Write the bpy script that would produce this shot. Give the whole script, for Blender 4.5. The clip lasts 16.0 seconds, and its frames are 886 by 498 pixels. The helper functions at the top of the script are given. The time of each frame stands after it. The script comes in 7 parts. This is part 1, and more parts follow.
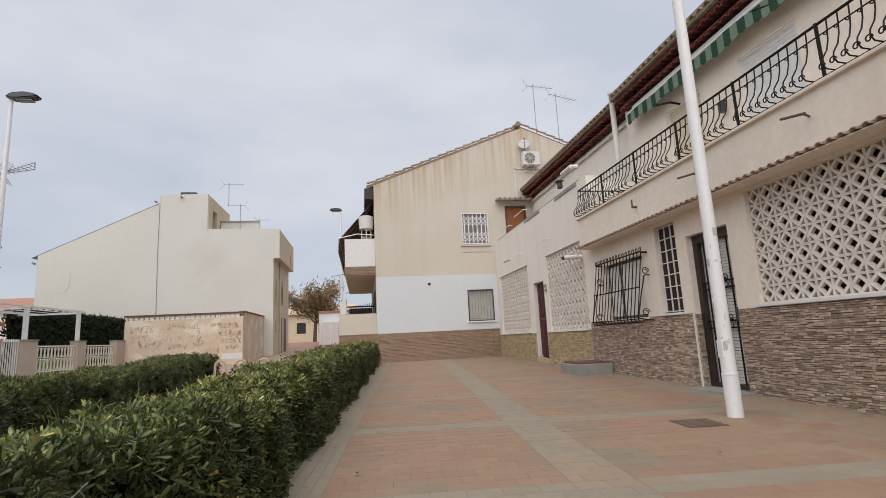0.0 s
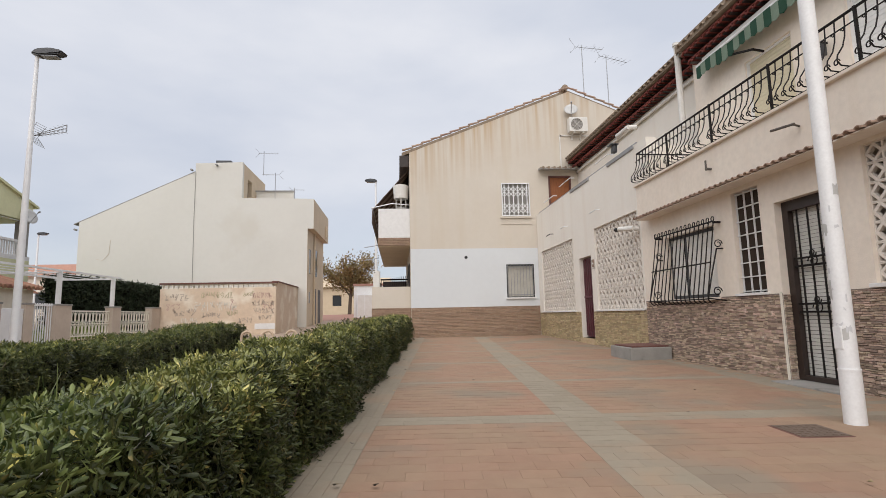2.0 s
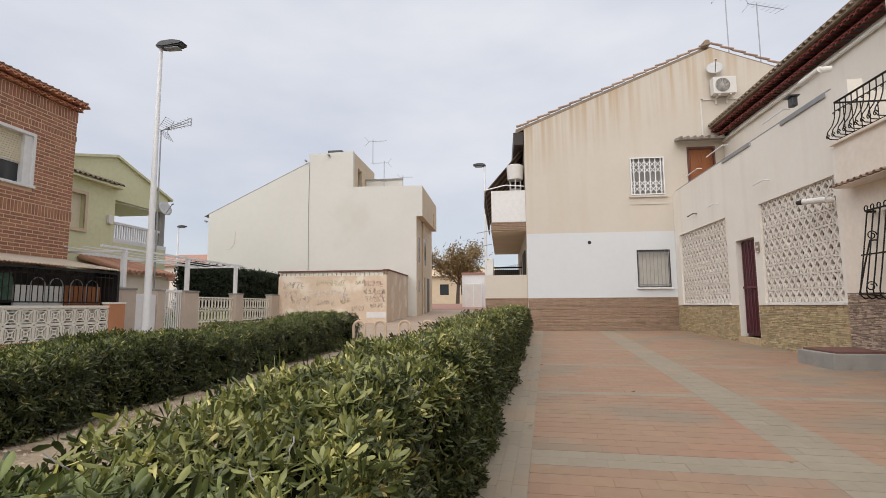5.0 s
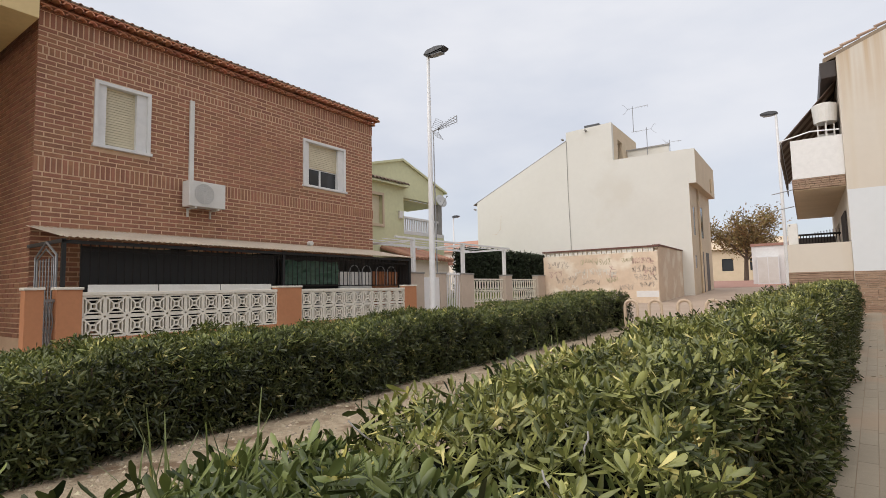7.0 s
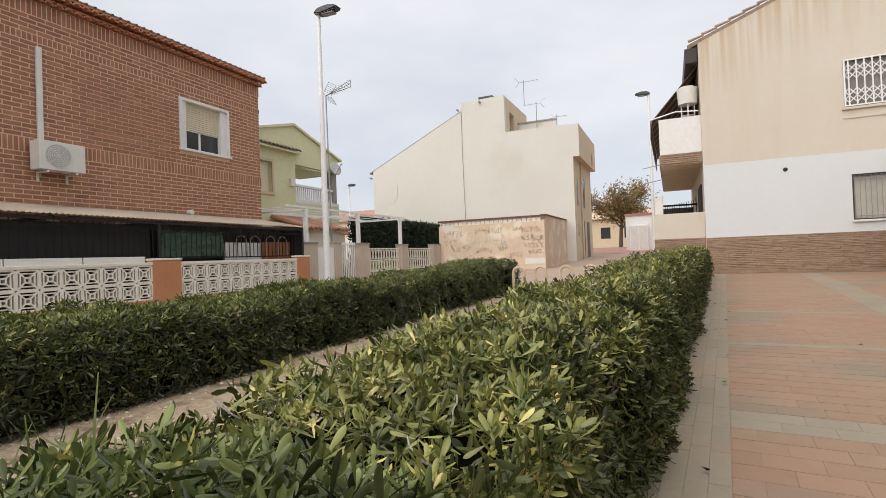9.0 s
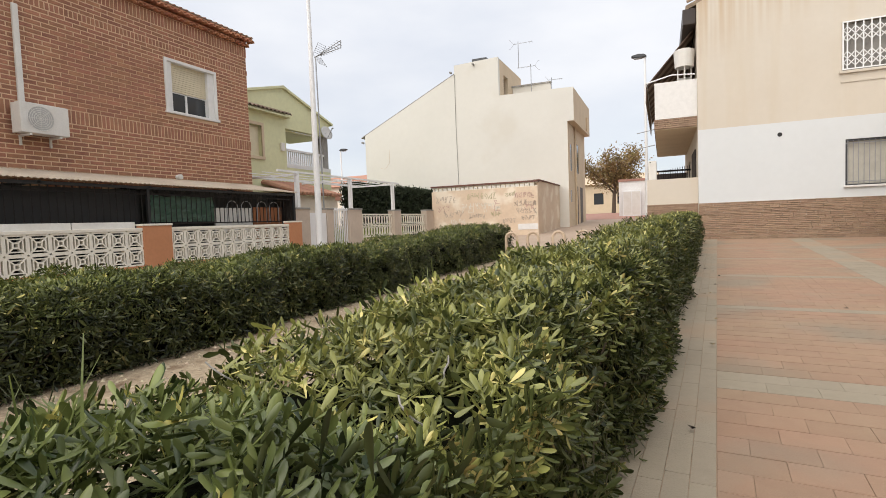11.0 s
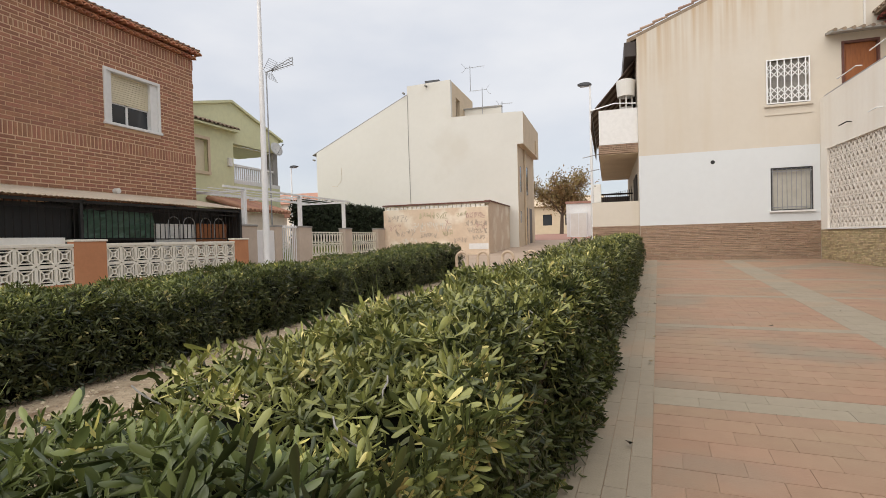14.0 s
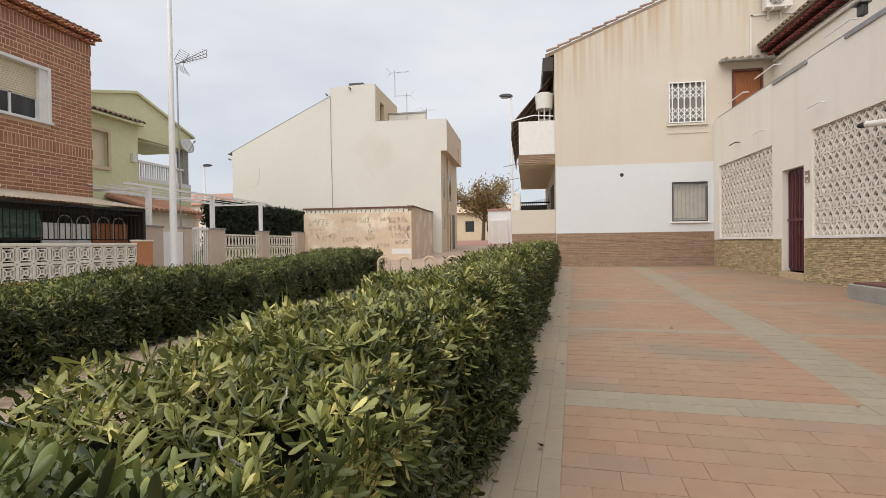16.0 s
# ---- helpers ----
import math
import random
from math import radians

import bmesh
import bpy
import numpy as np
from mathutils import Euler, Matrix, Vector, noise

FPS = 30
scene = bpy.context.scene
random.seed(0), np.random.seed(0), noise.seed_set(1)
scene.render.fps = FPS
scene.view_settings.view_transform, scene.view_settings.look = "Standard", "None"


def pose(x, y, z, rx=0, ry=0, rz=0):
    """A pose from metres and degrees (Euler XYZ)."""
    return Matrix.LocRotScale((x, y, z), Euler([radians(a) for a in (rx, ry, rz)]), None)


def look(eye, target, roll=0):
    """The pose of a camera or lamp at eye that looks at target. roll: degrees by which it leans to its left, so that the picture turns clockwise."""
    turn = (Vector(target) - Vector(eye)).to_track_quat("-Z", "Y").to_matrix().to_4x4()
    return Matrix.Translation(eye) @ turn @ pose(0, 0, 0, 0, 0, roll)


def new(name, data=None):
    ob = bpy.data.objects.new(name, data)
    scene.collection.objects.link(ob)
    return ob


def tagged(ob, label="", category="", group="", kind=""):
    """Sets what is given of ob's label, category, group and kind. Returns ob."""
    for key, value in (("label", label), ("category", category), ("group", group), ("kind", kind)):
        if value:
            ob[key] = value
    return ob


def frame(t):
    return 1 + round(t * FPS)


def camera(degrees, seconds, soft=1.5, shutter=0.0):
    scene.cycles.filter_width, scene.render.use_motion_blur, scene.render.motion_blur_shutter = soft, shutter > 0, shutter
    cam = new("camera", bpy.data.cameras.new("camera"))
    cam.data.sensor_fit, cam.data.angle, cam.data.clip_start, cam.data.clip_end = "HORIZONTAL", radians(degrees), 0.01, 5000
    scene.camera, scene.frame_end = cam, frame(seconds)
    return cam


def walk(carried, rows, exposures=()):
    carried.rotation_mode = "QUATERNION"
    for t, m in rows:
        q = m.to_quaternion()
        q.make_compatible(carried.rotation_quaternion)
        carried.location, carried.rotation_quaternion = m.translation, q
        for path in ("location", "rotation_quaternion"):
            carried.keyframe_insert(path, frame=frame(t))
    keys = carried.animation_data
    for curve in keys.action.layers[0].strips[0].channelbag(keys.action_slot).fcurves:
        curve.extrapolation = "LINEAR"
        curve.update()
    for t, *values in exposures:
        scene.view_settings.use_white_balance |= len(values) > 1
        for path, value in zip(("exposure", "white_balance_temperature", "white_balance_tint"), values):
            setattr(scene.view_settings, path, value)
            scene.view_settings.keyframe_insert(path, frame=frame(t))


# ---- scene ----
cam = camera(81.48, 16.0, soft=0.5)
# seconds, x, y, z, yaw, pitch, roll
PATH = [
    (0.0, 0.000, -0.000, 1.038, -8.80, 9.80, 2.84),
    (0.2, 0.036, 0.086, 1.034, -7.90, 10.15, 2.95),
    (0.5, 0.063, 0.231, 1.030, -6.82, 8.76, 2.91),
    (1.0, 0.023, 0.513, 1.036, -6.88, 7.83, 1.09),
    (1.5, -0.011, 0.721, 1.038, -7.30, 7.24, 0.79),
    (2.0, 0.078, 0.972, 1.041, -5.01, 7.28, 1.23),
    (2.5, 0.080, 1.202, 1.040, -4.35, 6.91, 1.06),
    (3.0, -0.031, 1.426, 1.059, -3.78, 7.05, 0.48),
    (3.2, -0.070, 1.510, 1.062, -1.68, 7.08, 0.46),
    (5.3, -0.305, 2.365, 1.075, 6.55, 5.82, 0.45),
    (5.5, -0.336, 2.423, 1.075, 7.30, 5.17, 0.44),
    (5.7, -0.385, 2.475, 1.073, 15.70, 5.55, -0.15),
    (6.0, -0.432, 2.513, 1.066, 26.52, 4.87, -1.20),
    (6.5, -0.438, 2.501, 1.054, 33.09, 4.57, -1.12),
    (7.0, -0.411, 2.495, 1.052, 35.26, 4.54, 1.27),
    (7.5, -0.401, 2.506, 1.052, 32.51, 4.60, 1.50),
    (8.0, -0.393, 2.516, 1.058, 27.67, 4.33, 1.93),
    (8.5, -0.400, 2.542, 1.055, 25.32, 3.35, 2.08),
    (9.0, -0.365, 2.533, 1.053, 23.92, 0.79, 2.12),
    (9.5, -0.359, 2.547, 1.049, 23.19, -1.31, 2.06),
    (10.0, -0.371, 2.549, 1.046, 23.13, -2.99, 2.09),
    (12.3, -0.362, 2.546, 1.040, 23.12, -3.02, 2.22),
    (12.5, -0.362, 2.546, 1.040, 22.33, -2.61, 2.22),
    (13.0, -0.367, 2.528, 1.042, 20.17, -1.48, 2.05),
    (13.5, -0.370, 2.525, 1.042, 19.15, -1.19, 1.80),
    (14.0, -0.337, 2.546, 1.043, 17.84, -1.07, 1.51),
    (14.2, -0.307, 2.560, 1.043, 13.30, -1.15, 1.20),
    (14.5, -0.280, 2.572, 1.043, 9.25, -1.03, 0.79),
    (15.0, -0.290, 2.539, 1.038, 4.87, -0.32, 0.28),
    (15.5, -0.299, 2.556, 1.037, 4.38, -0.53, 0.16),
    (16.0, -0.315, 2.596, 1.037, 9.35, -0.64, 0.75),
]
walk(cam, [(t, pose(x, y, z, 90 + pitch, roll, yaw)) for t, x, y, z, yaw, pitch, roll in PATH],
     exposures=[(0.0, 0.10, 6500, 12), (0.6, 0.27, 6500, 12), (1.5, 0.26, 6550, 12), (3.0, 0.25, 6600, 12), (5.5, 0.26, 6650, 12), (6.1, 0.28, 6680, 12), (7.0, 0.36, 6720, 12), (8.5, 0.36, 6770, 12), (10.0, 0.62, 6900, 11),
                (12.5, 0.49, 6820, 11), (14.5, 0.38, 6850, 11), (16.0, 0.37, 6850, 11)])

# ---------------------------------------------------------------- sky and sun
SUN_UP, SUN_ROUND = 50, 200      # degrees: height, and compass turn from +y clockwise
world = bpy.data.worlds.new("overcast_sky")
scene.world = world
world.use_nodes = True
wn, wl = world.node_tree.nodes, world.node_tree.links
sky = wn.new("ShaderNodeTexSky")
sky.sky_type, sky.sun_disc = "NISHITA", False
sky.sun_elevation, sky.sun_rotation = radians(SUN_UP), radians(SUN_ROUND)
sky_dim = wn.new("ShaderNodeVectorMath"); sky_dim.operation = "SCALE"; sky_dim.inputs["Scale"].default_value = 0.085
wl.new(sky.outputs[0], sky_dim.inputs[0])
wco = wn.new("ShaderNodeTexCoord")
wmap = wn.new("ShaderNodeMapping"); wmap.inputs["Scale"].default_value = (1.0, 1.0, 2.6)
wl.new(wco.outputs["Generated"], wmap.inputs[0])
wno = wn.new("ShaderNodeTexNoise"); wno.inputs["Scale"].default_value = 2.2; wno.inputs["Detail"].default_value = 5
wl.new(wmap.outputs[0], wno.inputs["Vector"])
wra = wn.new("ShaderNodeValToRGB")
wra.color_ramp.elements[0].position, wra.color_ramp.elements[0].color = 0.34, (0.525, 0.572, 0.655, 1)
wra.color_ramp.elements[1].position, wra.color_ramp.elements[1].color = 0.68, (0.685, 0.712, 0.758, 1)
wl.new(wno.outputs[0], wra.inputs[0])
wmx = wn.new("ShaderNodeMix"); wmx.data_type = "RGBA"
wsp = wn.new("ShaderNodeSeparateXYZ"); wl.new(wco.outputs["Generated"], wsp.inputs[0])
wrh = wn.new("ShaderNodeValToRGB")     # the cloud thins out near the horizon
wrh.color_ramp.elements[0].position, wrh.color_ramp.elements[0].color = 0.02, (0.62, 0.62, 0.62, 1)
wrh.color_ramp.elements[1].position, wrh.color_ramp.elements[1].color = 0.34, (0.95, 0.95, 0.95, 1)
wl.new(wsp.outputs[2], wrh.inputs[0]); wl.new(wrh.outputs[0], wmx.inputs[0])
wl.new(sky_dim.outputs[0], wmx.inputs[6]); wl.new(wra.outputs[0], wmx.inputs[7])
wl.new(wmx.outputs[2], wn["Background"].inputs[0])
wn["Background"].inputs[1].default_value = 1.0
sun = new("sun", bpy.data.lights.new("sun", "SUN"))
sun.data.energy, sun.data.angle, sun.data.color = 2.25, radians(80), (1.0, 0.955, 0.89)
a, e = radians(SUN_ROUND), radians(SUN_UP)
sun.matrix_basis = look((30 * math.sin(a) * math.cos(e), 30 * math.cos(a) * math.cos(e), 30 * math.sin(e)), (0, 0, 0))


# ---------------------------------------------------------------- helpers
def ground(y):
    """Height of the rising ground."""
    pts = ((-60, -0.3), (0, 0.0), (18.5, 0.266), (22.5, 0.40), (27, 0.56), (32, 0.74), (45, 1.22), (70, 1.3), (2000, 1.3))
    for (y0, z0), (y1, z1) in zip(pts, pts[1:]):
        if y <= y1:
            return z0 + (z1 - z0) * max(0, y - y0) / (y1 - y0)
    return 1.3


PLACE = {}


def thing(name, at, label, category, group="", kind=""):
    ob = new(name)
    ob.empty_display_size = 0.1
    ob.location = at
    PLACE[ob] = Vector(at)
    return tagged(ob, label, category, group, kind)


def link_part(ob, parent):
    PLACE[ob] = Vector((0, 0, 0))
    if parent is not None:
        ob.parent = parent
        ob.matrix_parent_inverse = Matrix.Translation(-PLACE[parent])
    return ob


def part(name, bm, material, parent=None, label="", smooth=False, kind=""):
    """One mesh object, its corners given in the world."""
    me = bpy.data.meshes.new(name)
    bmesh.ops.recalc_face_normals(bm, faces=bm.faces)
    bm.to_mesh(me)
    bm.free()
    me.materials.append(material)
    if smooth:
        me.polygons.foreach_set("use_smooth", [True] * len(me.polygons))
    return link_part(tagged(new(name, me), label, kind=kind), parent)


def piece(name, me, parent, m):
    """A repeated piece that shares its mesh."""
    ob = new(name, me)
    ob.parent = parent
    ob.matrix_parent_inverse = Matrix.Translation(-PLACE[parent])
    ob.matrix_basis = m
    return ob


def structure(name, bm, material, label, category, parent=None):
    ob = part(name, bm, material, parent)
    return tagged(ob, label, category, kind="structure")


def box(bm, x0, y0, z0, x1, y1, z1, bevel=0.0):
    vs = [bm.verts.new(p) for p in ((x0, y0, z0), (x1, y0, z0), (x1, y1, z0), (x0, y1, z0), (x0, y0, z1), (x1, y0, z1), (x1, y1, z1), (x0, y1, z1))]
    fs = [bm.faces.new([vs[i] for i in q]) for q in ((0, 3, 2, 1), (4, 5, 6, 7), (0, 1, 5, 4), (1, 2, 6, 5), (2, 3, 7, 6), (3, 0, 4, 7))]
    if bevel:
        bmesh.ops.bevel(bm, geom=list({e for f in fs for e in f.edges}), offset=bevel, segments=2, affect="EDGES", profile=0.6)
    return bm


def boxes(*rows, bevel=0.0):
    bm = bmesh.new()
    for r in rows:
        box(bm, *r, bevel=bevel)
    return bm


def tube(bm, p0, p1, r0, r1=None, n=8, caps=True):
    p0, p1 = Vector(p0), Vector(p1)
    r1 = r0 if r1 is None else r1
    d = (p1 - p0).normalized()
    s = d.cross(Vector((0, 0, 1)) if abs(d.z) < 0.9 else Vector((1, 0, 0))).normalized()
    u = s.cross(d)
    rings = []
    for p, r in ((p0, r0), (p1, r1)):
        rings.append([bm.verts.new(p + r * (math.cos(k * math.tau / n) * s + math.sin(k * math.tau / n) * u)) for k in range(n)])
    for k in range(n):
        bm.faces.new((rings[0][k], rings[0][(k + 1) % n], rings[1][(k + 1) % n], rings[1][k]))
    if caps:
        bm.faces.new(rings[0][::-1]); bm.faces.new(rings[1])
    return bm


def wire(bm, pts, r, n=6):
    for p, q in zip(pts, pts[1:]):
        tube(bm, p, q, r, n=n)
    return bm


def prism(bm, outline, axis, a, b):
    """A flat outline pulled along an axis ('x', 'y' or 'z') from a to b; outline points are the other two coordinates in order."""
    def at(p, v):
        return {"x": (v, p[0], p[1]), "y": (p[0], v, p[1]), "z": (p[0], p[1], v)}[axis]
    f = [bm.verts.new(at(p, a)) for p in outline]
    g = [bm.verts.new(at(p, b)) for p in outline]
    bm.faces.new(f); bm.faces.new(g[::-1])
    n = len(outline)
    for k in range(n):
        bm.faces.new((f[k], g[k], g[(k + 1) % n], f[(k + 1) % n]))
    return bm


def slab(axis, pos0, pos1, a0, a1, z0, z1, holes=()):
    """A wall between pos0 and pos1 on 'x' or 'y', from a0 to a1 along it, with rectangular openings (a0, a1, z0, z1) right through."""
    bm = bmesh.new()
    al = sorted({a0, a1, *[h[0] for h in holes], *[h[1] for h in holes]})
    zl = sorted({z0, z1, *[h[2] for h in holes], *[h[3] for h in holes]})
    al = [a for a in al if a0 <= a <= a1]; zl = [z for z in zl if z0 <= z <= z1]
    for aa, ab in zip(al, al[1:]):
        run = []
        for za, zb in zip(zl, zl[1:]):
            am, zm = (aa + ab) / 2, (za + zb) / 2
            if any(h[0] < am < h[1] and h[2] < zm < h[3] for h in holes):
                continue
            if run and abs(run[-1][1] - za) < 1e-6:
                run[-1][1] = zb
            else:
                run.append([za, zb])
        for za, zb in run:
            if axis == "x":
                box(bm, pos0, aa, za, pos1, ab, zb)
            else:
                box(bm, aa, pos0, za, ab, pos1, zb)
    bmesh.ops.remove_doubles(bm, verts=bm.verts, dist=1e-4)
    return bm


# ---------------------------------------------------------------- materials
def mat(name, colour, second=None, grain=6.0, rough=0.8, bump=0.15, bump_scale=60.0, metal=0.0, spots=None, spot_scale=1.5, spot_at=0.62, streak=False,
        vary=0.0, island=0.0, spec=0.5, stretch=(1, 1, 1), drip=None, fleck=0.35):
    """Paint, plaster, stone, metal: two scales of colour, fine relief, optional stains, streaks and per-piece variation."""
    m = bpy.data.materials.new(name)
    m.use_nodes = True
    nt = m.node_tree
    n, l = nt.nodes, nt.links
    b = n["Principled BSDF"]
    b.inputs["Metallic"].default_value, b.inputs["Roughness"].default_value = metal, rough
    b.inputs["Specular IOR Level"].default_value = spec
    co = n.new("ShaderNodeTexCoord")
    mp = n.new("ShaderNodeMapping"); mp.inputs["Scale"].default_value = stretch
    geo = n.new("ShaderNodeNewGeometry")
    l.new(geo.outputs["Position"], mp.inputs[0])

    def noise_at(scale, detail=4):
        t = n.new("ShaderNodeTexNoise"); t.inputs["Scale"].default_value = scale; t.inputs["Detail"].default_value = detail
        l.new(mp.outputs[0], t.inputs["Vector"])
        return t

    def ramp(src, lo, hi, c0=(0, 0, 0, 1), c1=(1, 1, 1, 1)):
        r = n.new("ShaderNodeValToRGB")
        r.color_ramp.elements[0].position, r.color_ramp.elements[1].position = lo, hi
        r.color_ramp.elements[0].color, r.color_ramp.elements[1].color = c0, c1
        l.new(src, r.inputs[0])
        return r.outputs[0]

    def mix(fac, c0, c1):
        x = n.new("ShaderNodeMix"); x.data_type = "RGBA"
        for sock, v in ((0, fac), (6, c0), (7, c1)):
            if isinstance(v, (int, float, tuple)):
                x.inputs[sock].default_value = v
            else:
                l.new(v, x.inputs[sock])
        return x.outputs[2]

    c0 = (*colour, 1)
    c1 = (*(second or [v * 0.82 for v in colour]), 1)
    col = mix(ramp(noise_at(grain).outputs[0], 0.32, 0.7), c0, c1)
    fine = noise_at(grain * 9, 3)
    col = mix(ramp(fine.outputs[0], 0.35, 0.8, c1=(fleck, fleck, fleck, 1)), col, (*[v * 0.72 for v in colour], 1))
    if spots:
        col = mix(ramp(noise_at(spot_scale, 6).outputs[0], spot_at, spot_at + 0.12), col, (*spots, 1))
    if streak:
        sm = n.new("ShaderNodeMapping"); sm.inputs["Scale"].default_value = (1.6, 1.6, 0.10)
        l.new(geo.outputs["Position"], sm.inputs[0])
        st = n.new("ShaderNodeTexNoise"); st.inputs["Scale"].default_value = 1.7; st.inputs["Detail"].default_value = 5
        l.new(sm.outputs[0], st.inputs["Vector"])
        col = mix(ramp(st.outputs[0], 0.52, 0.75, c1=(0.55, 0.55, 0.55, 1)), col, (*streak, 1))
    if drip:     # rain stains that hang from the sloping roof edge
        colour_d, z_edge, rise, reach = drip
        sp = n.new("ShaderNodeSeparateXYZ"); l.new(geo.outputs["Position"], sp.inputs[0])
        ed = n.new("ShaderNodeMath"); ed.operation = "MULTIPLY_ADD"; ed.inputs[1].default_value, ed.inputs[2].default_value = -rise, -z_edge
        l.new(sp.outputs[0], ed.inputs[0])
        un = n.new("ShaderNodeMath"); l.new(sp.outputs[2], un.inputs[0]); l.new(ed.outputs[0], un.inputs[1])
        dm = n.new("ShaderNodeMapping"); dm.inputs["Scale"].default_value = (5.5, 5.5, 0.16)
        l.new(geo.outputs["Position"], dm.inputs[0])
        dn = n.new("ShaderNodeTexNoise"); dn.inputs["Scale"].default_value = 1.0; dn.inputs["Detail"].default_value = 4
        l.new(dm.outputs[0], dn.inputs["Vector"])
        hang = n.new("ShaderNodeMath"); hang.operation = "MULTIPLY"
        l.new(ramp(dn.outputs[0], 0.42, 0.60), hang.inputs[0])
        fall = n.new("ShaderNodeMapRange"); fall.inputs[1].default_value, fall.inputs[2].default_value, fall.inputs[3].default_value, fall.inputs[4].default_value = -reach, 0.0, 0.0, 1.0
        l.new(un.outputs[0], fall.inputs[0]); l.new(fall.outputs[0], hang.inputs[1])
        col = mix(hang.outputs[0], col, (*colour_d, 1))
    if vary or island:
        src = n.new("ShaderNodeObjectInfo").outputs["Random"] if vary else geo.outputs["Random Per Island"]
        amount = vary or island
        hs = n.new("ShaderNodeHueSaturation")
        mr = n.new("ShaderNodeMapRange"); mr.inputs[3].default_value, mr.inputs[4].default_value = 1 - amount, 1 + amount
        l.new(src, mr.inputs[0]); l.new(mr.outputs[0], hs.inputs["Value"])
        mr2 = n.new("ShaderNodeMath"); mr2.operation = "MULTIPLY_ADD"; mr2.inputs[1].default_value, mr2.inputs[2].default_value = amount * 0.10, 0.5 - amount * 0.05
        fr = n.new("ShaderNodeMath"); fr.operation = "FRACT"
        fm = n.new("ShaderNodeMath"); fm.operation = "MULTIPLY"; fm.inputs[1].default_value = 7.31
        l.new(src, fm.inputs[0]); l.new(fm.outputs[0], fr.inputs[0]); l.new(fr.outputs[0], mr2.inputs[0]); l.new(mr2.outputs[0], hs.inputs["Hue"])
        l.new(col, hs.inputs["Color"])
        col = hs.outputs[0]
    l.new(col, b.inputs["Base Color"])
    if bump:
        bt = noise_at(bump_scale, 4)
        bn = n.new("ShaderNodeBump"); bn.inputs["Strength"].default_value = bump; bn.inputs["Distance"].default_value = 0.02
        l.new(bt.outputs[0], bn.inputs["Height"]); l.new(bn.outputs[0], b.inputs["Normal"])
    return m


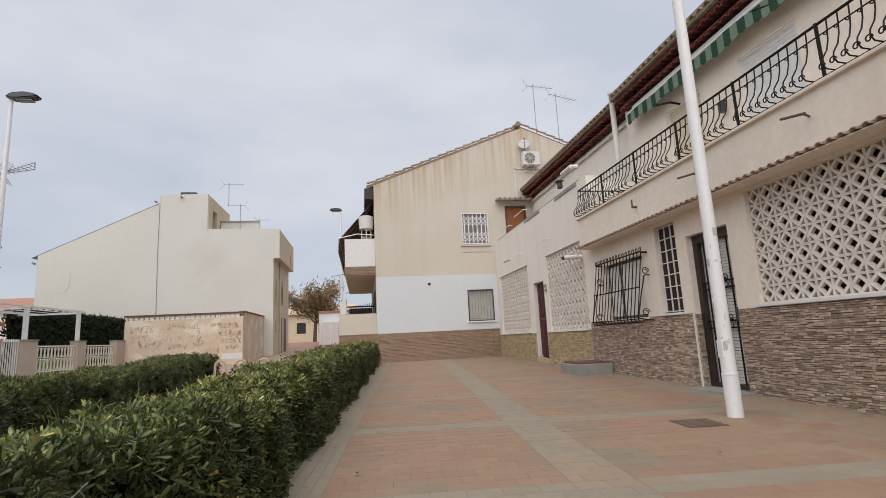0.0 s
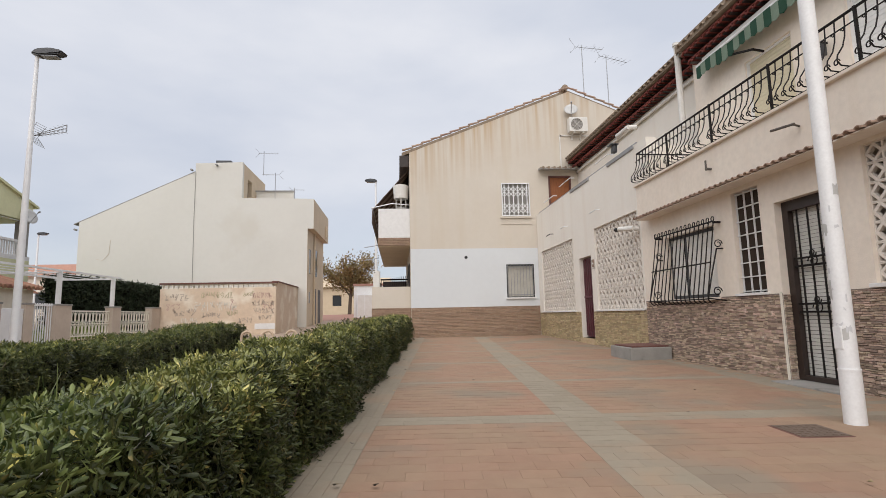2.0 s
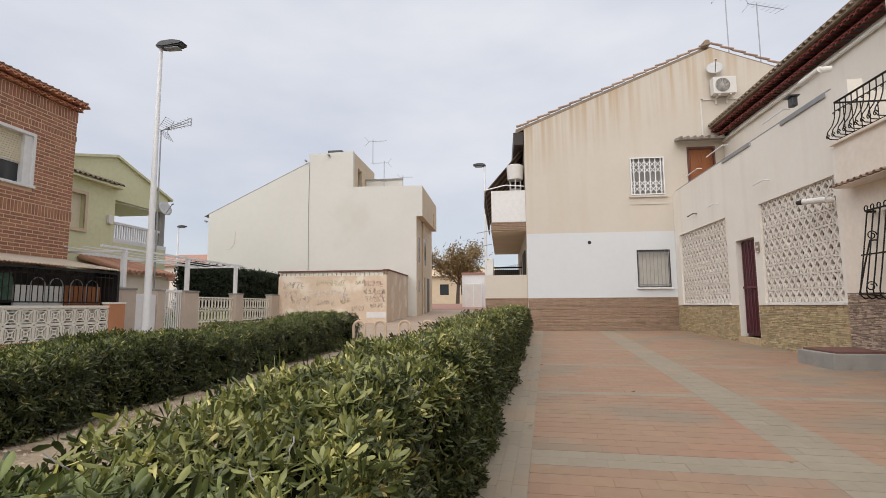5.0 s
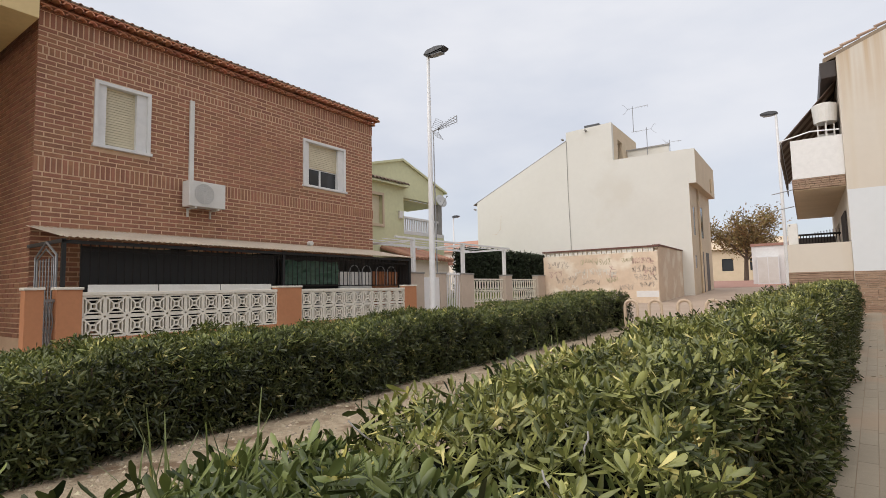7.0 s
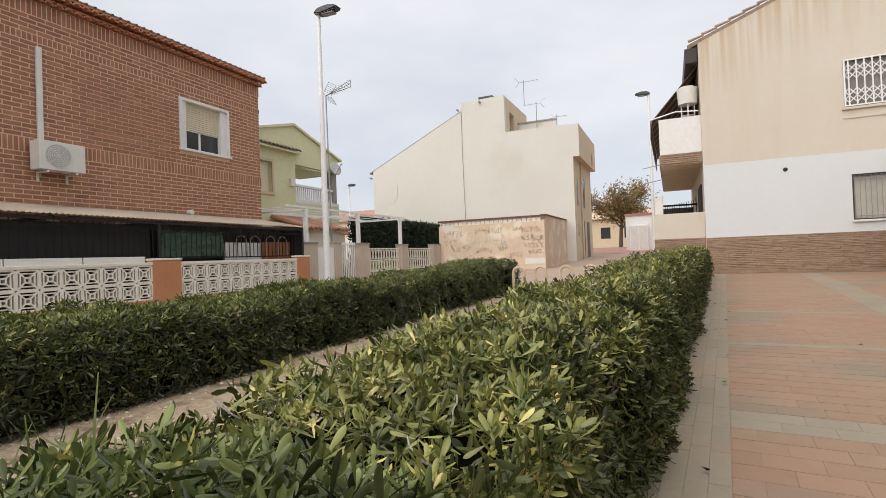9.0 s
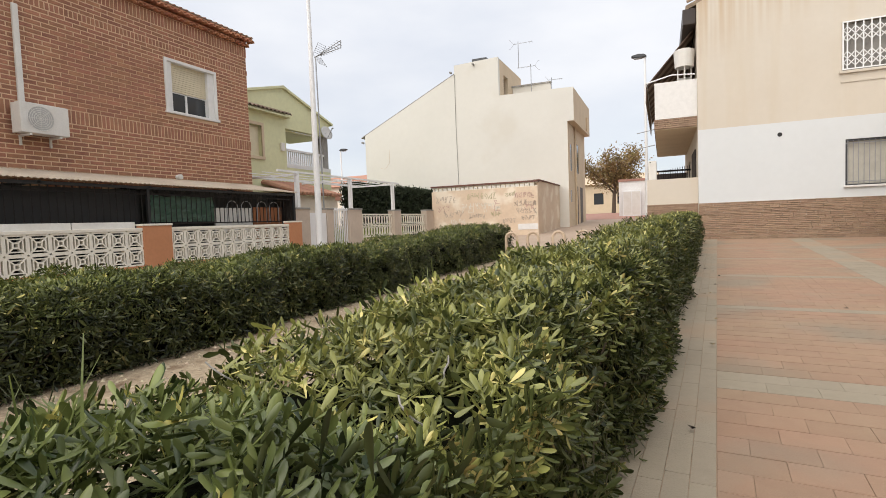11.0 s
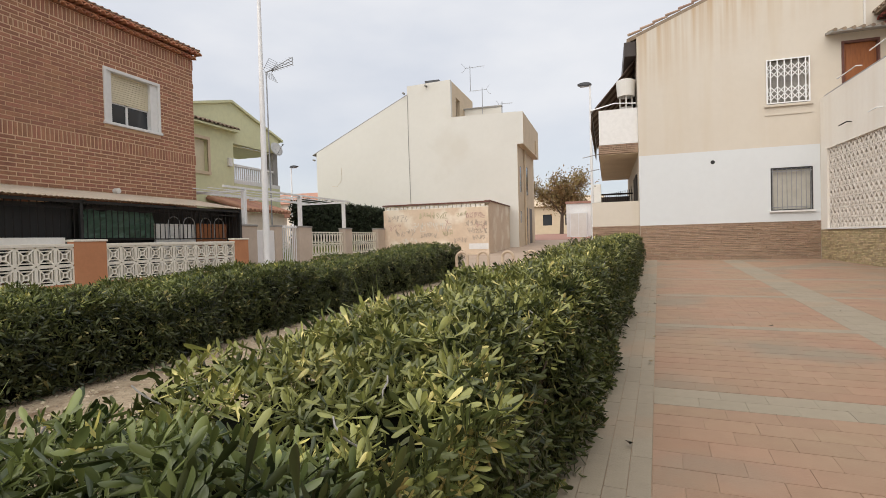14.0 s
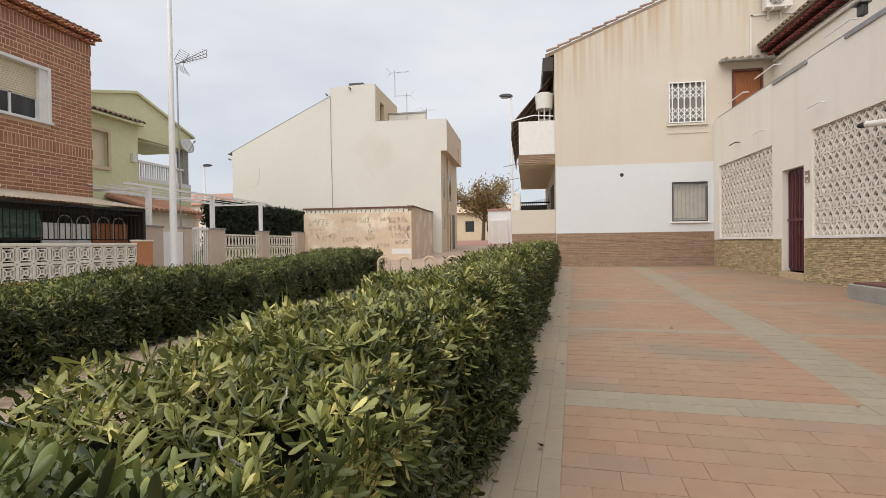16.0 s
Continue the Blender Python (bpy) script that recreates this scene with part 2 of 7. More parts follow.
M = {
    "brown_pane": mat("brown_tinted_pane", (0.045, 0.031, 0.022), (0.034, 0.024, 0.018), 8, 0.75, 0.0, 60, spec=0.15),
    "dull_roof": mat("dusty_red_roof_tile", (0.40, 0.21, 0.145), (0.31, 0.155, 0.105), 7, 0.85, 0.3, 60, island=0.2),
    "hoop": mat("dull_peach_paint", (0.60, 0.47, 0.35), (0.54, 0.41, 0.30), 6, 0.7, 0.1, 60),
    "ledge_tile": mat("faded_pinkish_ledge_tile", (0.40, 0.29, 0.225), (0.30, 0.20, 0.15), 7, 0.85, 0.3, 60, island=0.2),
    "paper": mat("torn_paper_rest", (0.64, 0.65, 0.67), (0.55, 0.56, 0.58), 20, 0.9, 0.1, 60),
    "shrub": mat("bright_shrub_leaf", (0.30, 0.34, 0.10), (0.18, 0.23, 0.06), 6, 0.7, 0.0, 60, island=0.4),
    "pillar": mat("greyish_pink_render", (0.56, 0.47, 0.39), (0.50, 0.415, 0.34), 1.5, 0.9, 0.12, 80),
    "cool_white": mat("cool_white_paint", (0.635, 0.665, 0.685), (0.62, 0.645, 0.665), 0.7, 0.85, 0.04, 90, fleck=0.10),
    "yellow": mat("ochre_yellow_plaster", (0.70, 0.54, 0.28), (0.66, 0.50, 0.26), 1.0, 0.9, 0.1, 80),
    "ground": mat("earth_and_gravel", (0.30, 0.25, 0.19), (0.20, 0.165, 0.125), 3, 0.95, 0.5, 40, spots=(0.36, 0.32, 0.26), spot_scale=14, spot_at=0.58),
    "gravel": mat("pale_gravel", (0.45, 0.36, 0.25), (0.30, 0.23, 0.155), 30, 0.95, 1.0, 70, spots=(0.19, 0.125, 0.075), spot_scale=3.5, spot_at=0.54),
    "pebble": mat("pebble_stone", (0.44, 0.37, 0.27), (0.28, 0.23, 0.165), 20, 0.9, 0.2, 90, island=0.45),
    "red_paver": mat("salmon_concrete_paver", (0.302, 0.180, 0.122), (0.290, 0.206, 0.137), 1.1, 0.85, 0.25, 120, spots=(0.232, 0.186, 0.137), spot_scale=0.8, spot_at=0.52, vary=0.055),
    "grey_paver": mat("grey_concrete_paver", (0.285, 0.245, 0.186), (0.262, 0.222, 0.166), 2, 0.88, 0.25, 120, spots=(0.305, 0.225, 0.158), spot_scale=0.9, spot_at=0.54, vary=0.04),
    "red_paver_far": mat("salmon_concrete_pavers", (0.302, 0.180, 0.122), (0.290, 0.206, 0.137), 1.1, 0.85, 0.25, 120, spots=(0.232, 0.186, 0.137), spot_scale=0.8, spot_at=0.52, island=0.055),
    "grey_paver_far": mat("grey_concrete_pavers", (0.285, 0.245, 0.186), (0.262, 0.222, 0.166), 2, 0.88, 0.25, 120, spots=(0.305, 0.225, 0.158), spot_scale=0.9, spot_at=0.54, island=0.04),
    "joint": mat("sandy_joint", (0.33, 0.235, 0.16), (0.30, 0.21, 0.145), 8, 0.95, 0.4, 80, spots=(0.21, 0.15, 0.10), spot_scale=3, spot_at=0.60),
    "path": mat("dusty_concrete_path", (0.40, 0.31, 0.24), (0.34, 0.26, 0.20), 1.2, 0.9, 0.25, 60, spots=(0.30, 0.22, 0.17), spot_scale=0.5),
    "red_path": mat("red_tile_pavement", (0.40, 0.22, 0.17), (0.34, 0.18, 0.14), 2, 0.85, 0.2, 60),
    "house_a": mat("pale_pink_plaster", (0.82, 0.745, 0.655), (0.78, 0.69, 0.60), 1.4, 0.9, 0.12, 90, spots=(0.60, 0.49, 0.39), spot_scale=0.8, spot_at=0.74, streak=(0.68, 0.58, 0.48)),
    "house_b": mat("white_plaster", (0.79, 0.755, 0.695), (0.765, 0.72, 0.655), 1.0, 0.9, 0.06, 90, fleck=0.10, streak=(0.71, 0.645, 0.565)),
    "gable": mat("cream_plaster", (0.605, 0.555, 0.482), (0.585, 0.53, 0.455), 0.8, 0.9, 0.06, 90, fleck=0.10, streak=(0.555, 0.48, 0.375), drip=((0.49, 0.37, 0.25), 6.60, 0.40, 2.0)),
    "white_paint": mat("white_paint", (0.75, 0.745, 0.735), (0.72, 0.715, 0.705), 1.0, 0.85, 0.08, 90),
    "white_house": mat("weathered_white_plaster", (0.655, 0.64, 0.595), (0.625, 0.61, 0.565), 0.5, 0.9, 0.06, 70, fleck=0.10, spots=(0.60, 0.575, 0.52), spot_scale=0.45, spot_at=0.56),
    "beige": mat("beige_plaster", (0.62, 0.50, 0.36), (0.56, 0.45, 0.32), 1.5, 0.9, 0.12, 80),
    "green": mat("light_green_plaster", (0.66, 0.66, 0.42), (0.61, 0.61, 0.38), 0.8, 0.9, 0.1, 80),
    "orange": mat("terracotta_paint", (0.56, 0.25, 0.125), (0.52, 0.225, 0.11), 2, 0.85, 0.1, 90),
    "lattice": mat("white_cast_block", (0.76, 0.71, 0.65), (0.69, 0.63, 0.56), 9, 0.85, 0.15, 120, vary=0.04),
    "fence_block": mat("cream_cast_block", (0.84, 0.80, 0.71), (0.78, 0.73, 0.63), 9, 0.85, 0.15, 120, vary=0.04),
    "ledge_stone": mat("brown_ledger_stone", (0.47, 0.36, 0.28), (0.33, 0.245, 0.19), 11, 0.85, 0.6, 70, spots=(0.58, 0.48, 0.40), spot_scale=7, spot_at=0.60, vary=0.42),
    "ledge_stone_far": mat("brown_ledger_stones", (0.47, 0.36, 0.28), (0.33, 0.245, 0.19), 11, 0.85, 0.6, 70, spots=(0.58, 0.48, 0.40), spot_scale=7, spot_at=0.60, island=0.42),
    "gold_stone": mat("ochre_ledger_stones", (0.50, 0.40, 0.245), (0.40, 0.31, 0.18), 9, 0.85, 0.4, 70, spots=(0.56, 0.48, 0.34), spot_scale=7, spot_at=0.6, island=0.26),
    "tan_stone": mat("tan_stone_tiles", (0.34, 0.235, 0.165), (0.285, 0.19, 0.13), 9, 0.85, 0.4, 70, island=0.12),
    "mortar_brown": mat("brown_mortar", (0.23, 0.182, 0.15), None, 9, 0.9, 0.3, 70),
    "mortar": mat("tan_mortar", (0.68, 0.48, 0.325), (0.60, 0.41, 0.275), 5, 0.9, 0.2, 80),
    "brick": mat("brown_red_brick", (0.385, 0.178, 0.106), (0.275, 0.122, 0.075), 7, 0.8, 0.3, 90, vary=0.15),
    "brick_far": mat("brown_red_bricks", (0.385, 0.178, 0.106), (0.275, 0.122, 0.075), 7, 0.8, 0.3, 90, island=0.15),
    "terracotta": mat("terracotta_tile", (0.66, 0.32, 0.19), (0.50, 0.22, 0.125), 9, 0.8, 0.25, 60, island=0.2),
    "old_tile": mat("weathered_roof_tile", (0.30, 0.235, 0.175), (0.22, 0.16, 0.115), 7, 0.85, 0.3, 60, island=0.22),
    "red_eave": mat("dark_red_eave_tile", (0.27, 0.062, 0.048), (0.21, 0.05, 0.04), 6, 0.75, 0.2, 60),
    "iron": mat("black_wrought_iron", (0.010, 0.009, 0.009), (0.020, 0.015, 0.014), 20, 0.6, 0.1, 90, spec=0.2),
    "dark_red": mat("dark_red_door_paint", (0.105, 0.018, 0.028), (0.08, 0.014, 0.022), 8, 0.5, 0.1, 60),
    "dark_wood": mat("dark_brown_frame", (0.035, 0.022, 0.018), (0.025, 0.016, 0.013), 10, 0.5, 0.1, 60),
    "wood": mat("orange_varnished_wood", (0.33, 0.115, 0.035), (0.25, 0.08, 0.025), 5, 0.5, 0.2, 40, stretch=(6, 6, 0.8)),
    "shutter": mat("cream_roller_shutter", (0.68, 0.61, 0.44), (0.62, 0.55, 0.39), 3, 0.6, 0.05, 60),
    "white_metal": mat("white_enamelled_metal", (0.82, 0.83, 0.84), (0.77, 0.78, 0.79), 5, 0.45, 0.05, 60, spots=(0.45, 0.42, 0.39), spot_scale=5, spot_at=0.76),
    "grey_metal": mat("galvanised_grey_metal", (0.36, 0.37, 0.39), (0.29, 0.30, 0.31), 8, 0.45, 0.1, 60, metal=0.6),
    "dark_metal": mat("dark_lamp_housing", (0.045, 0.048, 0.055), None, 8, 0.4, 0.05, 60),
    "plastic": mat("white_plastic", (0.72, 0.71, 0.68), (0.66, 0.64, 0.60), 4, 0.5, 0.03, 60),
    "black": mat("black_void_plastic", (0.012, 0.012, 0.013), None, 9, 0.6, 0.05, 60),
    "concrete": mat("grey_concrete", (0.33, 0.32, 0.30), (0.25, 0.24, 0.225), 4, 0.9, 0.35, 60, spots=(0.20, 0.19, 0.18), spot_scale=4),
    "rust": mat("rusty_iron_lid", (0.17, 0.075, 0.06), (0.12, 0.055, 0.045), 10, 0.8, 0.3, 60),
    "manhole": mat("brown_manhole_lid", (0.150, 0.105, 0.078), (0.115, 0.082, 0.062), 12, 0.7, 0.4, 80),
    "awning_green": mat("green_awning_cloth", (0.045, 0.13, 0.085), (0.038, 0.11, 0.07), 6, 0.9, 0.1, 90),
    "awning_pale": mat("pale_awning_cloth", (0.33, 0.43, 0.34), (0.29, 0.38, 0.30), 6, 0.9, 0.1, 90),
    "awning_brown": mat("brown_awning_cloth", (0.20, 0.145, 0.115), (0.17, 0.12, 0.095), 6, 0.9, 0.1, 90),
    "awning_sand": mat("sand_awning_cloth", (0.42, 0.34, 0.27), None, 6, 0.9, 0.1, 90),
    "corrugated": mat("cream_corrugated_sheet", (0.80, 0.71, 0.60), (0.72, 0.62, 0.51), 3, 0.7, 0.15, 60, spots=(0.40, 0.27, 0.19), spot_scale=5, spot_at=0.72),
    # base colour darkened to stand for missing light indoors and behind windows
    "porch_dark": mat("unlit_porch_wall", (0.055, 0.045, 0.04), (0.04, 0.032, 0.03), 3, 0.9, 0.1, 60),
    # wall colour lowered so the lattice holes look shaded
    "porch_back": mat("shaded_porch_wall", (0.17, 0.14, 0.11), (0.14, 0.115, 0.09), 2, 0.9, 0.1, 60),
    "green_sheet": mat("green_tarpaulin", (0.075, 0.17, 0.115), (0.16, 0.25, 0.19), 4, 0.6, 0.2, 30),
    "blind": mat("brown_slatted_blind", (0.12, 0.105, 0.09), (0.085, 0.07, 0.06), 12, 0.7, 0.2, 60),
    "curtain": mat("pale_curtain", (0.55, 0.53, 0.47), (0.47, 0.45, 0.40), 4, 0.9, 0.1, 60),
    # near-black colour that stands for the shade deep inside hedges
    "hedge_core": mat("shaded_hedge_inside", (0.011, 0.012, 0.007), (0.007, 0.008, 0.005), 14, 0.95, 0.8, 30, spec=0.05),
    "cypress": mat("dark_conifer_green", (0.018, 0.028, 0.012), (0.030, 0.042, 0.018), 16, 0.95, 0.6, 40, island=0.4),
    "bark": mat("grey_brown_bark", (0.13, 0.10, 0.075), (0.09, 0.068, 0.05), 14, 0.95, 0.5, 50),
    "tree_leaf": mat("autumn_leaf", (0.27, 0.17, 0.065), (0.165, 0.14, 0.055), 1.2, 0.8, 0.0, 60, island=0.4),
    "lamp_glass": mat("lamp_underside_glass", (0.30, 0.31, 0.33), None, 9, 0.25, 0.0, 60),
    "paint_dark": mat("faded_dark_paint_marks", (0.53, 0.44, 0.365), None, 9, 0.9, 0.0, 60),
    "paint_pale": mat("faded_pale_paint_marks", (0.78, 0.74, 0.66), None, 9, 0.9, 0.0, 60),
    "paint_pink": mat("faded_pink_paint_marks", (0.60, 0.41, 0.355), None, 9, 0.9, 0.0, 60),
    "paint_green": mat("faded_green_paint_marks", (0.56, 0.50, 0.33), None, 9, 0.9, 0.0, 60),
    "box_wall": mat("faded_pinkish_plaster", (0.70, 0.565, 0.43), (0.64, 0.50, 0.375), 1.2, 0.9, 0.15, 70, spots=(0.76, 0.67, 0.55), spot_scale=1.3, spot_at=0.52),
    "grass": mat("rough_lawn", (0.20, 0.23, 0.07), (0.13, 0.16, 0.045), 7, 0.95, 0.6, 50),
    "sat_grey": mat("pale_grey_dish", (0.52, 0.52, 0.51), None, 6, 0.5, 0.0, 60),
}


def let_light_through(m, amount):
    """Canvas: part of the light passes through the cloth."""
    n, l = m.node_tree.nodes, m.node_tree.links
    b = n["Principled BSDF"]
    tr = n.new("ShaderNodeBsdfTranslucent")
    l.new(b.inputs["Base Color"].links[0].from_socket, tr.inputs[0])
    mx = n.new("ShaderNodeMixShader"); mx.inputs[0].default_value = amount
    l.new(b.outputs[0], mx.inputs[1]); l.new(tr.outputs[0], mx.inputs[2]); l.new(mx.outputs[0], n["Material Output"].inputs[0])


for key in ("awning_green", "awning_pale", "awning_brown", "awning_sand"):
    let_light_through(M[key], 0.45)


def leaf_material(name, dark, light, yellow, amount, gloss=0.44):
    m = bpy.data.materials.new(name)
    m.use_nodes = True
    n, l = m.node_tree.nodes, m.node_tree.links
    b = n["Principled BSDF"]
    geo = n.new("ShaderNodeNewGeometry")
    r = n.new("ShaderNodeValToRGB")
    r.color_ramp.elements[0].position, r.color_ramp.elements[0].color = 0.0, (*dark, 1)
    r.color_ramp.elements[1].position, r.color_ramp.elements[1].color = 1 - amount, (*light, 1)
    e3 = r.color_ramp.elements.new(min(0.995, 1 - amount * 0.4)); e3.color = (*yellow, 1)
    clump = n.new("ShaderNodeTexNoise"); clump.inputs["Scale"].default_value = 9.0; clump.inputs["Detail"].default_value = 1
    l.new(geo.outputs["Position"], clump.inputs["Vector"])
    cl = n.new("ShaderNodeMapRange"); cl.inputs[1].default_value, cl.inputs[2].default_value, cl.inputs[3].default_value, cl.inputs[4].default_value = 0.34, 0.68, -0.28, 0.28
    l.new(clump.outputs[0], cl.inputs[0])
    ad = n.new("ShaderNodeMath"); ad.operation = "MULTIPLY_ADD"; ad.inputs[1].default_value = 0.72; ad.use_clamp = True
    sh = n.new("ShaderNodeMath"); sh.inputs[1].default_value = 0.14     # whole sprigs differ, and leaves within them
    l.new(cl.outputs[0], sh.inputs[0]); l.new(geo.outputs["Random Per Island"], ad.inputs[0]); l.new(sh.outputs[0], ad.inputs[2])
    l.new(ad.outputs[0], r.inputs[0])
    no = n.new("ShaderNodeTexNoise"); no.inputs["Scale"].default_value = 2.3; no.inputs["Detail"].default_value = 3
    l.new(geo.outputs["Position"], no.inputs["Vector"])
    hs = n.new("ShaderNodeHueSaturation")
    mr = n.new("ShaderNodeMapRange"); mr.inputs[1].default_value, mr.inputs[2].default_value, mr.inputs[3].default_value, mr.inputs[4].default_value = 0.3, 0.7, 0.7, 1.25
    l.new(no.outputs[0], mr.inputs[0]); l.new(mr.outputs[0], hs.inputs["Value"]); l.new(r.outputs[0], hs.inputs["Color"])
    l.new(hs.outputs[0], b.inputs["Base Color"])
    b.inputs["Roughness"].default_value = 0.37
    b.inputs["Specular IOR Level"].default_value = gloss
    tr = n.new("ShaderNodeBsdfTranslucent"); l.new(hs.outputs[0], tr.inputs[0])
    mx = n.new("ShaderNodeMixShader"); mx.inputs[0].default_value = 0.2
    l.new(b.outputs[0], mx.inputs[1]); l.new(tr.outputs[0], mx.inputs[2]); l.new(mx.outputs[0], n["Material Output"].inputs[0])
    return m


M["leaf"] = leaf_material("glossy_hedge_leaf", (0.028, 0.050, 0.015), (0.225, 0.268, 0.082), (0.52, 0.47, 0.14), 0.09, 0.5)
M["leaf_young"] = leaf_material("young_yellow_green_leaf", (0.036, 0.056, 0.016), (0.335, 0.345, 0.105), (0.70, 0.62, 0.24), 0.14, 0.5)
# side-face leaves: the hedge leaf again, with the faces' shade in its colour
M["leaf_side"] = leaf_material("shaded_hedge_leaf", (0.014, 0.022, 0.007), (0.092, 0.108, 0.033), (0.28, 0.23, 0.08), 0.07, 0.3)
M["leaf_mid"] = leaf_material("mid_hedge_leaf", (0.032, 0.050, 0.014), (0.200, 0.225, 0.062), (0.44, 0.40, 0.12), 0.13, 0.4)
# face colour of the far hedge, darkened from leaf_mid to carry shade
M["leaf_dark"] = leaf_material("shaded_dark_hedge_leaf", (0.009, 0.015, 0.005), (0.098, 0.115, 0.036), (0.36, 0.33, 0.14), 0.06, 0.35)
glass = bpy.data.materials.new("window_glass")
glass.use_nodes = True
glass.node_tree.nodes["Principled BSDF"].inputs["Base Color"].default_value = (0.035, 0.04, 0.045, 1)
glass.node_tree.nodes["Principled BSDF"].inputs["Roughness"].default_value = 0.06
M["glass"] = glass


# ---------------------------------------------------------------- ground
def build_ground():
    ys = [-300, -60, -20, 0, 9, 18.5, 22.5, 27, 32, 45, 70, 300, 1500]
    bm = bmesh.new()
    rows = [[bm.verts.new((x, y, ground(y))) for x in (-900, -60, -20, -5, 0, 5, 30, 900)] for y in ys]
    for r, s in zip(rows, rows[1:]):
        for k in range(len(r) - 1):
            bm.faces.new((r[k], r[k + 1], s[k + 1], s[k]))
    structure("ground", bm, M["ground"], "bare sandy earth rising gently away", "ground")

    def sheet(name, xs, y0, y1, lift, material, label, category):
        bm = bmesh.new()
        cuts = sorted({y0, y1, *[y for y in (0, 18.5, 22.5, 27, 32, 45, 70) if y0 < y < y1]})
        prev = None
        for y in cuts:
            t = (y - y0) / (y1 - y0)
            row = [bm.verts.new((xs[0] + (xs[2] - xs[0]) * t, y, ground(y) + lift)), bm.verts.new((xs[1] + (xs[3] - xs[1]) * t, y, ground(y) + lift))]
            if prev:
                bm.faces.new((prev[0], prev[1], row[1], row[0]))
            prev = row
        return structure(name, bm, material, label, category)
    sheet("gravel_bed", (-5.0, -0.9, -4.6, 0.2), -12, 16, 0.006, M["gravel"], "pale gravel strip between the two hedges", "gravel")
    sheet("path", (-9.2, 0.4, -4.9, -0.9), 13.9, 34, 0.012, M["path"], "dusty pale concrete path past the white house", "path")
    sheet("pavement", (-20, 30, -20, 30), 34, 48, 0.02, M["red_path"], "red tiled pavement along the far street", "pavement")
    sheet("lawn", (-19, -9.6, -19, -9.6), 16, 26.9, 0.01, M["grass"], "rough lawn behind the low garden fence", "lawn")


build_ground()


# ---------------------------------------------------------------- house A: balcony house beside the plaza
XW = 5.01
A_HOLES = [(2.62, 5.87, 1.27, 2.74), (6.27, 7.19, 0.12, 2.4), (7.46, 8.03, 1.25, 2.72), (8.5, 9.95, 1.22, 2.34)]
house_a = thing("balcony_house", (8, 3, 0), "two-storey pale plaster house with long iron balcony and stone plinth", "house")
wall_a = structure("wall_balcony_house", slab("x", XW, XW + 0.22, -8, 10.85, -0.15, 3.3, A_HOLES), M["house_a"], "pale plaster ground-floor wall with stone cladding below", "wall")
PLACE[wall_a] = Vector((0, 0, 0))
# the balcony front stands a little proud above the tiled ledge
part("balcony_front", boxes((4.74, -8, 2.84, XW - 0.002, 10.42, 3.36)), M["house_a"], house_a)
part("balcony_floor", boxes((4.74, -8, 3.36, 6.4, 10.42, 3.42)), M["house_a"], house_a)
part("coping", boxes((4.69, -8, 3.42, 4.86, 10.45, 3.46), bevel=0.008), M["house_a"], house_a)
upper = part("upper_wall", slab("x", 6.4, 6.62, -8, 10.85, 3.3, 6.35, [(3.0, 4.1, 3.43, 5.45), (6.0, 7.2, 3.43, 5.45), (8.2, 9.3, 3.43, 5.45)]), M["house_a"], house_a)
part("end_wall", boxes((XW + 0.002, 10.424, 3.3, XW + 0.22, 10.85, 4.46), (4.76, 10.424, 2.84, XW - 0.004, 10.50, 3.40)), M["house_b"], house_a)
part("rear_wall", boxes((13.2, -8, -0.15, 13.4, 10.85, 6.35)), M["house_a"], house_a)
part("end_gable", boxes((5.23, -8.2, -0.15, 13.2, -8.0, 6.35)), M["house_a"], house_a)
bm = bmesh.new()
prism(bm, [(6.0, 6.42), (9.8, 7.95), (13.6, 6.42), (13.6, 6.58), (9.8, 8.1), (6.0, 6.58)], "y", -8.3, 10.8)
part("roof", bm, M["old_tile"], house_a)


def tile_course(name, parent, material, x0, x1, z0, z1, ys, radius, label=""):
    """Half-round tiles side by side, running from x0 down to x1."""
    bm = bmesh.new()
    thick = radius * 0.26
    for y in ys:
        rings = []
        for x, z, r in ((x0, z0, radius), (x1, z1, radius), (x1, z1, radius - thick), (x0, z0, radius - thick)):
            rings.append([bm.verts.new((x, y - r * math.cos(math.pi * k / 6), z + r * 0.85 * math.sin(math.pi * k / 6))) for k in range(7)])
        for p, q in zip(rings, rings[1:]):
            for k in range(6):
                bm.faces.new((p[k], p[k + 1], q[k + 1], q[k]))
    return part(name, bm, material, parent, label, kind="stuff")


def yrange(a, b, step):
    n = max(1, int(round((b - a) / step)))
    return [a + (k + 0.5) * (b - a) / n for k in range(n)]


def eave(parent, material, x, z, y0, y1):
    """Two rows of hollow red tiles, each under a thin bed, below a grey-brown tile edge, stepping out from the wall."""
    for lo, out in ((0.37, 0.17), (0.20, 0.05)):
        tile_course("eave_tiles", parent, material, x + 0.42, x + out, z - lo + 0.01, z - lo, yrange(y0, y1, 0.185), 0.088, "dark red half-round eave tiles")
        part("tile_bed", boxes((x + out + 0.02, y0, z - lo + 0.078, x + 0.42, y1, z - lo + 0.10)), material, parent)
        # added dark board inside the tiles paints the shade of their hollows
        part("eave_shadow_board", boxes((x + out + 0.03, y0, z - lo + 0.014, x + 0.41, y1, z - lo + 0.03)), M["dark_wood"], parent)
    tile_course("roof_edge_tiles", parent, M["old_tile"], x + 0.7, x - 0.06, z + 0.13, z - 0.03, yrange(y0, y1, 0.2), 0.07)
    part("roof_edge_bed", boxes((x - 0.01, y0, z - 0.075, x + 0.42, y1, z - 0.045)), M["old_tile"], parent)


eave(house_a, M["red_eave"], 6.02, 6.5, -8.0, 10.7)

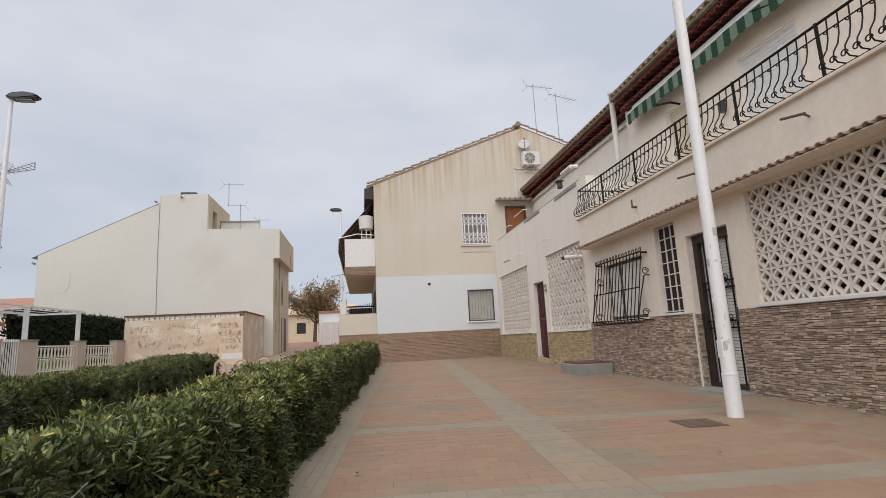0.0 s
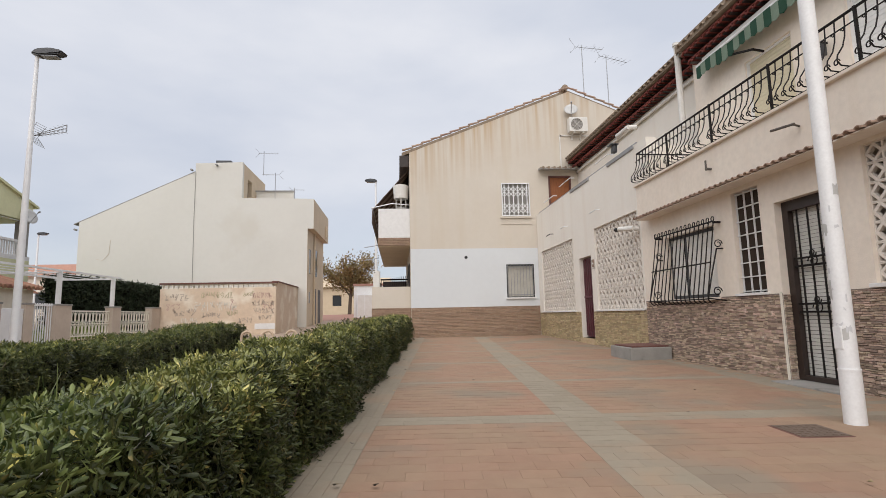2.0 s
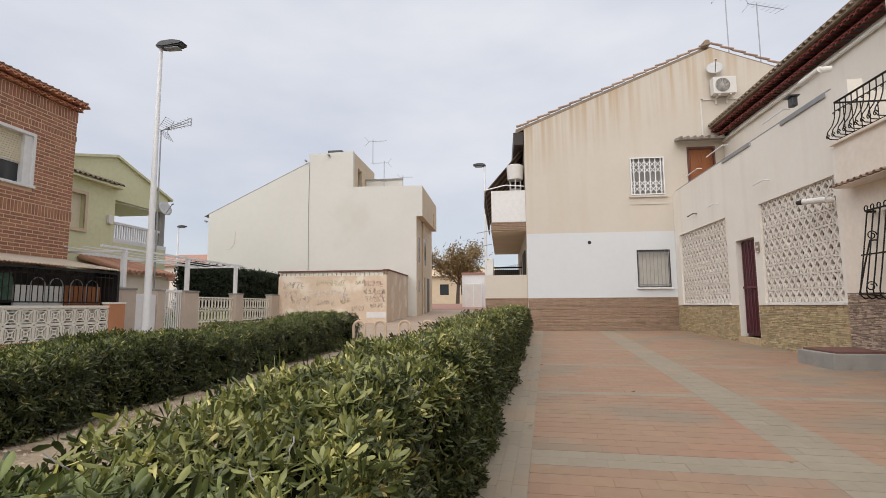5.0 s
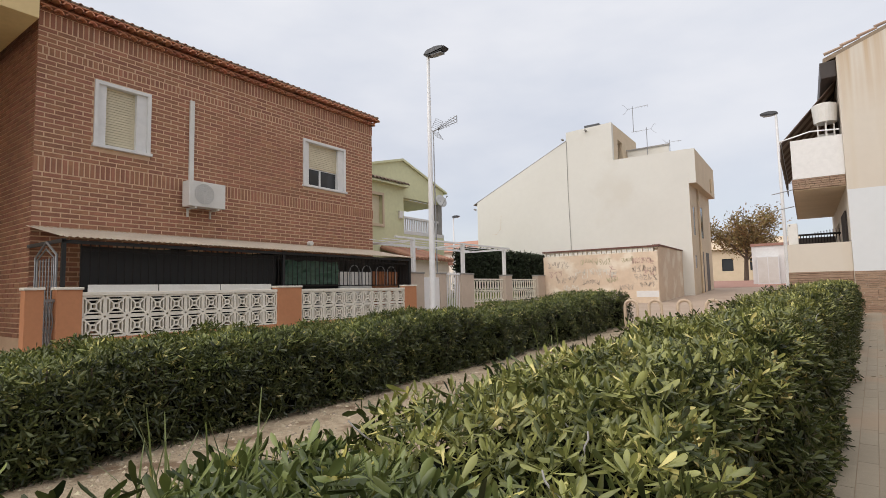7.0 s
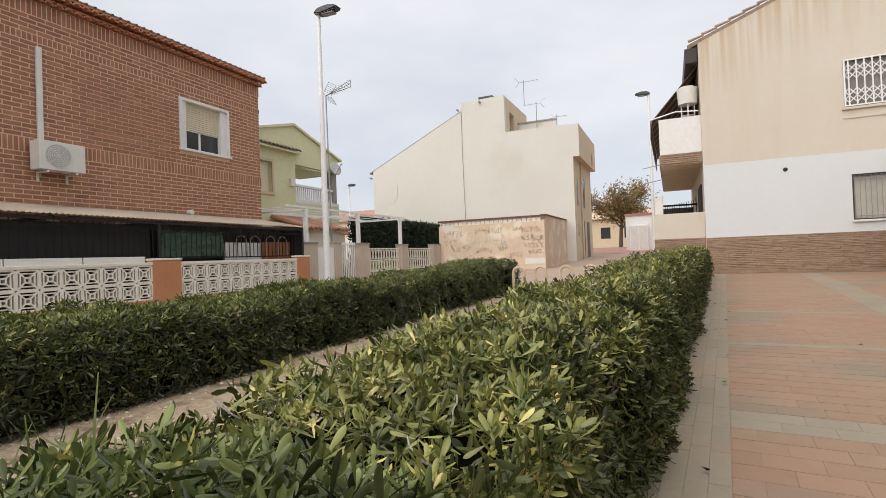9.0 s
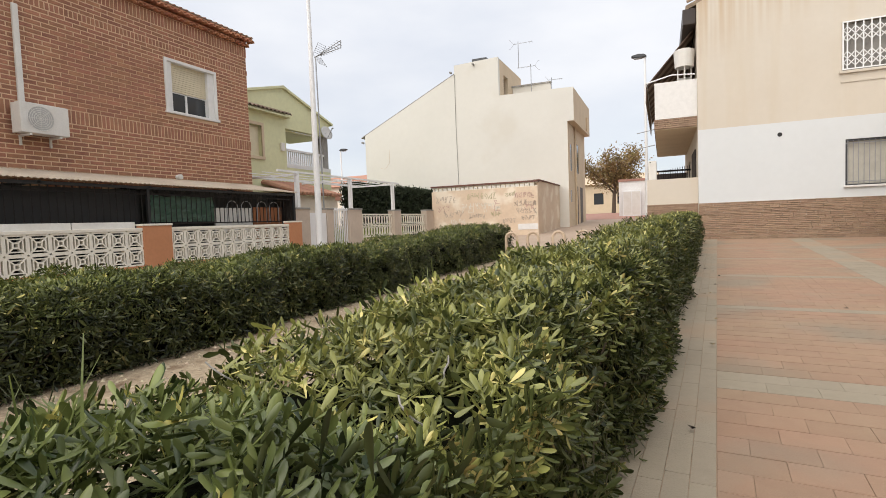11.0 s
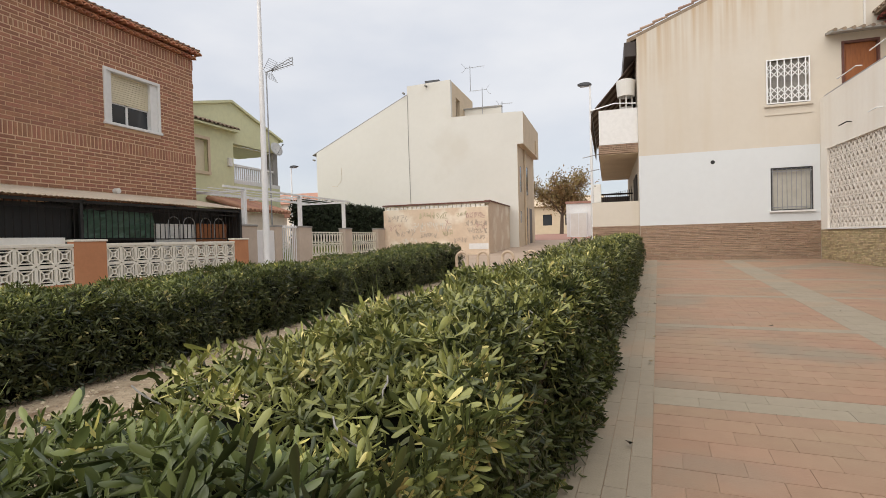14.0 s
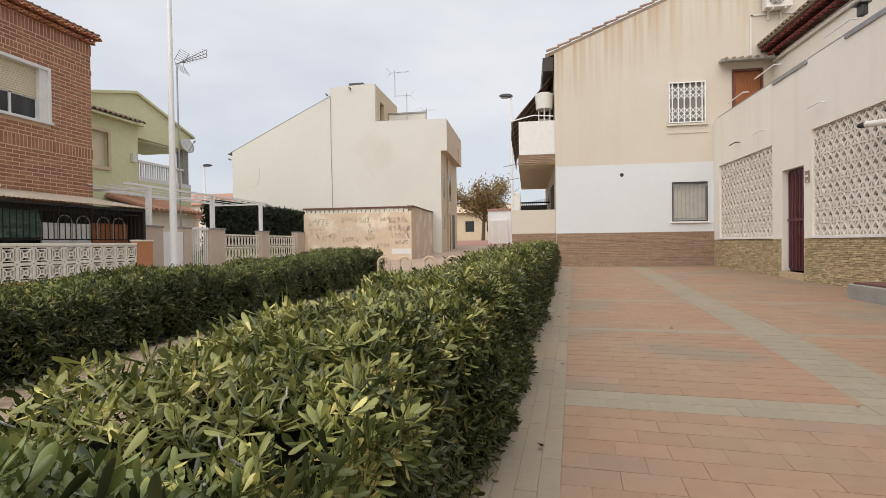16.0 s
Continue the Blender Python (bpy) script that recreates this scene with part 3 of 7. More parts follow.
# ledge of small tiles over the ground floor
ledge = thing("tiled_ledge", (4.9, 2, 2.8), "narrow weathered roof-tile ledge along the pale house wall", "ledge", kind="structure")
part("ledge_slab", boxes((4.74, -8, 2.785, XW, 10.52, 2.80)), M["house_a"], ledge)
tile_course("ledge_tiles", ledge, M["ledge_tile"], XW - 0.01, 4.68, 2.83, 2.80, yrange(-8, 10.54, 0.13), 0.042)


# porch rooms behind the openings of both houses
def porch(name, y0, y1, z0, z1, depth, material, label):
    bm = boxes((XW + 0.22 + depth, y0 - 0.3, z0 - 0.3, XW + 0.32 + depth, y1 + 0.3, z1 + 0.3), (XW + 0.225, y0 - 0.4, z0 - 0.3, XW + 0.22 + depth, y0 - 0.3, z1 + 0.3),
               (XW + 0.225, y1 + 0.3, z0 - 0.3, XW + 0.22 + depth, y1 + 0.4, z1 + 0.3), (XW + 0.225, y0 - 0.3, z1 + 0.3, XW + 0.22 + depth, y1 + 0.3, z1 + 0.38),
               (XW + 0.225, y0 - 0.3, z0 - 0.4, XW + 0.22 + depth, y1 + 0.3, z0 - 0.3))
    return structure(name, bm, material, label, "porch")


# rooms behind the lattices, their shade put into the wall colour
porch("porch_walls", 2.62, 5.87, 0.5, 2.74, 0.9, M["porch_back"], "plastered porch behind the white lattice, coloured dark for its shade")
porch("porch_walls", 10.93, 13.37, 0.7, 3.1, 0.9, M["porch_back"], "plastered porch behind the white lattice, coloured dark for its shade")
porch("porch_walls", 14.97, 18.13, 0.7, 3.1, 0.9, M["porch_back"], "plastered porch behind the white lattice, coloured dark for its shade")

# ---------------------------------------------------------------- house B: terrace house with two lattices
B_HOLES = [(10.93, 13.37, 1.08, 3.1), (13.66, 14.52, 0.36, 2.47), (14.97, 18.13, 1.08, 3.1)]
house_b = thing("terrace_house", (8, 14.5, 0.2), "white terrace house with lattice walls and recessed upper floor", "house")
wall_b = structure("wall_terrace_house", slab("x", XW + 0.004, XW + 0.22, 10.853, 18.526, 0.0, 4.46, B_HOLES), M["house_b"], "white plaster wall with two lattice openings and ochre stone below", "wall")
part("terrace_floor", boxes((XW + 0.22, 10.86, 3.5, 6.6, 18.52, 3.6)), M["beige"], house_b)
part("upper_wall", slab("x", 6.6, 6.8, 10.86, 18.52, 3.5, 6.35), M["house_b"], house_b)
part("dividing_wall", boxes((5.24, 10.855, 3.46, 6.6, 10.97, 4.44)), M["house_b"], house_b)
part("rear_wall", boxes((13.2, 10.86, 0, 13.4, 18.52, 6.35)), M["house_b"], house_b)
bm = bmesh.new()
prism(bm, [(6.2, 6.45), (9.8, 7.85), (13.6, 6.45), (13.6, 6.6), (9.8, 8.0), (6.2, 6.6)], "y", 10.86, 18.5)
part("roof", bm, M["old_tile"], house_b)
eave(house_b, M["red_eave"], 6.2, 6.52, 10.85, 18.5)
bm = bmesh.new()
tube(bm, (6.54, 10.9, 6.02), (6.54, 18.4, 6.02), 0.04, n=8)
part("gutter", bm, M["plastic"], house_b)
for y0, y1 in ((10.95, 12.3), (13.5, 14.9)):
    part("coping_slab", boxes((4.985, y0, 4.39, 5.24, y1, 4.475), bevel=0.006), M["grey_metal"], house_b, "grey metal sheet on the parapet")
bm = bmesh.new()
tube(bm, (5.06, 10.9, 4.49), (5.06, 18.3, 4.49), 0.025)
part("parapet_pipe", bm, M["grey_metal"], house_b)
bm = bmesh.new()
tube(bm, (6.2, 11.05, 4.9), (6.2, 11.05, 6.74), 0.065, n=12); tube(bm, (6.2, 11.05, 6.74), (6.2, 11.05, 6.80), 0.085, n=12)
part("flue_pipe", bm, M["plastic"], house_b, "white plastic flue pipe")

# ---------------------------------------------------------------- house G: gable wall closing the plaza
YG = 18.53
house_g = thing("gable_house", (6, 22, 0.3), "cream two-storey gable house, white below and rain-streaked above", "house")
G_HOLES = [(3.8, 4.77, 4.42, 5.62), (3.86, 4.84, 1.58, 2.73), (5.52, 6.3, 3.9, 5.86)]
wall_g = structure("wall_gable", slab("y", YG, YG + 0.22, 0.54, 12.3, 0.0, 6.72, G_HOLES), M["gable"], "cream rain-streaked gable wall with white lower half", "wall")
bm = bmesh.new()
prism(bm, [(0.54, 6.72), (12.3, 6.72), (6.4, 9.08)], "y", YG, YG + 0.22)
part("gable_top", bm, M["gable"], house_g)
part("white_lower_wall", slab("y", YG - 0.005, YG - 0.0005, 0.541, 5.005, 1.285, 3.3, G_HOLES), M["cool_white"], house_g, "white painted lower wall")
part("side_wall", slab("x", 0.54, 0.76, YG + 0.22, 27.5, 0.0, 6.72, [(19.6, 21.0, 3.75, 5.9), (19.4, 21.2, 0.6, 2.9), (23, 24.4, 3.75, 5.9), (23, 24.4, 0.6, 2.9)]), M["gable"], house_g)
part("rear_wall", boxes((0.76, 27.28, 0.0, 12.3, 27.5, 6.72)), M["gable"], house_g)
part("far_wall", boxes((12.1, YG + 0.22, 0.0, 12.3, 27.28, 6.72)), M["gable"], house_g)
bm = bmesh.new()
prism(bm, [(0.28, 6.66), (6.4, 9.12), (12.6, 6.66), (12.6, 6.78), (6.4, 9.24), (0.28, 6.78)], "y", YG + 0.2, 27.7)
part("roof", bm, M["old_tile"], house_g)
bm = bmesh.new()     # verge tiles along the gable, one by one
for sgn, x1 in ((1, 0.3), (-1, 12.5)):
    n = 18
    for k in range(n):
        xa = x1 + (6.4 - x1) * k / n
        xb = x1 + (6.4 - x1) * (k + 1) / n + 0.05 * sgn
        za, zb = 6.80 + 2.46 * k / n, 6.80 + 2.46 * (k + 1) / n
        tube(bm, (xa, YG - 0.03, za), (xb, YG - 0.03, zb - 0.03), 0.042, 0.030, n=8)
part("verge_tiles", bm, M["ledge_tile"], house_g, kind="stuff")
bm = bmesh.new()
tube(bm, (6.3, YG - 0.03, 9.24), (6.3, YG + 0.4, 9.26), 0.11, n=10)
part("ridge_cap", bm, M["old_tile"], house_g)
# balconies on the street side
part("balcony_parapet", boxes((-0.55, YG + 0.12, 3.72, -0.43, 26.2, 4.74), (-0.43, YG + 0.12, 3.72, 0.538, YG + 0.24, 4.74)), M["white_paint"], house_g)
part("balcony_slab", boxes((-0.55, YG + 0.13, 3.42, 0.538, 26.2, 3.71)), M["beige"], house_g)
part("balcony_stone_edge", boxes((-0.57, YG + 0.11, 3.44, 0.536, YG + 0.125, 3.71), (-0.57, YG + 0.13, 3.44, -0.555, 26.2, 3.71)), M["tan_stone"], house_g)
part("terrace_parapet", boxes((-0.78, YG + 0.10, 1.3, 0.538, YG + 0.26, 2.02), (-0.78, YG + 0.26, 1.3, -0.62, 26.2, 2.02)), M["gable"], house_g)
part("terrace_plinth", boxes((-0.79, YG + 0.09, 0.1, 0.538, YG + 0.27, 1.298), (-0.79, YG + 0.27, 0.1, -0.61, 26.2, 1.298)), M["tan_stone"], house_g)
part("terrace_floor", boxes((-0.61, YG + 0.27, 0.1, 0.538, 26.2, 1.1)), M["beige"], house_g)
# added dark panel in place of the dim clutter at the far end
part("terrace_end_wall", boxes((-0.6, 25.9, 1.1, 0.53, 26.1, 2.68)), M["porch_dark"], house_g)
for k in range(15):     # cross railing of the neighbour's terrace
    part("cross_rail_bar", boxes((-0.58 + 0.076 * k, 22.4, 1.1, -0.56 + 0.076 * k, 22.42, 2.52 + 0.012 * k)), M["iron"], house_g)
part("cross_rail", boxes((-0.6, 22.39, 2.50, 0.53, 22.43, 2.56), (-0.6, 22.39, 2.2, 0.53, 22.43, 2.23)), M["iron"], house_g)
# thin dark sheet over the opening stands for the unlit room
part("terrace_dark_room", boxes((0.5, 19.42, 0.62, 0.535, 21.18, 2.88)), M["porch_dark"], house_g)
part("balcony_shutter", boxes((0.5, 19.62, 3.77, 0.535, 20.98, 5.88)), M["dark_wood"], house_g)
bm = bmesh.new()
for k in range(22):
    y = 19.2 + 0.3 * k
    tube(bm, (-0.70, y, 2.02), (-0.70, y, 2.55), 0.012)
wire(bm, [(-0.70, 19.0, 2.55), (-0.70, 26.0, 2.55)], 0.02)
part("terrace_railing", bm, M["iron"], house_g)


def awning_brown():
    t = thing("balcony_awning", (0.5, 22, 6), "lowered brown striped canvas awning over the balcony", "awning")
    n = 16
    for k in range(n):
        y0, y1 = YG + 0.55 + 7.0 * k / n, YG + 0.55 + 7.0 * (k + 1) / n
        bm = bmesh.new()
        prism(bm, [(0.52, 6.28), (-0.78, 4.80), (-0.80, 4.32), (-0.775, 4.32), (-0.76, 4.78), (0.52, 6.25)], "y", y0, y1)
        part("cloth_strip", bm, M["awning_brown"] if k % 2 == 0 else M["awning_sand"], t)
    bm = bmesh.new()
    tube(bm, (-0.77, YG + 0.2, 4.8), (-0.77, YG + 7.6, 4.8), 0.025)
    part("front_bar", bm, M["white_metal"], t)
    for y in (YG + 0.25, YG + 7.5):
        bm = bmesh.new()
        wire(bm, [(-0.77, y, 4.8), (-0.1, y, 4.95), (0.5, y, 4.9)], 0.018)
        part("arm", bm, M["white_metal"], t)
    part("cassette", boxes((0.2, YG + 0.18, 6.25, 0.538, YG + 7.7, 6.68), bevel=0.02), M["dark_wood"], t)


awning_brown()

# ---------------------------------------------------------------- white house W and its walled yard
YW = 27.08
house_w = thing("white_house", (-10, 29, 0.6), "tall weathered white house with blank wall, sloping roof and stair tower", "house")
bm = bmesh.new()
prism(bm, [(-15.3, 0.3), (-15.3, 5.88), (-9.95, 8.42), (-9.95, 8.86), (-7.65, 8.94), (-7.65, 7.08), (-4.4, 7.04), (-4.4, 0.3)], "y", YW, YW + 0.25)
tagged(part("wall_white_house", bm, M["white_house"], house_w), "blank weathered white side wall with a stepped top")
bm = bmesh.new()
prism(bm, [(-15.3, 0.3), (-15.3, 5.8), (-9.95, 8.3), (-9.95, 6.6), (-4.42, 6.6), (-4.42, 0.3)], "y", YW + 0.25, 32.6)
part("body", bm, M["white_house"], house_w)
bm = bmesh.new()
prism(bm, [(-15.55, 5.76), (-9.97, 8.41), (-9.97, 8.45), (-15.55, 5.80)], "y", YW - 0.005, 32.8)
part("roof", bm, M["concrete"], house_w)
part("stair_tower", slab("x", -7.9, -7.652, YW + 0.252, 31.5, 6.6, 8.92, [(28.0, 28.8, 6.9, 8.3)]), M["beige"], house_w)
part("tower_body", boxes((-9.94, YW + 0.252, 6.6, -7.95, 31.5, 8.9)), M["white_house"], house_w)
part("tower_door", boxes((-7.93, 28.02, 6.62, -7.86, 28.78, 8.28)), M["dark_wood"], house_w)
part("side_wall", slab("x", -4.42, -4.395, YW + 0.002, 32.6, 0.3, 5.5, [(27.6, 28.2, 3.2, 4.6), (29.3, 30.4, 3.2, 4.8), (27.5, 28.1, 1.7, 2.4), (29.2, 30.0, 0.6, 2.6), (30.6, 31.6, 0.6, 2.6)]), M["beige"], house_w)
part("balcony_box", boxes((-4.40, YW + 0.004, 5.5, -4.10, 32.6, 7.02)), M["beige"], house_w)
part("balcony_face", boxes((-4.398, YW - 0.002, 5.5, -4.10, YW + 0.003, 7.03)), M["white_house"], house_w)
for y0, y1, z0, z1 in ((27.6, 28.2, 3.2, 4.6), (29.3, 30.4, 3.2, 4.8), (27.5, 28.1, 1.7, 2.4)):
    w = part("window", boxes((-4.419, y0, z0, -4.405, y1, z1)), M["glass"], house_w)
    part("window_frame", boxes((-4.418, y0, z0, -4.39, y0 + 0.06, z1), (-4.418, y1 - 0.06, z0, -4.39, y1, z1), (-4.418, y0 + 0.06, z0, -4.39, y1 - 0.06, z0 + 0.06), (-4.418, y0 + 0.06, z1 - 0.06, -4.39, y1 - 0.06, z1)), M["beige"], w)
for y0, y1 in ((29.2, 30.0), (30.6, 31.6)):
    part("door", boxes((-4.418, y0, 0.6, -4.40, y1, 2.6)), M["dark_wood"], house_w)
bm = bmesh.new()
tube(bm, (-4.33, 28.9, 0.6), (-4.33, 28.9, 5.5), 0.05); tube(bm, (-4.05, 31.2, 5.6), (-4.05, 31.2, 6.3), 0.05)
part("downpipe", bm, M["beige"], house_w)
bm = bmesh.new()
wire(bm, [(-9.93, YW - 0.015, 8.4), (-9.94, YW - 0.015, 6.0), (-9.90, YW - 0.015, 3.0), (-9.92, YW - 0.015, 0.5)], 0.012)
part("wall_cable", bm, M["concrete"], house_w)
bm = bmesh.new()
wire(bm, [(-13.8, YW - 0.012, 5.0), (-13.85, YW - 0.012, 4.3), (-14.1, YW - 0.012, 4.0), (-14.4, YW - 0.012, 4.05)], 0.006)
part("wall_cable", bm, M["beige"], house_w)
for x, z in ((-10.1, 8.5), (-8.9, 8.75), (-15.4, 5.5)):
    bm = bmesh.new()
    tube(bm, (x, YW - 0.18, z), (x, YW, z), 0.05)
    part("spout", bm, M["concrete"], house_w)
part("roof_block", boxes((-9.0, YW + 0.05, 8.86, -8.25, YW + 0.65, 9.04), bevel=0.02), M["dark_metal"], house_w)
part("roof_parapet", boxes((-7.6, 29.5, 6.6, -5.6, 29.62, 7.98)), M["white_house"], house_w)
part("roof_parapet_cap", boxes((-7.65, 29.45, 7.98, -5.55, 29.67, 8.05)), M["concrete"], house_w)

yard = thing("yard_wall", (-7, 22.5, 0.4), "faded pinkish yard wall with painted scrawls and a pierced top row", "wall", kind="structure")
part("front_wall", boxes((-9.35, 22.46, 0.25, -4.84, 22.64, 2.30)), M["box_wall"], yard)
part("side_wall", boxes((-5.02, 22.64, 0.25, -4.84, 27.07, 2.52)), M["box_wall"], yard)
bm = bmesh.new()
for k in range(23):
    x = -9.30 + k * 0.194
    box(bm, x, 22.48, 2.30, x + 0.045, 22.62, 2.47)
    for s in (-1, 1):
        c = x + 0.118
        prism(bm, [(c - 0.075, 2.385 - 0.085 * s), (c + 0.075, 2.385 - 0.085 * s), (c, 2.385 - 0.03 * s)], "y", 22.50, 22.60)
part("pierced_row", bm, M["fence_block"], yard)
part("coping", boxes((-9.38, 22.42, 2.47, -4.80, 22.68, 2.53), (-5.06, 22.68, 2.522, -4.80, 27.06, 2.57), bevel=0.008), M["rust"], yard)
rg = random.Random(5)
WORDS = ((-9.15, 1.95, 5, 0.20, "paint_dark"), (-7.75, 2.02, 7, 0.19, "paint_green"), (-6.15, 2.05, 3, 0.16, "paint_green"), (-8.0, 1.55, 6, 0.30, "paint_pale"), (-8.8, 1.35, 4, 0.24, "paint_dark"),
         (-5.75, 1.98, 5, 0.17, "paint_pink"), (-5.78, 1.68, 5, 0.19, "paint_dark"), (-5.72, 1.36, 5, 0.18, "paint_dark"), (-5.35, 1.55, 2, 0.26, "paint_pink"), (-6.62, 1.62, 1, 0.34, "paint_pink"),
         (-6.75, 1.28, 3, 0.16, "paint_green"), (-7.7, 1.22, 5, 0.15, "paint_dark"), (-9.1, 1.55, 3, 0.20, "paint_pink"), (-5.5, 1.08, 4, 0.14, "paint_dark"), (-8.5, 1.0, 4, 0.17, "paint_pale"), (-6.3, 0.98, 4, 0.15, "paint_dark"))
for x0, z0, count, size, colour in [(a, b, c, d * 1.2, e) for a, b, c, d, e in WORDS]:     # faded scrawls, unreadable
    bm = bmesh.new()
    for q in range(count):
        grid = [(i, j) for i in range(3) for j in range(4)]
        walk_pts = rg.sample(grid, 7)
        pts = [Vector((x0 + size * 0.8 * (q + 0.36 * i) + rg.uniform(-0.01, 0.01), 22.455, z0 + size * (j / 3 - 0.5) + 0.02 * math.sin(q))) for i, j in walk_pts]
        for p, r in zip(pts, pts[1:]):
            d = (r - p).normalized()
            e = Vector((-d.z, 0, d.x)) * rg.uniform(0.007, 0.013)
            bm.faces.new([bm.verts.new(v) for v in (p + e, r + e, r - e, p - e)])
    part("scrawl", bm, M[colour], yard, "faded illegible painted scrawl")
part("painted_patch", boxes((-5.65, 22.452, 0.62, -4.86, 22.459, 0.85)), M["white_paint"], yard, "pale overpainted patch")

# ---------------------------------------------------------------- brick house
XB, BY0, BY1 = -12.52, 5.93, 15.5
before_brick = set(scene.objects)
BW = [(6.95, 8.1, 4.28, 5.69), (12.49, 14.22, 4.28, 5.70)]
house_r = thing("brick_house", (-16, 10.5, 0.1), "two-storey brown-red brick house with terracotta eave and corrugated porch roof", "house")
wall_r = structure("wall_brick_house", slab("x", XB - 0.25, XB - 0.012, BY0 + 0.012, BY1, -0.4, 6.80, BW + [(7.4, 9.4, 0.2, 2.1), (10.6, 13.6, 0.2, 2.1)]), M["mortar"], "mortar-jointed brown-red brick facade with two shuttered windows", "wall")
part("side_wall", boxes((-19, BY0 + 0.012, -0.05, XB - 0.252, BY0 + 0.25, 6.80)), M["mortar"], house_r)
part("far_side_wall", boxes((-19, BY1 - 0.24, -0.05, XB - 0.252, BY1, 6.80)), M["brick"], house_r)
part("rear_wall", boxes((-19.2, BY0 + 0.012, -0.05, -19, BY1, 6.80)), M["brick"], house_r)
part("ceiling_deck", boxes((-19, BY0 + 0.25, 6.5, XB - 0.252, BY1 - 0.24, 6.6)), M["concrete"], house_r)
# inner wall coloured near black for the porch's shade
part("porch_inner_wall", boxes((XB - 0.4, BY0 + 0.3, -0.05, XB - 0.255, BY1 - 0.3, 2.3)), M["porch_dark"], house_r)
bm = bmesh.new()
prism(bm, [(XB + 0.24, 7.05), (-16, 8.10), (-19.4, 7.0), (-19.4, 7.1), (-16, 8.20), (XB + 0.24, 7.085)], "y", BY0 - 0.1, BY1 + 0.1)
part("roof", bm, M["old_tile"], house_r)
part("eave_band", boxes((XB - 0.25, BY0 + 0.01, 6.80, XB + 0.02, BY1, 7.07)), M["brick"], house_r)
for z, out, shift in ((6.80, 0.14, 0.0), (6.94, 0.27, 0.1)):     # two rows of hollow tiles, each under a thin bed
    tile_course("eave_tiles", house_r, M["terracotta"], XB - 0.02, XB + out, z + 0.01, z - 0.01, yrange(BY0 + shift, BY1 + 0.05 + shift, 0.2), 0.088, "terracotta half-round eave tiles")
    part("tile_bed", boxes((XB - 0.02, BY0, z + 0.078, XB + out - 0.03, BY1 + 0.06, z + 0.10)), M["terracotta"], house_r)
tile_course("roof_edge_tiles", house_r, M["dull_roof"], XB - 0.5, XB + 0.29, 7.27, 7.055, yrange(BY0 - 0.08, BY1 + 0.1, 0.2), 0.035)


def brick_window(y0, y1, z0, z1, drop):
    w = thing("window_brick_house", (XB, (y0 + y1) / 2, z0), "white-framed window with cream roller shutter in the brick wall", "window", group="brick house windows", kind="structure")
    f = 0.075
    part("surround", boxes((XB - 0.2, y0, z0, XB + 0.03, y0 + f, z1), (XB - 0.2, y1 - f, z0, XB + 0.03, y1, z1), (XB - 0.2, y0 + f, z1 - f, XB + 0.03, y1 - f, z1)), M["white_paint"], w)
    part("sill", boxes((XB - 0.2, y0 - 0.03, z0 - 0.05, XB + 0.07, y1 + 0.03, z0 + 0.02), bevel=0.008), M["white_paint"], w)
    part("jamb", boxes((XB - 0.19, y0 + f, z0 + 0.02, XB - 0.02, y0 + f + 0.16, z1 - f), (XB - 0.19, y1 - f - 0.22, z0 + 0.02, XB - 0.02, y1 - f, z1 - f)), M["white_paint"], w)
    ya, yb = y0 + f + 0.16, y1 - f - 0.22
    zs = z0 + 0.02 + (z1 - z0 - f) * drop
    n = int((z1 - f - zs) / 0.055)
    for k in range(n):
        za = zs + (z1 - f - zs) * k / n
        part("shutter_slat", boxes((XB - 0.135, ya, za + 0.004, XB - 0.11, yb, za + (z1 - f - zs) / n - 0.004)), M["shutter"], w)
    part("shutter_back", boxes((XB - 0.15, ya, zs, XB - 0.14, yb, z1 - f)), M["blind"], w)
    if drop:
        part("pane", boxes((XB - 0.17, ya, z0 + 0.02, XB - 0.16, yb, zs)), M["glass"], w)
        ym = (ya + yb) / 2 - 0.1
        part("pane_frame", boxes((XB - 0.158, ym, z0 + 0.02, XB - 0.13, ym + 0.06, zs), (XB - 0.158, ya, zs - 0.03, XB - 0.13, yb, zs)), M["white_paint"], w)
        part("curtain", boxes((XB - 0.205, ym + 0.08, z0 + 0.03, XB - 0.19, yb - 0.03, zs - 0.02)), M["curtain"], w)


brick_window(*BW[0], 0.0)
brick_window(*BW[1], 0.42)


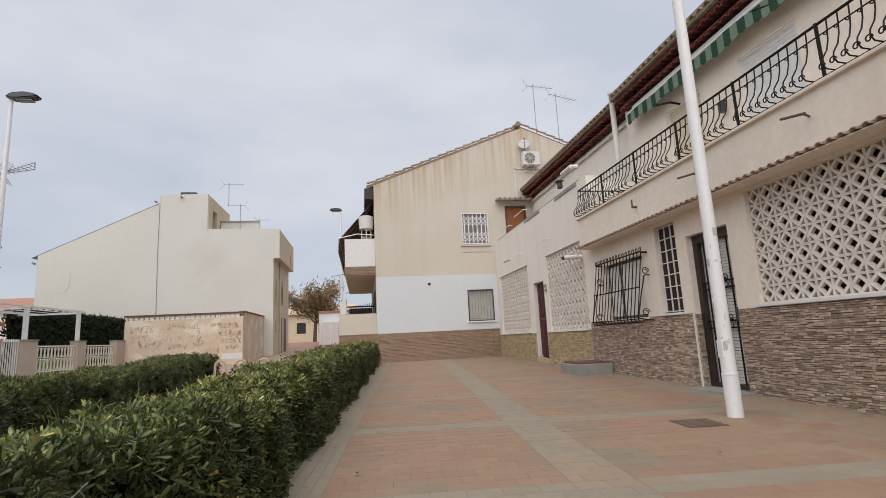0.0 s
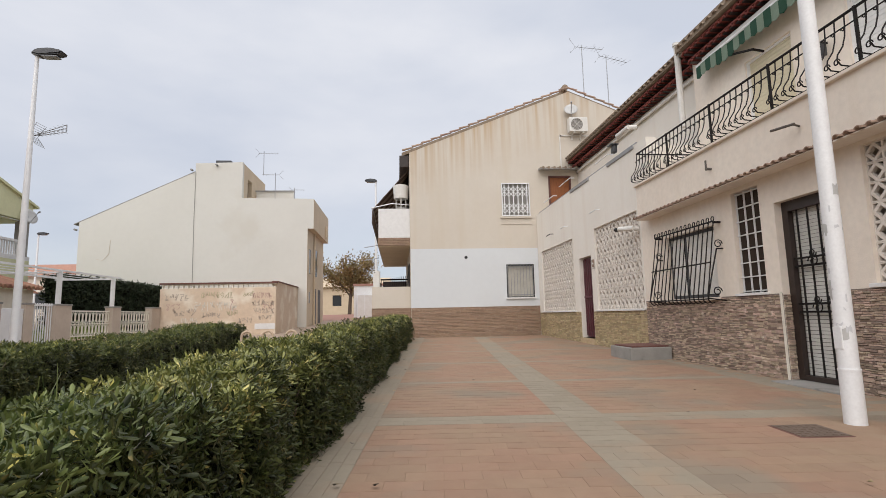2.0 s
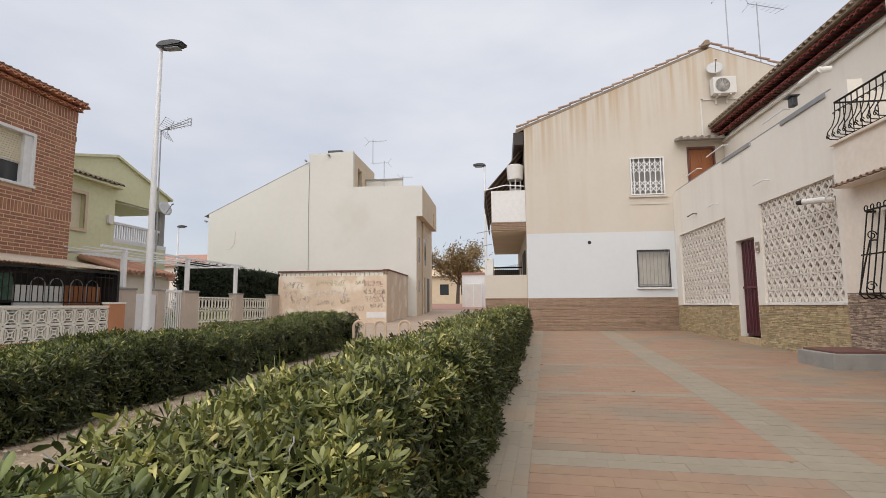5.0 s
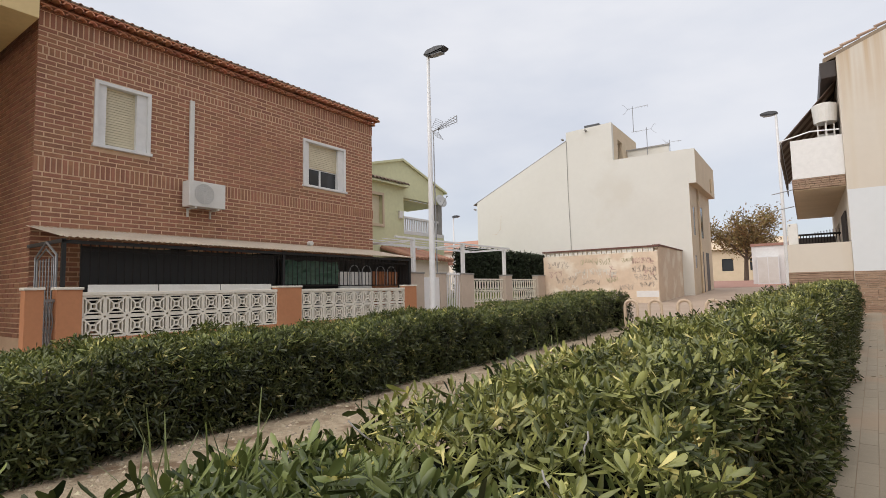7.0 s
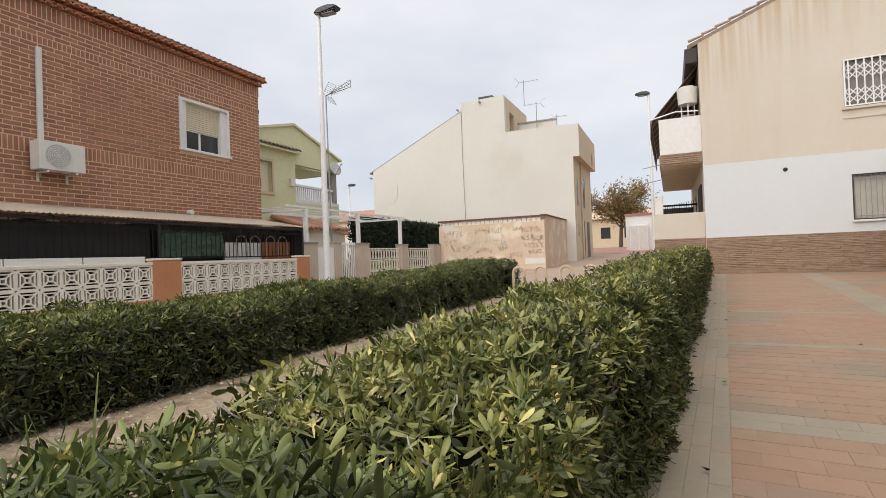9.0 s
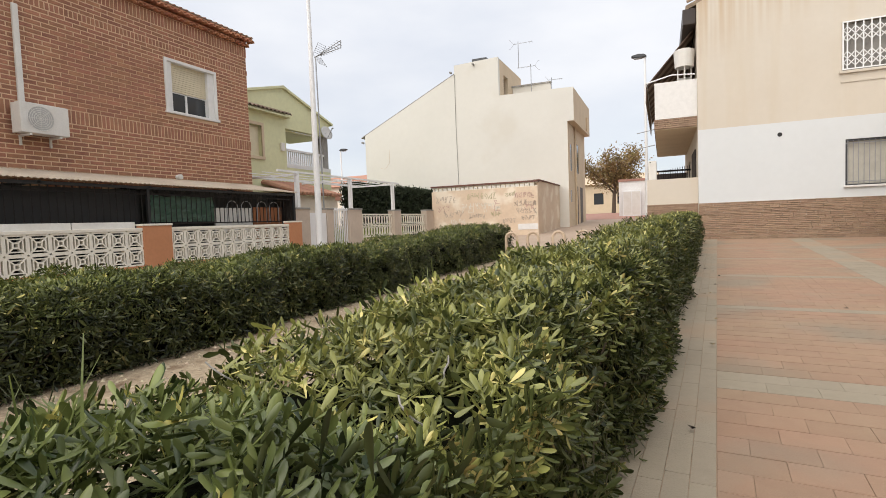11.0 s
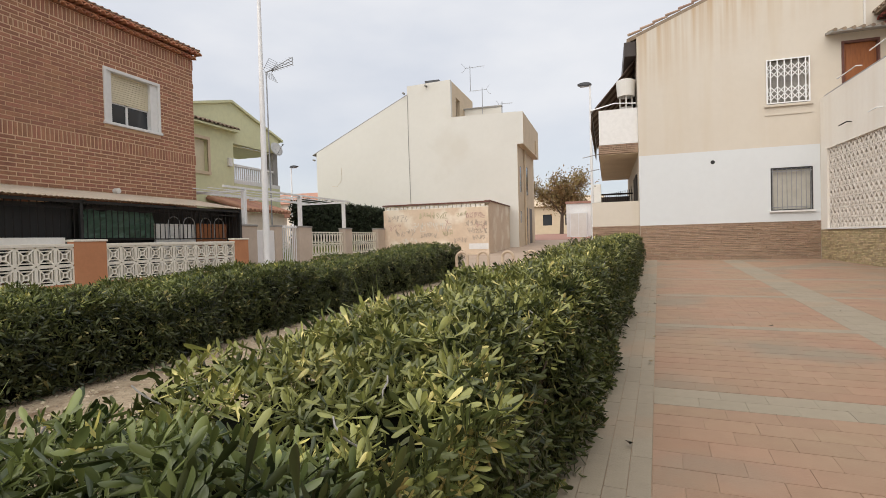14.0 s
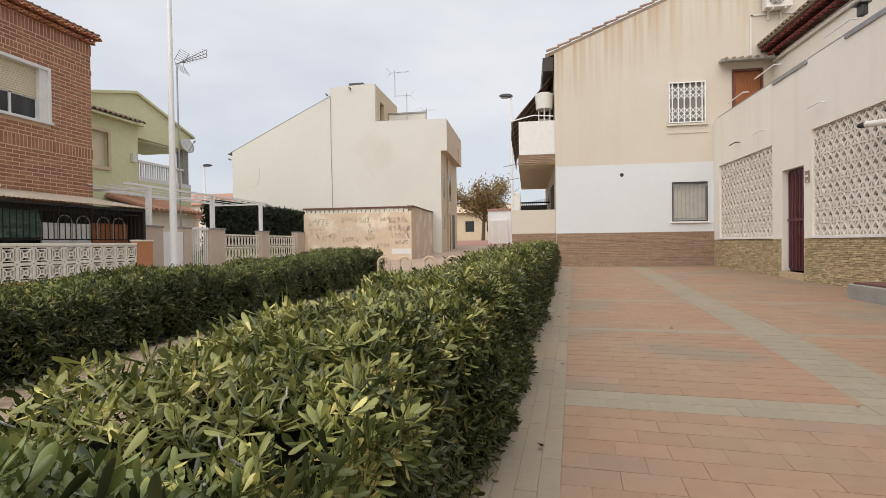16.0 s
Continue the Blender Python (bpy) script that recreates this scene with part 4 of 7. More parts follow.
def air_conditioner(name, cx, y0, y1, z0, z1, depth, sign, axis, label):
    """Outdoor unit on brackets; axis 'x': hangs on a wall facing +x or -x (sign), 'y' the same with x and y swapped."""
    t = thing(name, (cx, y0, z0) if axis == "x" else (y0, cx, z0), label, "air conditioner")

    def bx(a0, b0, c0, a1, b1, c1):
        a0, a1 = cx + sign * a0, cx + sign * a1
        a0, a1 = min(a0, a1), max(a0, a1)
        return (a0, b0, c0, a1, b1, c1) if axis == "x" else (b0, a0, c0, b1, a1, c1)
    part("casing", boxes(bx(0.08, y0, z0, depth, y1, z1), bevel=0.015), M["plastic"], t)
    yc, zc = y0 + (y1 - y0) * 0.4, (z0 + z1) / 2
    r = (z1 - z0) * 0.41
    bm = bmesh.new()

    def pt(a, b, c):
        return (cx + sign * a, b, c) if axis == "x" else (b, cx + sign * a, c)
    for k in range(6):
        rr = r * (k + 1) / 6
        wire(bm, [pt(depth + 0.008, yc + rr * math.cos(q * math.tau / 20), zc + rr * math.sin(q * math.tau / 20)) for q in range(21)], 0.006, n=4)
    for k in range(8):
        wire(bm, [pt(depth + 0.008, yc, zc), pt(depth + 0.008, yc + r * math.cos(k * math.tau / 8), zc + r * math.sin(k * math.tau / 8))], 0.005, n=4)
    part("fan_guard", bm, M["plastic"], t)
    bm = bmesh.new()
    tube(bm, pt(depth + 0.001, yc, zc), pt(depth + 0.004, yc, zc), r, n=24)
    part("fan_opening", bm, M["sat_grey"] if axis == "x" and sign > 0 else M["blind"], t)
    for yb in (y0 + 0.15, y1 - 0.2):
        part("bracket", boxes(bx(0.0, yb, z0 - 0.05, depth, yb + 0.04, z0 - 0.01), bx(0.0, yb, z0 - 0.22, 0.04, yb + 0.04, z0 - 0.05)), M["plastic"], t)
    return t


air_conditioner("air_conditioner", XB, 8.82, 9.74, 3.16, 3.77, 0.40, 1, "x", "cream outdoor air-conditioning unit on brackets on the brick wall")
bm = bmesh.new()
box(bm, XB + 0.0, 9.0, 3.82, XB + 0.06, 9.11, 5.82, bevel=0.01)
tagged(part("pipe_duct", bm, M["plastic"]), "white plastic pipe duct up the brick wall", "duct")
bm = bmesh.new()
tube(bm, (XB, 12.7, 2.52), (XB + 0.14, 12.7, 2.52), 0.07, n=14); tube(bm, (XB + 0.14, 12.7, 2.52), (XB + 0.15, 12.7, 2.52), 0.05, n=14)
tagged(part("wall_vent", bm, M["plastic"]), "short plastic vent pipe in the brick wall", "vent")


def porch_roof():
    t = thing("porch_roof", (-11.6, 10.6, 2.3), "rust-spotted cream corrugated sheet roof over the brick house porch", "porch roof")
    bm = bmesh.new()
    n = 360
    y0, y1 = 5.86, 15.45
    rows = []
    for k in range(n + 1):
        y = y0 + (y1 - y0) * k / n
        dz = 0.014 * math.sin(k * math.tau / 4)
        rows.append([bm.verts.new((XB + 0.01, y, 2.45 + dz)), bm.verts.new((-10.72, y, 2.11 + dz))])
    for r, s in zip(rows, rows[1:]):
        bm.faces.new((r[0], r[1], s[1], s[0]))
    bmesh.ops.solidify(bm, geom=bm.faces[:], thickness=0.012)
    part("corrugated_sheet", bm, M["corrugated"], t)
    for y in (5.9, 8.3, 10.5, 12.9, 15.3):
        part("rafter", boxes((XB, y, 2.02, -10.8, y + 0.06, 2.08)), M["dark_metal"], t)
    # beam and posts coloured black so they sink into the porch's shade
    part("front_beam", boxes((-10.84, 5.9, 2.0, -10.80, 15.4, 2.06)), M["black"], t)
    for y in (5.9, 10.45, 15.32):
        part("post", boxes((-10.85, y, -0.2, -10.79, y + 0.06, 1.995)), M["black"], t)


porch_roof()
structure("porch_floor", boxes((XB, BY0, -0.3, -10.5, BY1, 0.2)), M["concrete"], "concrete porch floor of the brick house", "floor")
structure("porch_end", boxes((XB, BY1 - 0.1, 0.2, -10.85, BY1 - 0.02, 2.1)), M["porch_dark"], "end wall of the porch, darkened in colour for shade", "wall")

# garden fence of the brick house
fence = thing("garden_fence", (-10.6, 10.5, 0.1), "low fence of cream cast pattern blocks between terracotta pillars", "fence")
XF = -10.6
for y0, y1 in ((5.35, 5.6), (5.78, 6.15), (10.14, 10.84), (14.83, 15.4)):
    p = part("pillar", boxes((XF - 0.18, y0, -0.25, XF + 0.02, y1, 1.19)), M["orange"], fence, "terracotta painted pillar")
    part("cap", boxes((XF - 0.20, y0 - 0.02, 1.19, XF + 0.04, y1 + 0.02, 1.235), bevel=0.01), M["fence_block"], p)
for y0, y1 in ((6.15, 10.14), (10.84, 14.83)):
    part("base_wall", boxes((XF - 0.16, y0, -0.25, XF, y1, 0.345)), M["orange"], fence)
    part("rail", boxes((XF - 0.17, y0, 1.085, XF + 0.015, y1, 1.15), bevel=0.008), M["fence_block"], fence)


def lozenge_block(name, w, h, units, thick=0.05):
    """A pierced cast block in the y-z plane, front at x = 0: each unit leaves a lozenge open in its middle and a triangle in each corner."""
    bm = bmesh.new()
    seen = {}

    def at(y, z):
        key = (round(y, 5), round(z, 5))
        if key not in seen:
            seen[key] = bm.verts.new((0, y, z))
        return seen[key]
    u = w / units
    f, t, d = 0.062, 0.335, 0.315
    faces = []
    for k in range(units):
        for sy in (-1, 1):
            for sz in (-1, 1):
                def p(y, z):     # quarter of a unit, its corner at 0, 0 and its middle at 0.5, 0.5
                    return at((k + (y if sy < 0 else 1 - y)) * u, (z if sz < 0 else 1 - z) * h)
                o, a, b = p(0, 0), p(0.5, 0), p(0, 0.5)
                la, lb = p(0.5, 0.5 - d), p(0.5 - d, 0.5)
                t0, t1, t2 = p(f, f), p(f + t, f), p(f, f + t)
                faces += [bm.faces.new(q) for q in ((o, a, t1, t0), (o, t0, t2, b), (t1, a, la), (t1, la, lb, t2), (t2, lb, b))]
    bmesh.ops.recalc_face_normals(bm, faces=bm.faces)
    got = bmesh.ops.extrude_face_region(bm, geom=faces)
    bmesh.ops.translate(bm, verts=[v for v in got["geom"] if isinstance(v, bmesh.types.BMVert)], vec=(thick, 0, 0))
    return finish(name, bm)


def ring_block(name, w, h, rings, thick):
    """A pierced cast block of nested square rings held by corner struts, welded into one body. rings: (half size, corner cut, solid to the next ring)."""
    bm = bmesh.new()
    loops = []
    for s, c, full in rings:
        a, b = s * w, s * h
        loops.append([bm.verts.new((0, w / 2 + y, h / 2 + z)) for y, z in ((-a + c, -b), (a - c, -b), (a, -b + c), (a, b - c), (a - c, b), (-a + c, b), (-a, b - c), (-a, -b + c))])
    faces = []
    for (p, q), (_, _, full) in zip(zip(loops, loops[1:]), rings):
        for k in range(8):
            if full or k % 2:     # the odd sides are the cut corners
                faces.append(bm.faces.new((p[k], p[(k + 1) % 8], q[(k + 1) % 8], q[k])))
    got = bmesh.ops.extrude_face_region(bm, geom=faces)
    bmesh.ops.translate(bm, verts=[v for v in got["geom"] if isinstance(v, bmesh.types.BMVert)], vec=(thick, 0, 0))
    return finish(name, bm)


def finish(name, bm):
    me = bpy.data.meshes.new(name)
    bmesh.ops.recalc_face_normals(bm, faces=bm.faces)
    bm.to_mesh(me); bm.free()
    return me


me = ring_block("fence_block", 0.3625, 0.37, ((0.5, 0.024, True), (0.415, 0.022, False), (0.335, 0.020, True), (0.275, 0.018, False), (0.155, 0.014, True), (0.08, 0.008, False)), 0.09)
me.materials.append(M["fence_block"])
for y0 in (6.152, 10.842):
    for r in range(2):
        for c in range(11):
            piece("cast_block", me, fence, Matrix.Translation((XF - 0.09, y0 + c * 0.3625, 0.345 + r * 0.37)))

grille = thing("porch_grille", (-10.8, 10.6, 1.2), "dark vertical bar screen along the porch", "screen")
for k in range(64):
    y = 6.2 + k * (15.2 - 6.2) / 63
    if 10.45 < y < 10.55:
        continue
    bm = bmesh.new()
    tube(bm, (-10.83, y, 1.24), (-10.83, y, 2.0), 0.011, n=6)
    part("bar", bm, M["iron"], grille)
part("lower_rail", boxes((-10.85, 6.2, 1.22, -10.82, 15.2, 1.25)), M["iron"], grille)
part("upper_rail", boxes((-10.85, 6.2, 1.88, -10.82, 15.2, 1.91)), M["iron"], grille)
for k, (y0, y1) in enumerate(((6.3, 7.5), (7.52, 8.8), (8.82, 10.1))):
    tagged(part("white_board", boxes((-10.79, y0, 1.13, -10.765, y1, 1.28), bevel=0.006), M["plastic"]), "white painted board behind the block fence", "board", group="boards behind the fence")
# first box: hung cloth; second: added black board for the porch's darkness
tagged(part("shade_cloth", boxes((-11.02, 6.25, 0.5, -11.0, 10.4, 1.98), (-11.42, 10.42, 0.3, -11.40, 15.3, 2.06)), M["black"]), "blackened shade cloth behind the porch bars, with a black board for porch darkness", "cloth")
bm = bmesh.new()
rows = [[bm.verts.new((-10.90 + 0.05 * noise.noise(Vector((0.3, i * 0.45, j * 0.6))) + 0.02 * noise.noise(Vector((1.7, i * 1.3, j * 1.5))), 10.6 + 1.75 * i / 22, 1.27 + (0.60 + 0.06 * noise.noise(Vector((5, i * 0.3, 0)))) * j / 10)) for j in range(11)] for i in range(23)]
for r, q in zip(rows, rows[1:]):
    for j in range(10):
        bm.faces.new((r[j], q[j], q[j + 1], r[j + 1]))
bmesh.ops.solidify(bm, geom=bm.faces[:], thickness=0.006)
tagged(part("tarpaulin", bm, M["green_sheet"]), "crumpled green tarpaulin tied to the porch bars", "tarpaulin")
t = thing("stored_doors", (-11.0, 13.5, 0.3), "white and brown panels stored behind the porch bars", "panel")
part("white_panel", boxes((-11.05, 12.5, 0.2, -11.0, 13.8, 1.62)), M["plastic"], t)
part("brown_panel", boxes((-11.05, 13.85, 0.2, -11.0, 15.0, 1.65)), M["wood"], t)
for k, y in enumerate((12.85, 13.35, 13.95, 14.45)):
    bm = bmesh.new()
    wire(bm, [(-10.96, y, 1.2)] + [(-10.96, y + 0.19 - 0.19 * math.cos(a), 1.62 + 0.19 * math.sin(a)) for a in [j * math.pi / 8 for j in range(9)]] + [(-10.96, y + 0.38, 1.2)], 0.012)
    tagged(part("metal_hoop", bm, M["grey_metal"]), "bent metal hoop stored in the porch", "hoop", group="stored hoops")

gate = thing("side_gate", (-10.6, 5.7, 0.1), "narrow grey iron garden gate", "gate")
for k in range(4):
    bm = bmesh.new()
    wire(bm, [(XF - 0.08, 5.62 + 0.045 * k + 0.012 * math.sin(q * 1.3), 0.1 + 0.09 * q) for q in range(11)], 0.012)
    part("bar", bm, M["grey_metal"], gate)
part("top_bar", boxes((XF - 0.1, 5.6, 1.0, XF - 0.06, 5.8, 1.04)), M["grey_metal"], gate)
arch = thing("iron_arch", (-11.0, 5.8, 0.2), "blue-grey iron arch frame at the porch end", "arch")
bm = bmesh.new()
wire(bm, [(-11.9, 5.86, 1.2), (-11.9, 5.86, 1.8), (-11.4, 5.86, 2.05), (-10.9, 5.86, 1.8), (-10.9, 5.86, 0.2)], 0.02)
wire(bm, [(-11.8, 5.86, 1.2), (-11.8, 5.86, 1.75), (-11.4, 5.86, 1.93), (-11.0, 5.86, 1.75), (-11.0, 5.86, 1.2)], 0.014)
for k in range(6):
    tube(bm, (-11.8 + 0.14 * k, 5.86, 0.2), (-11.8 + 0.14 * k, 5.86, 1.75), 0.010)
part("frame", bm, M["grey_metal"], arch)

# yellow neighbour beyond the brick house's corner
yellow = thing("yellow_house", (-16, 1, 0), "pale yellow house with a jutting upper floor", "house")
part("jutting_floor", boxes((-17, -6, 6.25, -11.75, 5.72, 7.8)), M["yellow"], yellow)
part("lower_wall", boxes((-17, -6, -0.1, -16.6, 5.72, 6.25)), M["yellow"], yellow)
low = thing("low_yard_wall", (-11.8, 5.2, 0), "low white patterned yard wall", "wall", kind="structure")
part("wall", boxes((-12.4, 2.0, -0.05, -12.25, 5.3, 0.55)), M["fence_block"], low)

# the whole brick house plot, laid out at 1.22 times its size round the corner of the plaza, comes to its true size
SIZE = Matrix.Translation((-0.38, 2.53, 1.05)) @ Matrix.Scale(0.82, 4) @ Matrix.Translation((0.38, -2.53, -1.05))
for ob in [o for o in scene.objects if o.parent is None and o not in before_brick]:
    ob.matrix_basis = SIZE @ ob.matrix_basis

# ---------------------------------------------------------------- garden front between the brick house and the white house
XP = -9.3
garden = thing("garden_wall", (XP, 18, 0.2), "beige garden wall pillars with white gate and pale railings", "garden wall")
for y0, y1, z1 in ((13.5, 14.15, 1.52), (14.95, 15.25, 1.52), (16.12, 16.82, 1.52), (19.0, 19.5, 1.5), (21.75, 22.42, 1.52)):
    p = part("pillar", boxes((XP - 0.25, y0, 0.1, XP, y1, z1)), M["pillar"], garden)
    part("cap", boxes((XP - 0.27, y0 - 0.02, z1, XP + 0.02, y1 + 0.02, z1 + 0.05), bevel=0.01), M["concrete"], p)
part("meter_cabinet", boxes((XP - 0.2, 14.16, 0.1, XP - 0.03, 14.94, 1.42), bevel=0.012), M["white_metal"], garden, "white meter cabinet between pillars")
g = part("gate", boxes((XP - 0.1, 15.27, 0.3, XP - 0.06, 16.10, 0.36), (XP - 0.1, 15.27, 1.5, XP - 0.06, 16.10, 1.55)), M["white_metal"], garden, "white bar gate")
for k in range(9):
    part("gate_bar", boxes((XP - 0.09, 15.30 + 0.094 * k, 0.3, XP - 0.07, 15.325 + 0.094 * k, 1.58)), M["white_metal"], g)
for y0, y1 in ((16.83, 18.99), (19.51, 21.74)):
    part("base_wall", boxes((XP - 0.2, y0, 0.1, XP - 0.05, y1, 0.55)), M["beige"], garden)
    part("rail", boxes((XP - 0.12, y0, 1.36, XP - 0.09, y1, 1.40), (XP - 0.12, y0, 0.62, XP - 0.09, y1, 0.66), (XP - 0.12, y0, 0.98, XP - 0.09, y1, 1.01)), M["fence_block"], garden)
    n = int(round((y1 - y0) / 0.18))
    w = (y1 - y0) / n
    for k in range(n):
        part("baluster", boxes((XP - 0.112, y0 + k * w - 0.008, 0.55, XP - 0.098, y0 + k * w + 0.008, 1.36)), M["fence_block"], garden)
        for z in (0.82, 1.185):
            bm = bmesh.new()
            wire(bm, [(XP - 0.105, y0 + (k + 0.5) * w + 0.068 * math.cos(q * math.tau / 12), z + 0.15 * math.sin(q * math.tau / 12)) for q in range(13)], 0.010, n=5)
            part("ornament_ring", bm, M["fence_block"], garden)

pergola = thing("pergola", (XP - 0.8, 16.5, 0.2), "white metal pergola frame over the garden front", "pergola")
for y in (13.75, 16.3, 19.05):
    part("post", boxes((XP - 0.12, y - 0.05, 1.5, XP - 0.02, y + 0.05, 2.42)), M["white_metal"], pergola)
    part("rafter", boxes((XP - 1.9, y - 0.025, 2.43, XP + 0.0, y + 0.025, 2.48)), M["white_metal"], pergola)
part("beam", boxes((XP - 0.10, 13.0, 2.485, XP - 0.04, 19.5, 2.535)), M["white_metal"], pergola)
part("beam", boxes((XP - 1.86, 13.0, 2.485, XP - 1.8, 19.5, 2.535)), M["white_metal"], pergola)
for k in range(3):
    bm = bmesh.new()
    wire(bm, [(XP - 0.55 - 0.45 * k, 13.0, 2.50), (XP - 0.55 - 0.45 * k, 19.5, 2.50)], 0.010)
    part("wire_bar", bm, M["white_metal"], pergola)

# ---------------------------------------------------------------- green house
XG = -13.2
green = thing("green_house", (-15, 18, 0.3), "light green house with a corner loggia under a gable", "house")
part("front_wall", slab("x", XG - 0.22, XG, 15.55, 18.02, 0.1, 5.25, [(15.9, 16.76, 3.54, 4.62)]), M["green"], green)
bm = bmesh.new()
prism(bm, [(15.55, 5.25), (15.55, 5.55), (17.95, 6.18), (20.75, 5.3), (20.75, 4.72), (18.02, 4.72), (18.02, 5.25)], "x", XG - 0.22, XG)
part("gable_wall", bm, M["green"], green)
bm = bmesh.new()
prism(bm, [(15.3, 5.55), (17.95, 6.26), (20.95, 5.32), (20.95, 5.24), (17.95, 6.17), (15.3, 5.47)], "x", XG - 5, XG + 0.08)
part("roof", bm, M["green"], green)
part("end_wall", boxes((XG - 2.0, 18.03, 0.1, XG - 1.8, 20.0, 4.655)), M["green"], green)
part("loggia_soffit", boxes((XG - 2.0, 18.03, 4.66, XG - 0.23, 20.7, 4.715)), M["green"], green)
part("loggia_floor", boxes((XG - 2.0, 18.03, 3.28, XG, 20.75, 3.42)), M["white_paint"], green)
part("lower_wall", boxes((XG - 0.22, 18.03, 0.1, XG, 20.75, 3.275)), M["green"], green)
part("column", boxes((XG - 0.3, 20.35, 3.42, XG - 0.02, 20.65, 4.71)), M["concrete"], green)
part("body", boxes((XG - 5, 15.55, 0.1, XG - 2.01, 18.6, 5.2)), M["green"], green)
for k in range(20):
    part("baluster", boxes((XG - 0.08, 18.08 + 0.115 * k, 3.42, XG - 0.04, 18.12 + 0.115 * k, 3.9)), M["white_paint"], green)
part("handrail", boxes((XG - 0.12, 18.03, 3.9, XG + 0.0, 20.35, 3.98)), M["white_paint"], green)
w = part("window", boxes((XG - 0.15, 15.92, 3.56, XG - 0.12, 16.74, 4.60)), M["shutter"], green)
part("window_frame", boxes((XG - 0.02, 15.82, 4.62, XG + 0.03, 16.86, 4.72), (XG - 0.02, 16.76, 3.46, XG + 0.03, 16.86, 4.62), (XG - 0.02, 15.82, 3.44, XG + 0.05, 16.86, 3.54)), M["beige"], w)
part("lamp_box", boxes((XG, 17.68, 3.85, XG + 0.10, 17.86, 4.15), bevel=0.02), M["plastic"], green)
tile_course("eave_tiles", green, M["old_tile"], XG - 0.1, XG + 0.28, 5.30, 5.16, yrange(15.3, 18.1, 0.2), 0.095)
part("eave_slab", boxes((XG - 0.02, 15.3, 5.08, XG + 0.24, 18.1, 5.14)), M["green"], green)


def dish(at, r, aim, label):
    t = thing("satellite_dish", at, label, "satellite dish")
    a = Vector(at)
    q = Vector(aim).normalized().to_track_quat("Z", "Y").to_matrix().to_4x4()
    bm = bmesh.new()
    bmesh.ops.create_uvsphere(bm, u_segments=24, v_segments=12, radius=r * 1.6)
    bmesh.ops.delete(bm, geom=[v for v in bm.verts if v.co.z > -r * 1.6 * 0.80], context="VERTS")
    bmesh.ops.translate(bm, verts=bm.verts, vec=(0, 0, r * 1.5))
    bmesh.ops.solidify(bm, geom=bm.faces[:], thickness=0.008)
    bmesh.ops.transform(bm, matrix=Matrix.Translation(a) @ q, verts=bm.verts)
    part("bowl", bm, M["sat_grey"], t, smooth=True)
    bm = bmesh.new()
    f = a + Vector(aim).normalized() * r * 1.1
    wire(bm, [a - Vector((0, 0, r * 0.8)), f], 0.012)
    tube(bm, f, f + Vector(aim).normalized() * 0.07, 0.03)
    part("feed_arm", bm, M["grey_metal"], t)
    bm = bmesh.new()
    wire(bm, [a - Vector(aim).normalized() * 0.02, a - Vector(aim).normalized() * 0.22, a - Vector(aim).normalized() * 0.22 - Vector((0, 0, 0.35))], 0.02)
    part("mast", bm, M["grey_metal"], t)


dish((XG + 0.15, 20.35, 4.85), 0.36, (1, -0.25, 0.35), "pale satellite dish on the green house's corner")
dish((6.42, YG - 0.16, 8.32), 0.30, (-0.25, -1, 0.45), "pale grey satellite dish on the cream gable")

# dark conifer hedge behind the garden railing
conif = thing("conifer_hedge", (-11.5, 23, 0.4), "tall dense dark clipped conifer hedge", "hedge")
rg = np.random.default_rng(4)


def tuft_cloud(name, parent, material, centres, size, count_each, spread, label=""):
    """Many small three-sided sprigs scattered round centres."""
    c = np.repeat(np.asarray(centres), count_each, axis=0)
    n = len(c)
    p = c + rg.normal(0, 1, (n, 3)) * spread
    d = rg.normal(0, 1, (n, 3)); d[:, 2] += 0.3
    d /= np.linalg.norm(d, axis=1)[:, None]
    s = np.cross(d, rg.normal(0, 1, (n, 3))); s /= np.linalg.norm(s, axis=1)[:, None]
    ln = size * rg.uniform(0.6, 1.4, (n, 1))
    v = np.stack([p - s * ln * 0.28, p + d * ln, p + s * ln * 0.28, p - d * ln * 0.4], 1).reshape(-1, 3)
    me = bpy.data.meshes.new(name)
    me.vertices.add(len(v)); me.vertices.foreach_set("co", v.ravel())
    me.loops.add(n * 4); me.loops.foreach_set("vertex_index", np.arange(n * 4, dtype=np.int32))
    me.polygons.add(n); me.polygons.foreach_set("loop_start", np.arange(0, n * 4, 4, dtype=np.int32))
    me.update(); me.validate()
    me.materials.append(material)
    return link_part(tagged(new(name, me), label, kind="stuff"), parent)


for y0, y1 in ((19.6, 22.6), (22.9, 26.9)):
    bm = boxes((-11.9, y0 + 0.1, 0.3, -11.25, y1 - 0.1, 2.5))
    bmesh.ops.subdivide_edges(bm, edges=bm.edges[:], cuts=5, use_grid_fill=True)
    for v in bm.verts:
        v.co += Vector(noise.noise_vector(v.co * 2.1)) * 0.07
    # solid dark block in place of the shade between the sprigs
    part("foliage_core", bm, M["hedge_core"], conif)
    cs = []
    for k in range(900):
        f = rg.uniform(0, 1)
        if f < 0.45:
            cs.append((-11.2 + rg.normal(0, 0.04), rg.uniform(y0, y1), rg.uniform(0.5, 2.6)))
        elif f < 0.8:
            cs.append((rg.uniform(-11.95, -11.2), rg.uniform(y0, y1), 2.56 + rg.normal(0, 0.04)))
        else:
            cs.append((rg.uniform(-11.95, -11.2), rg.choice([y0, y1]), rg.uniform(0.5, 2.6)))
    tuft_cloud("foliage", conif, M["cypress"], cs, 0.09, 14, 0.06)

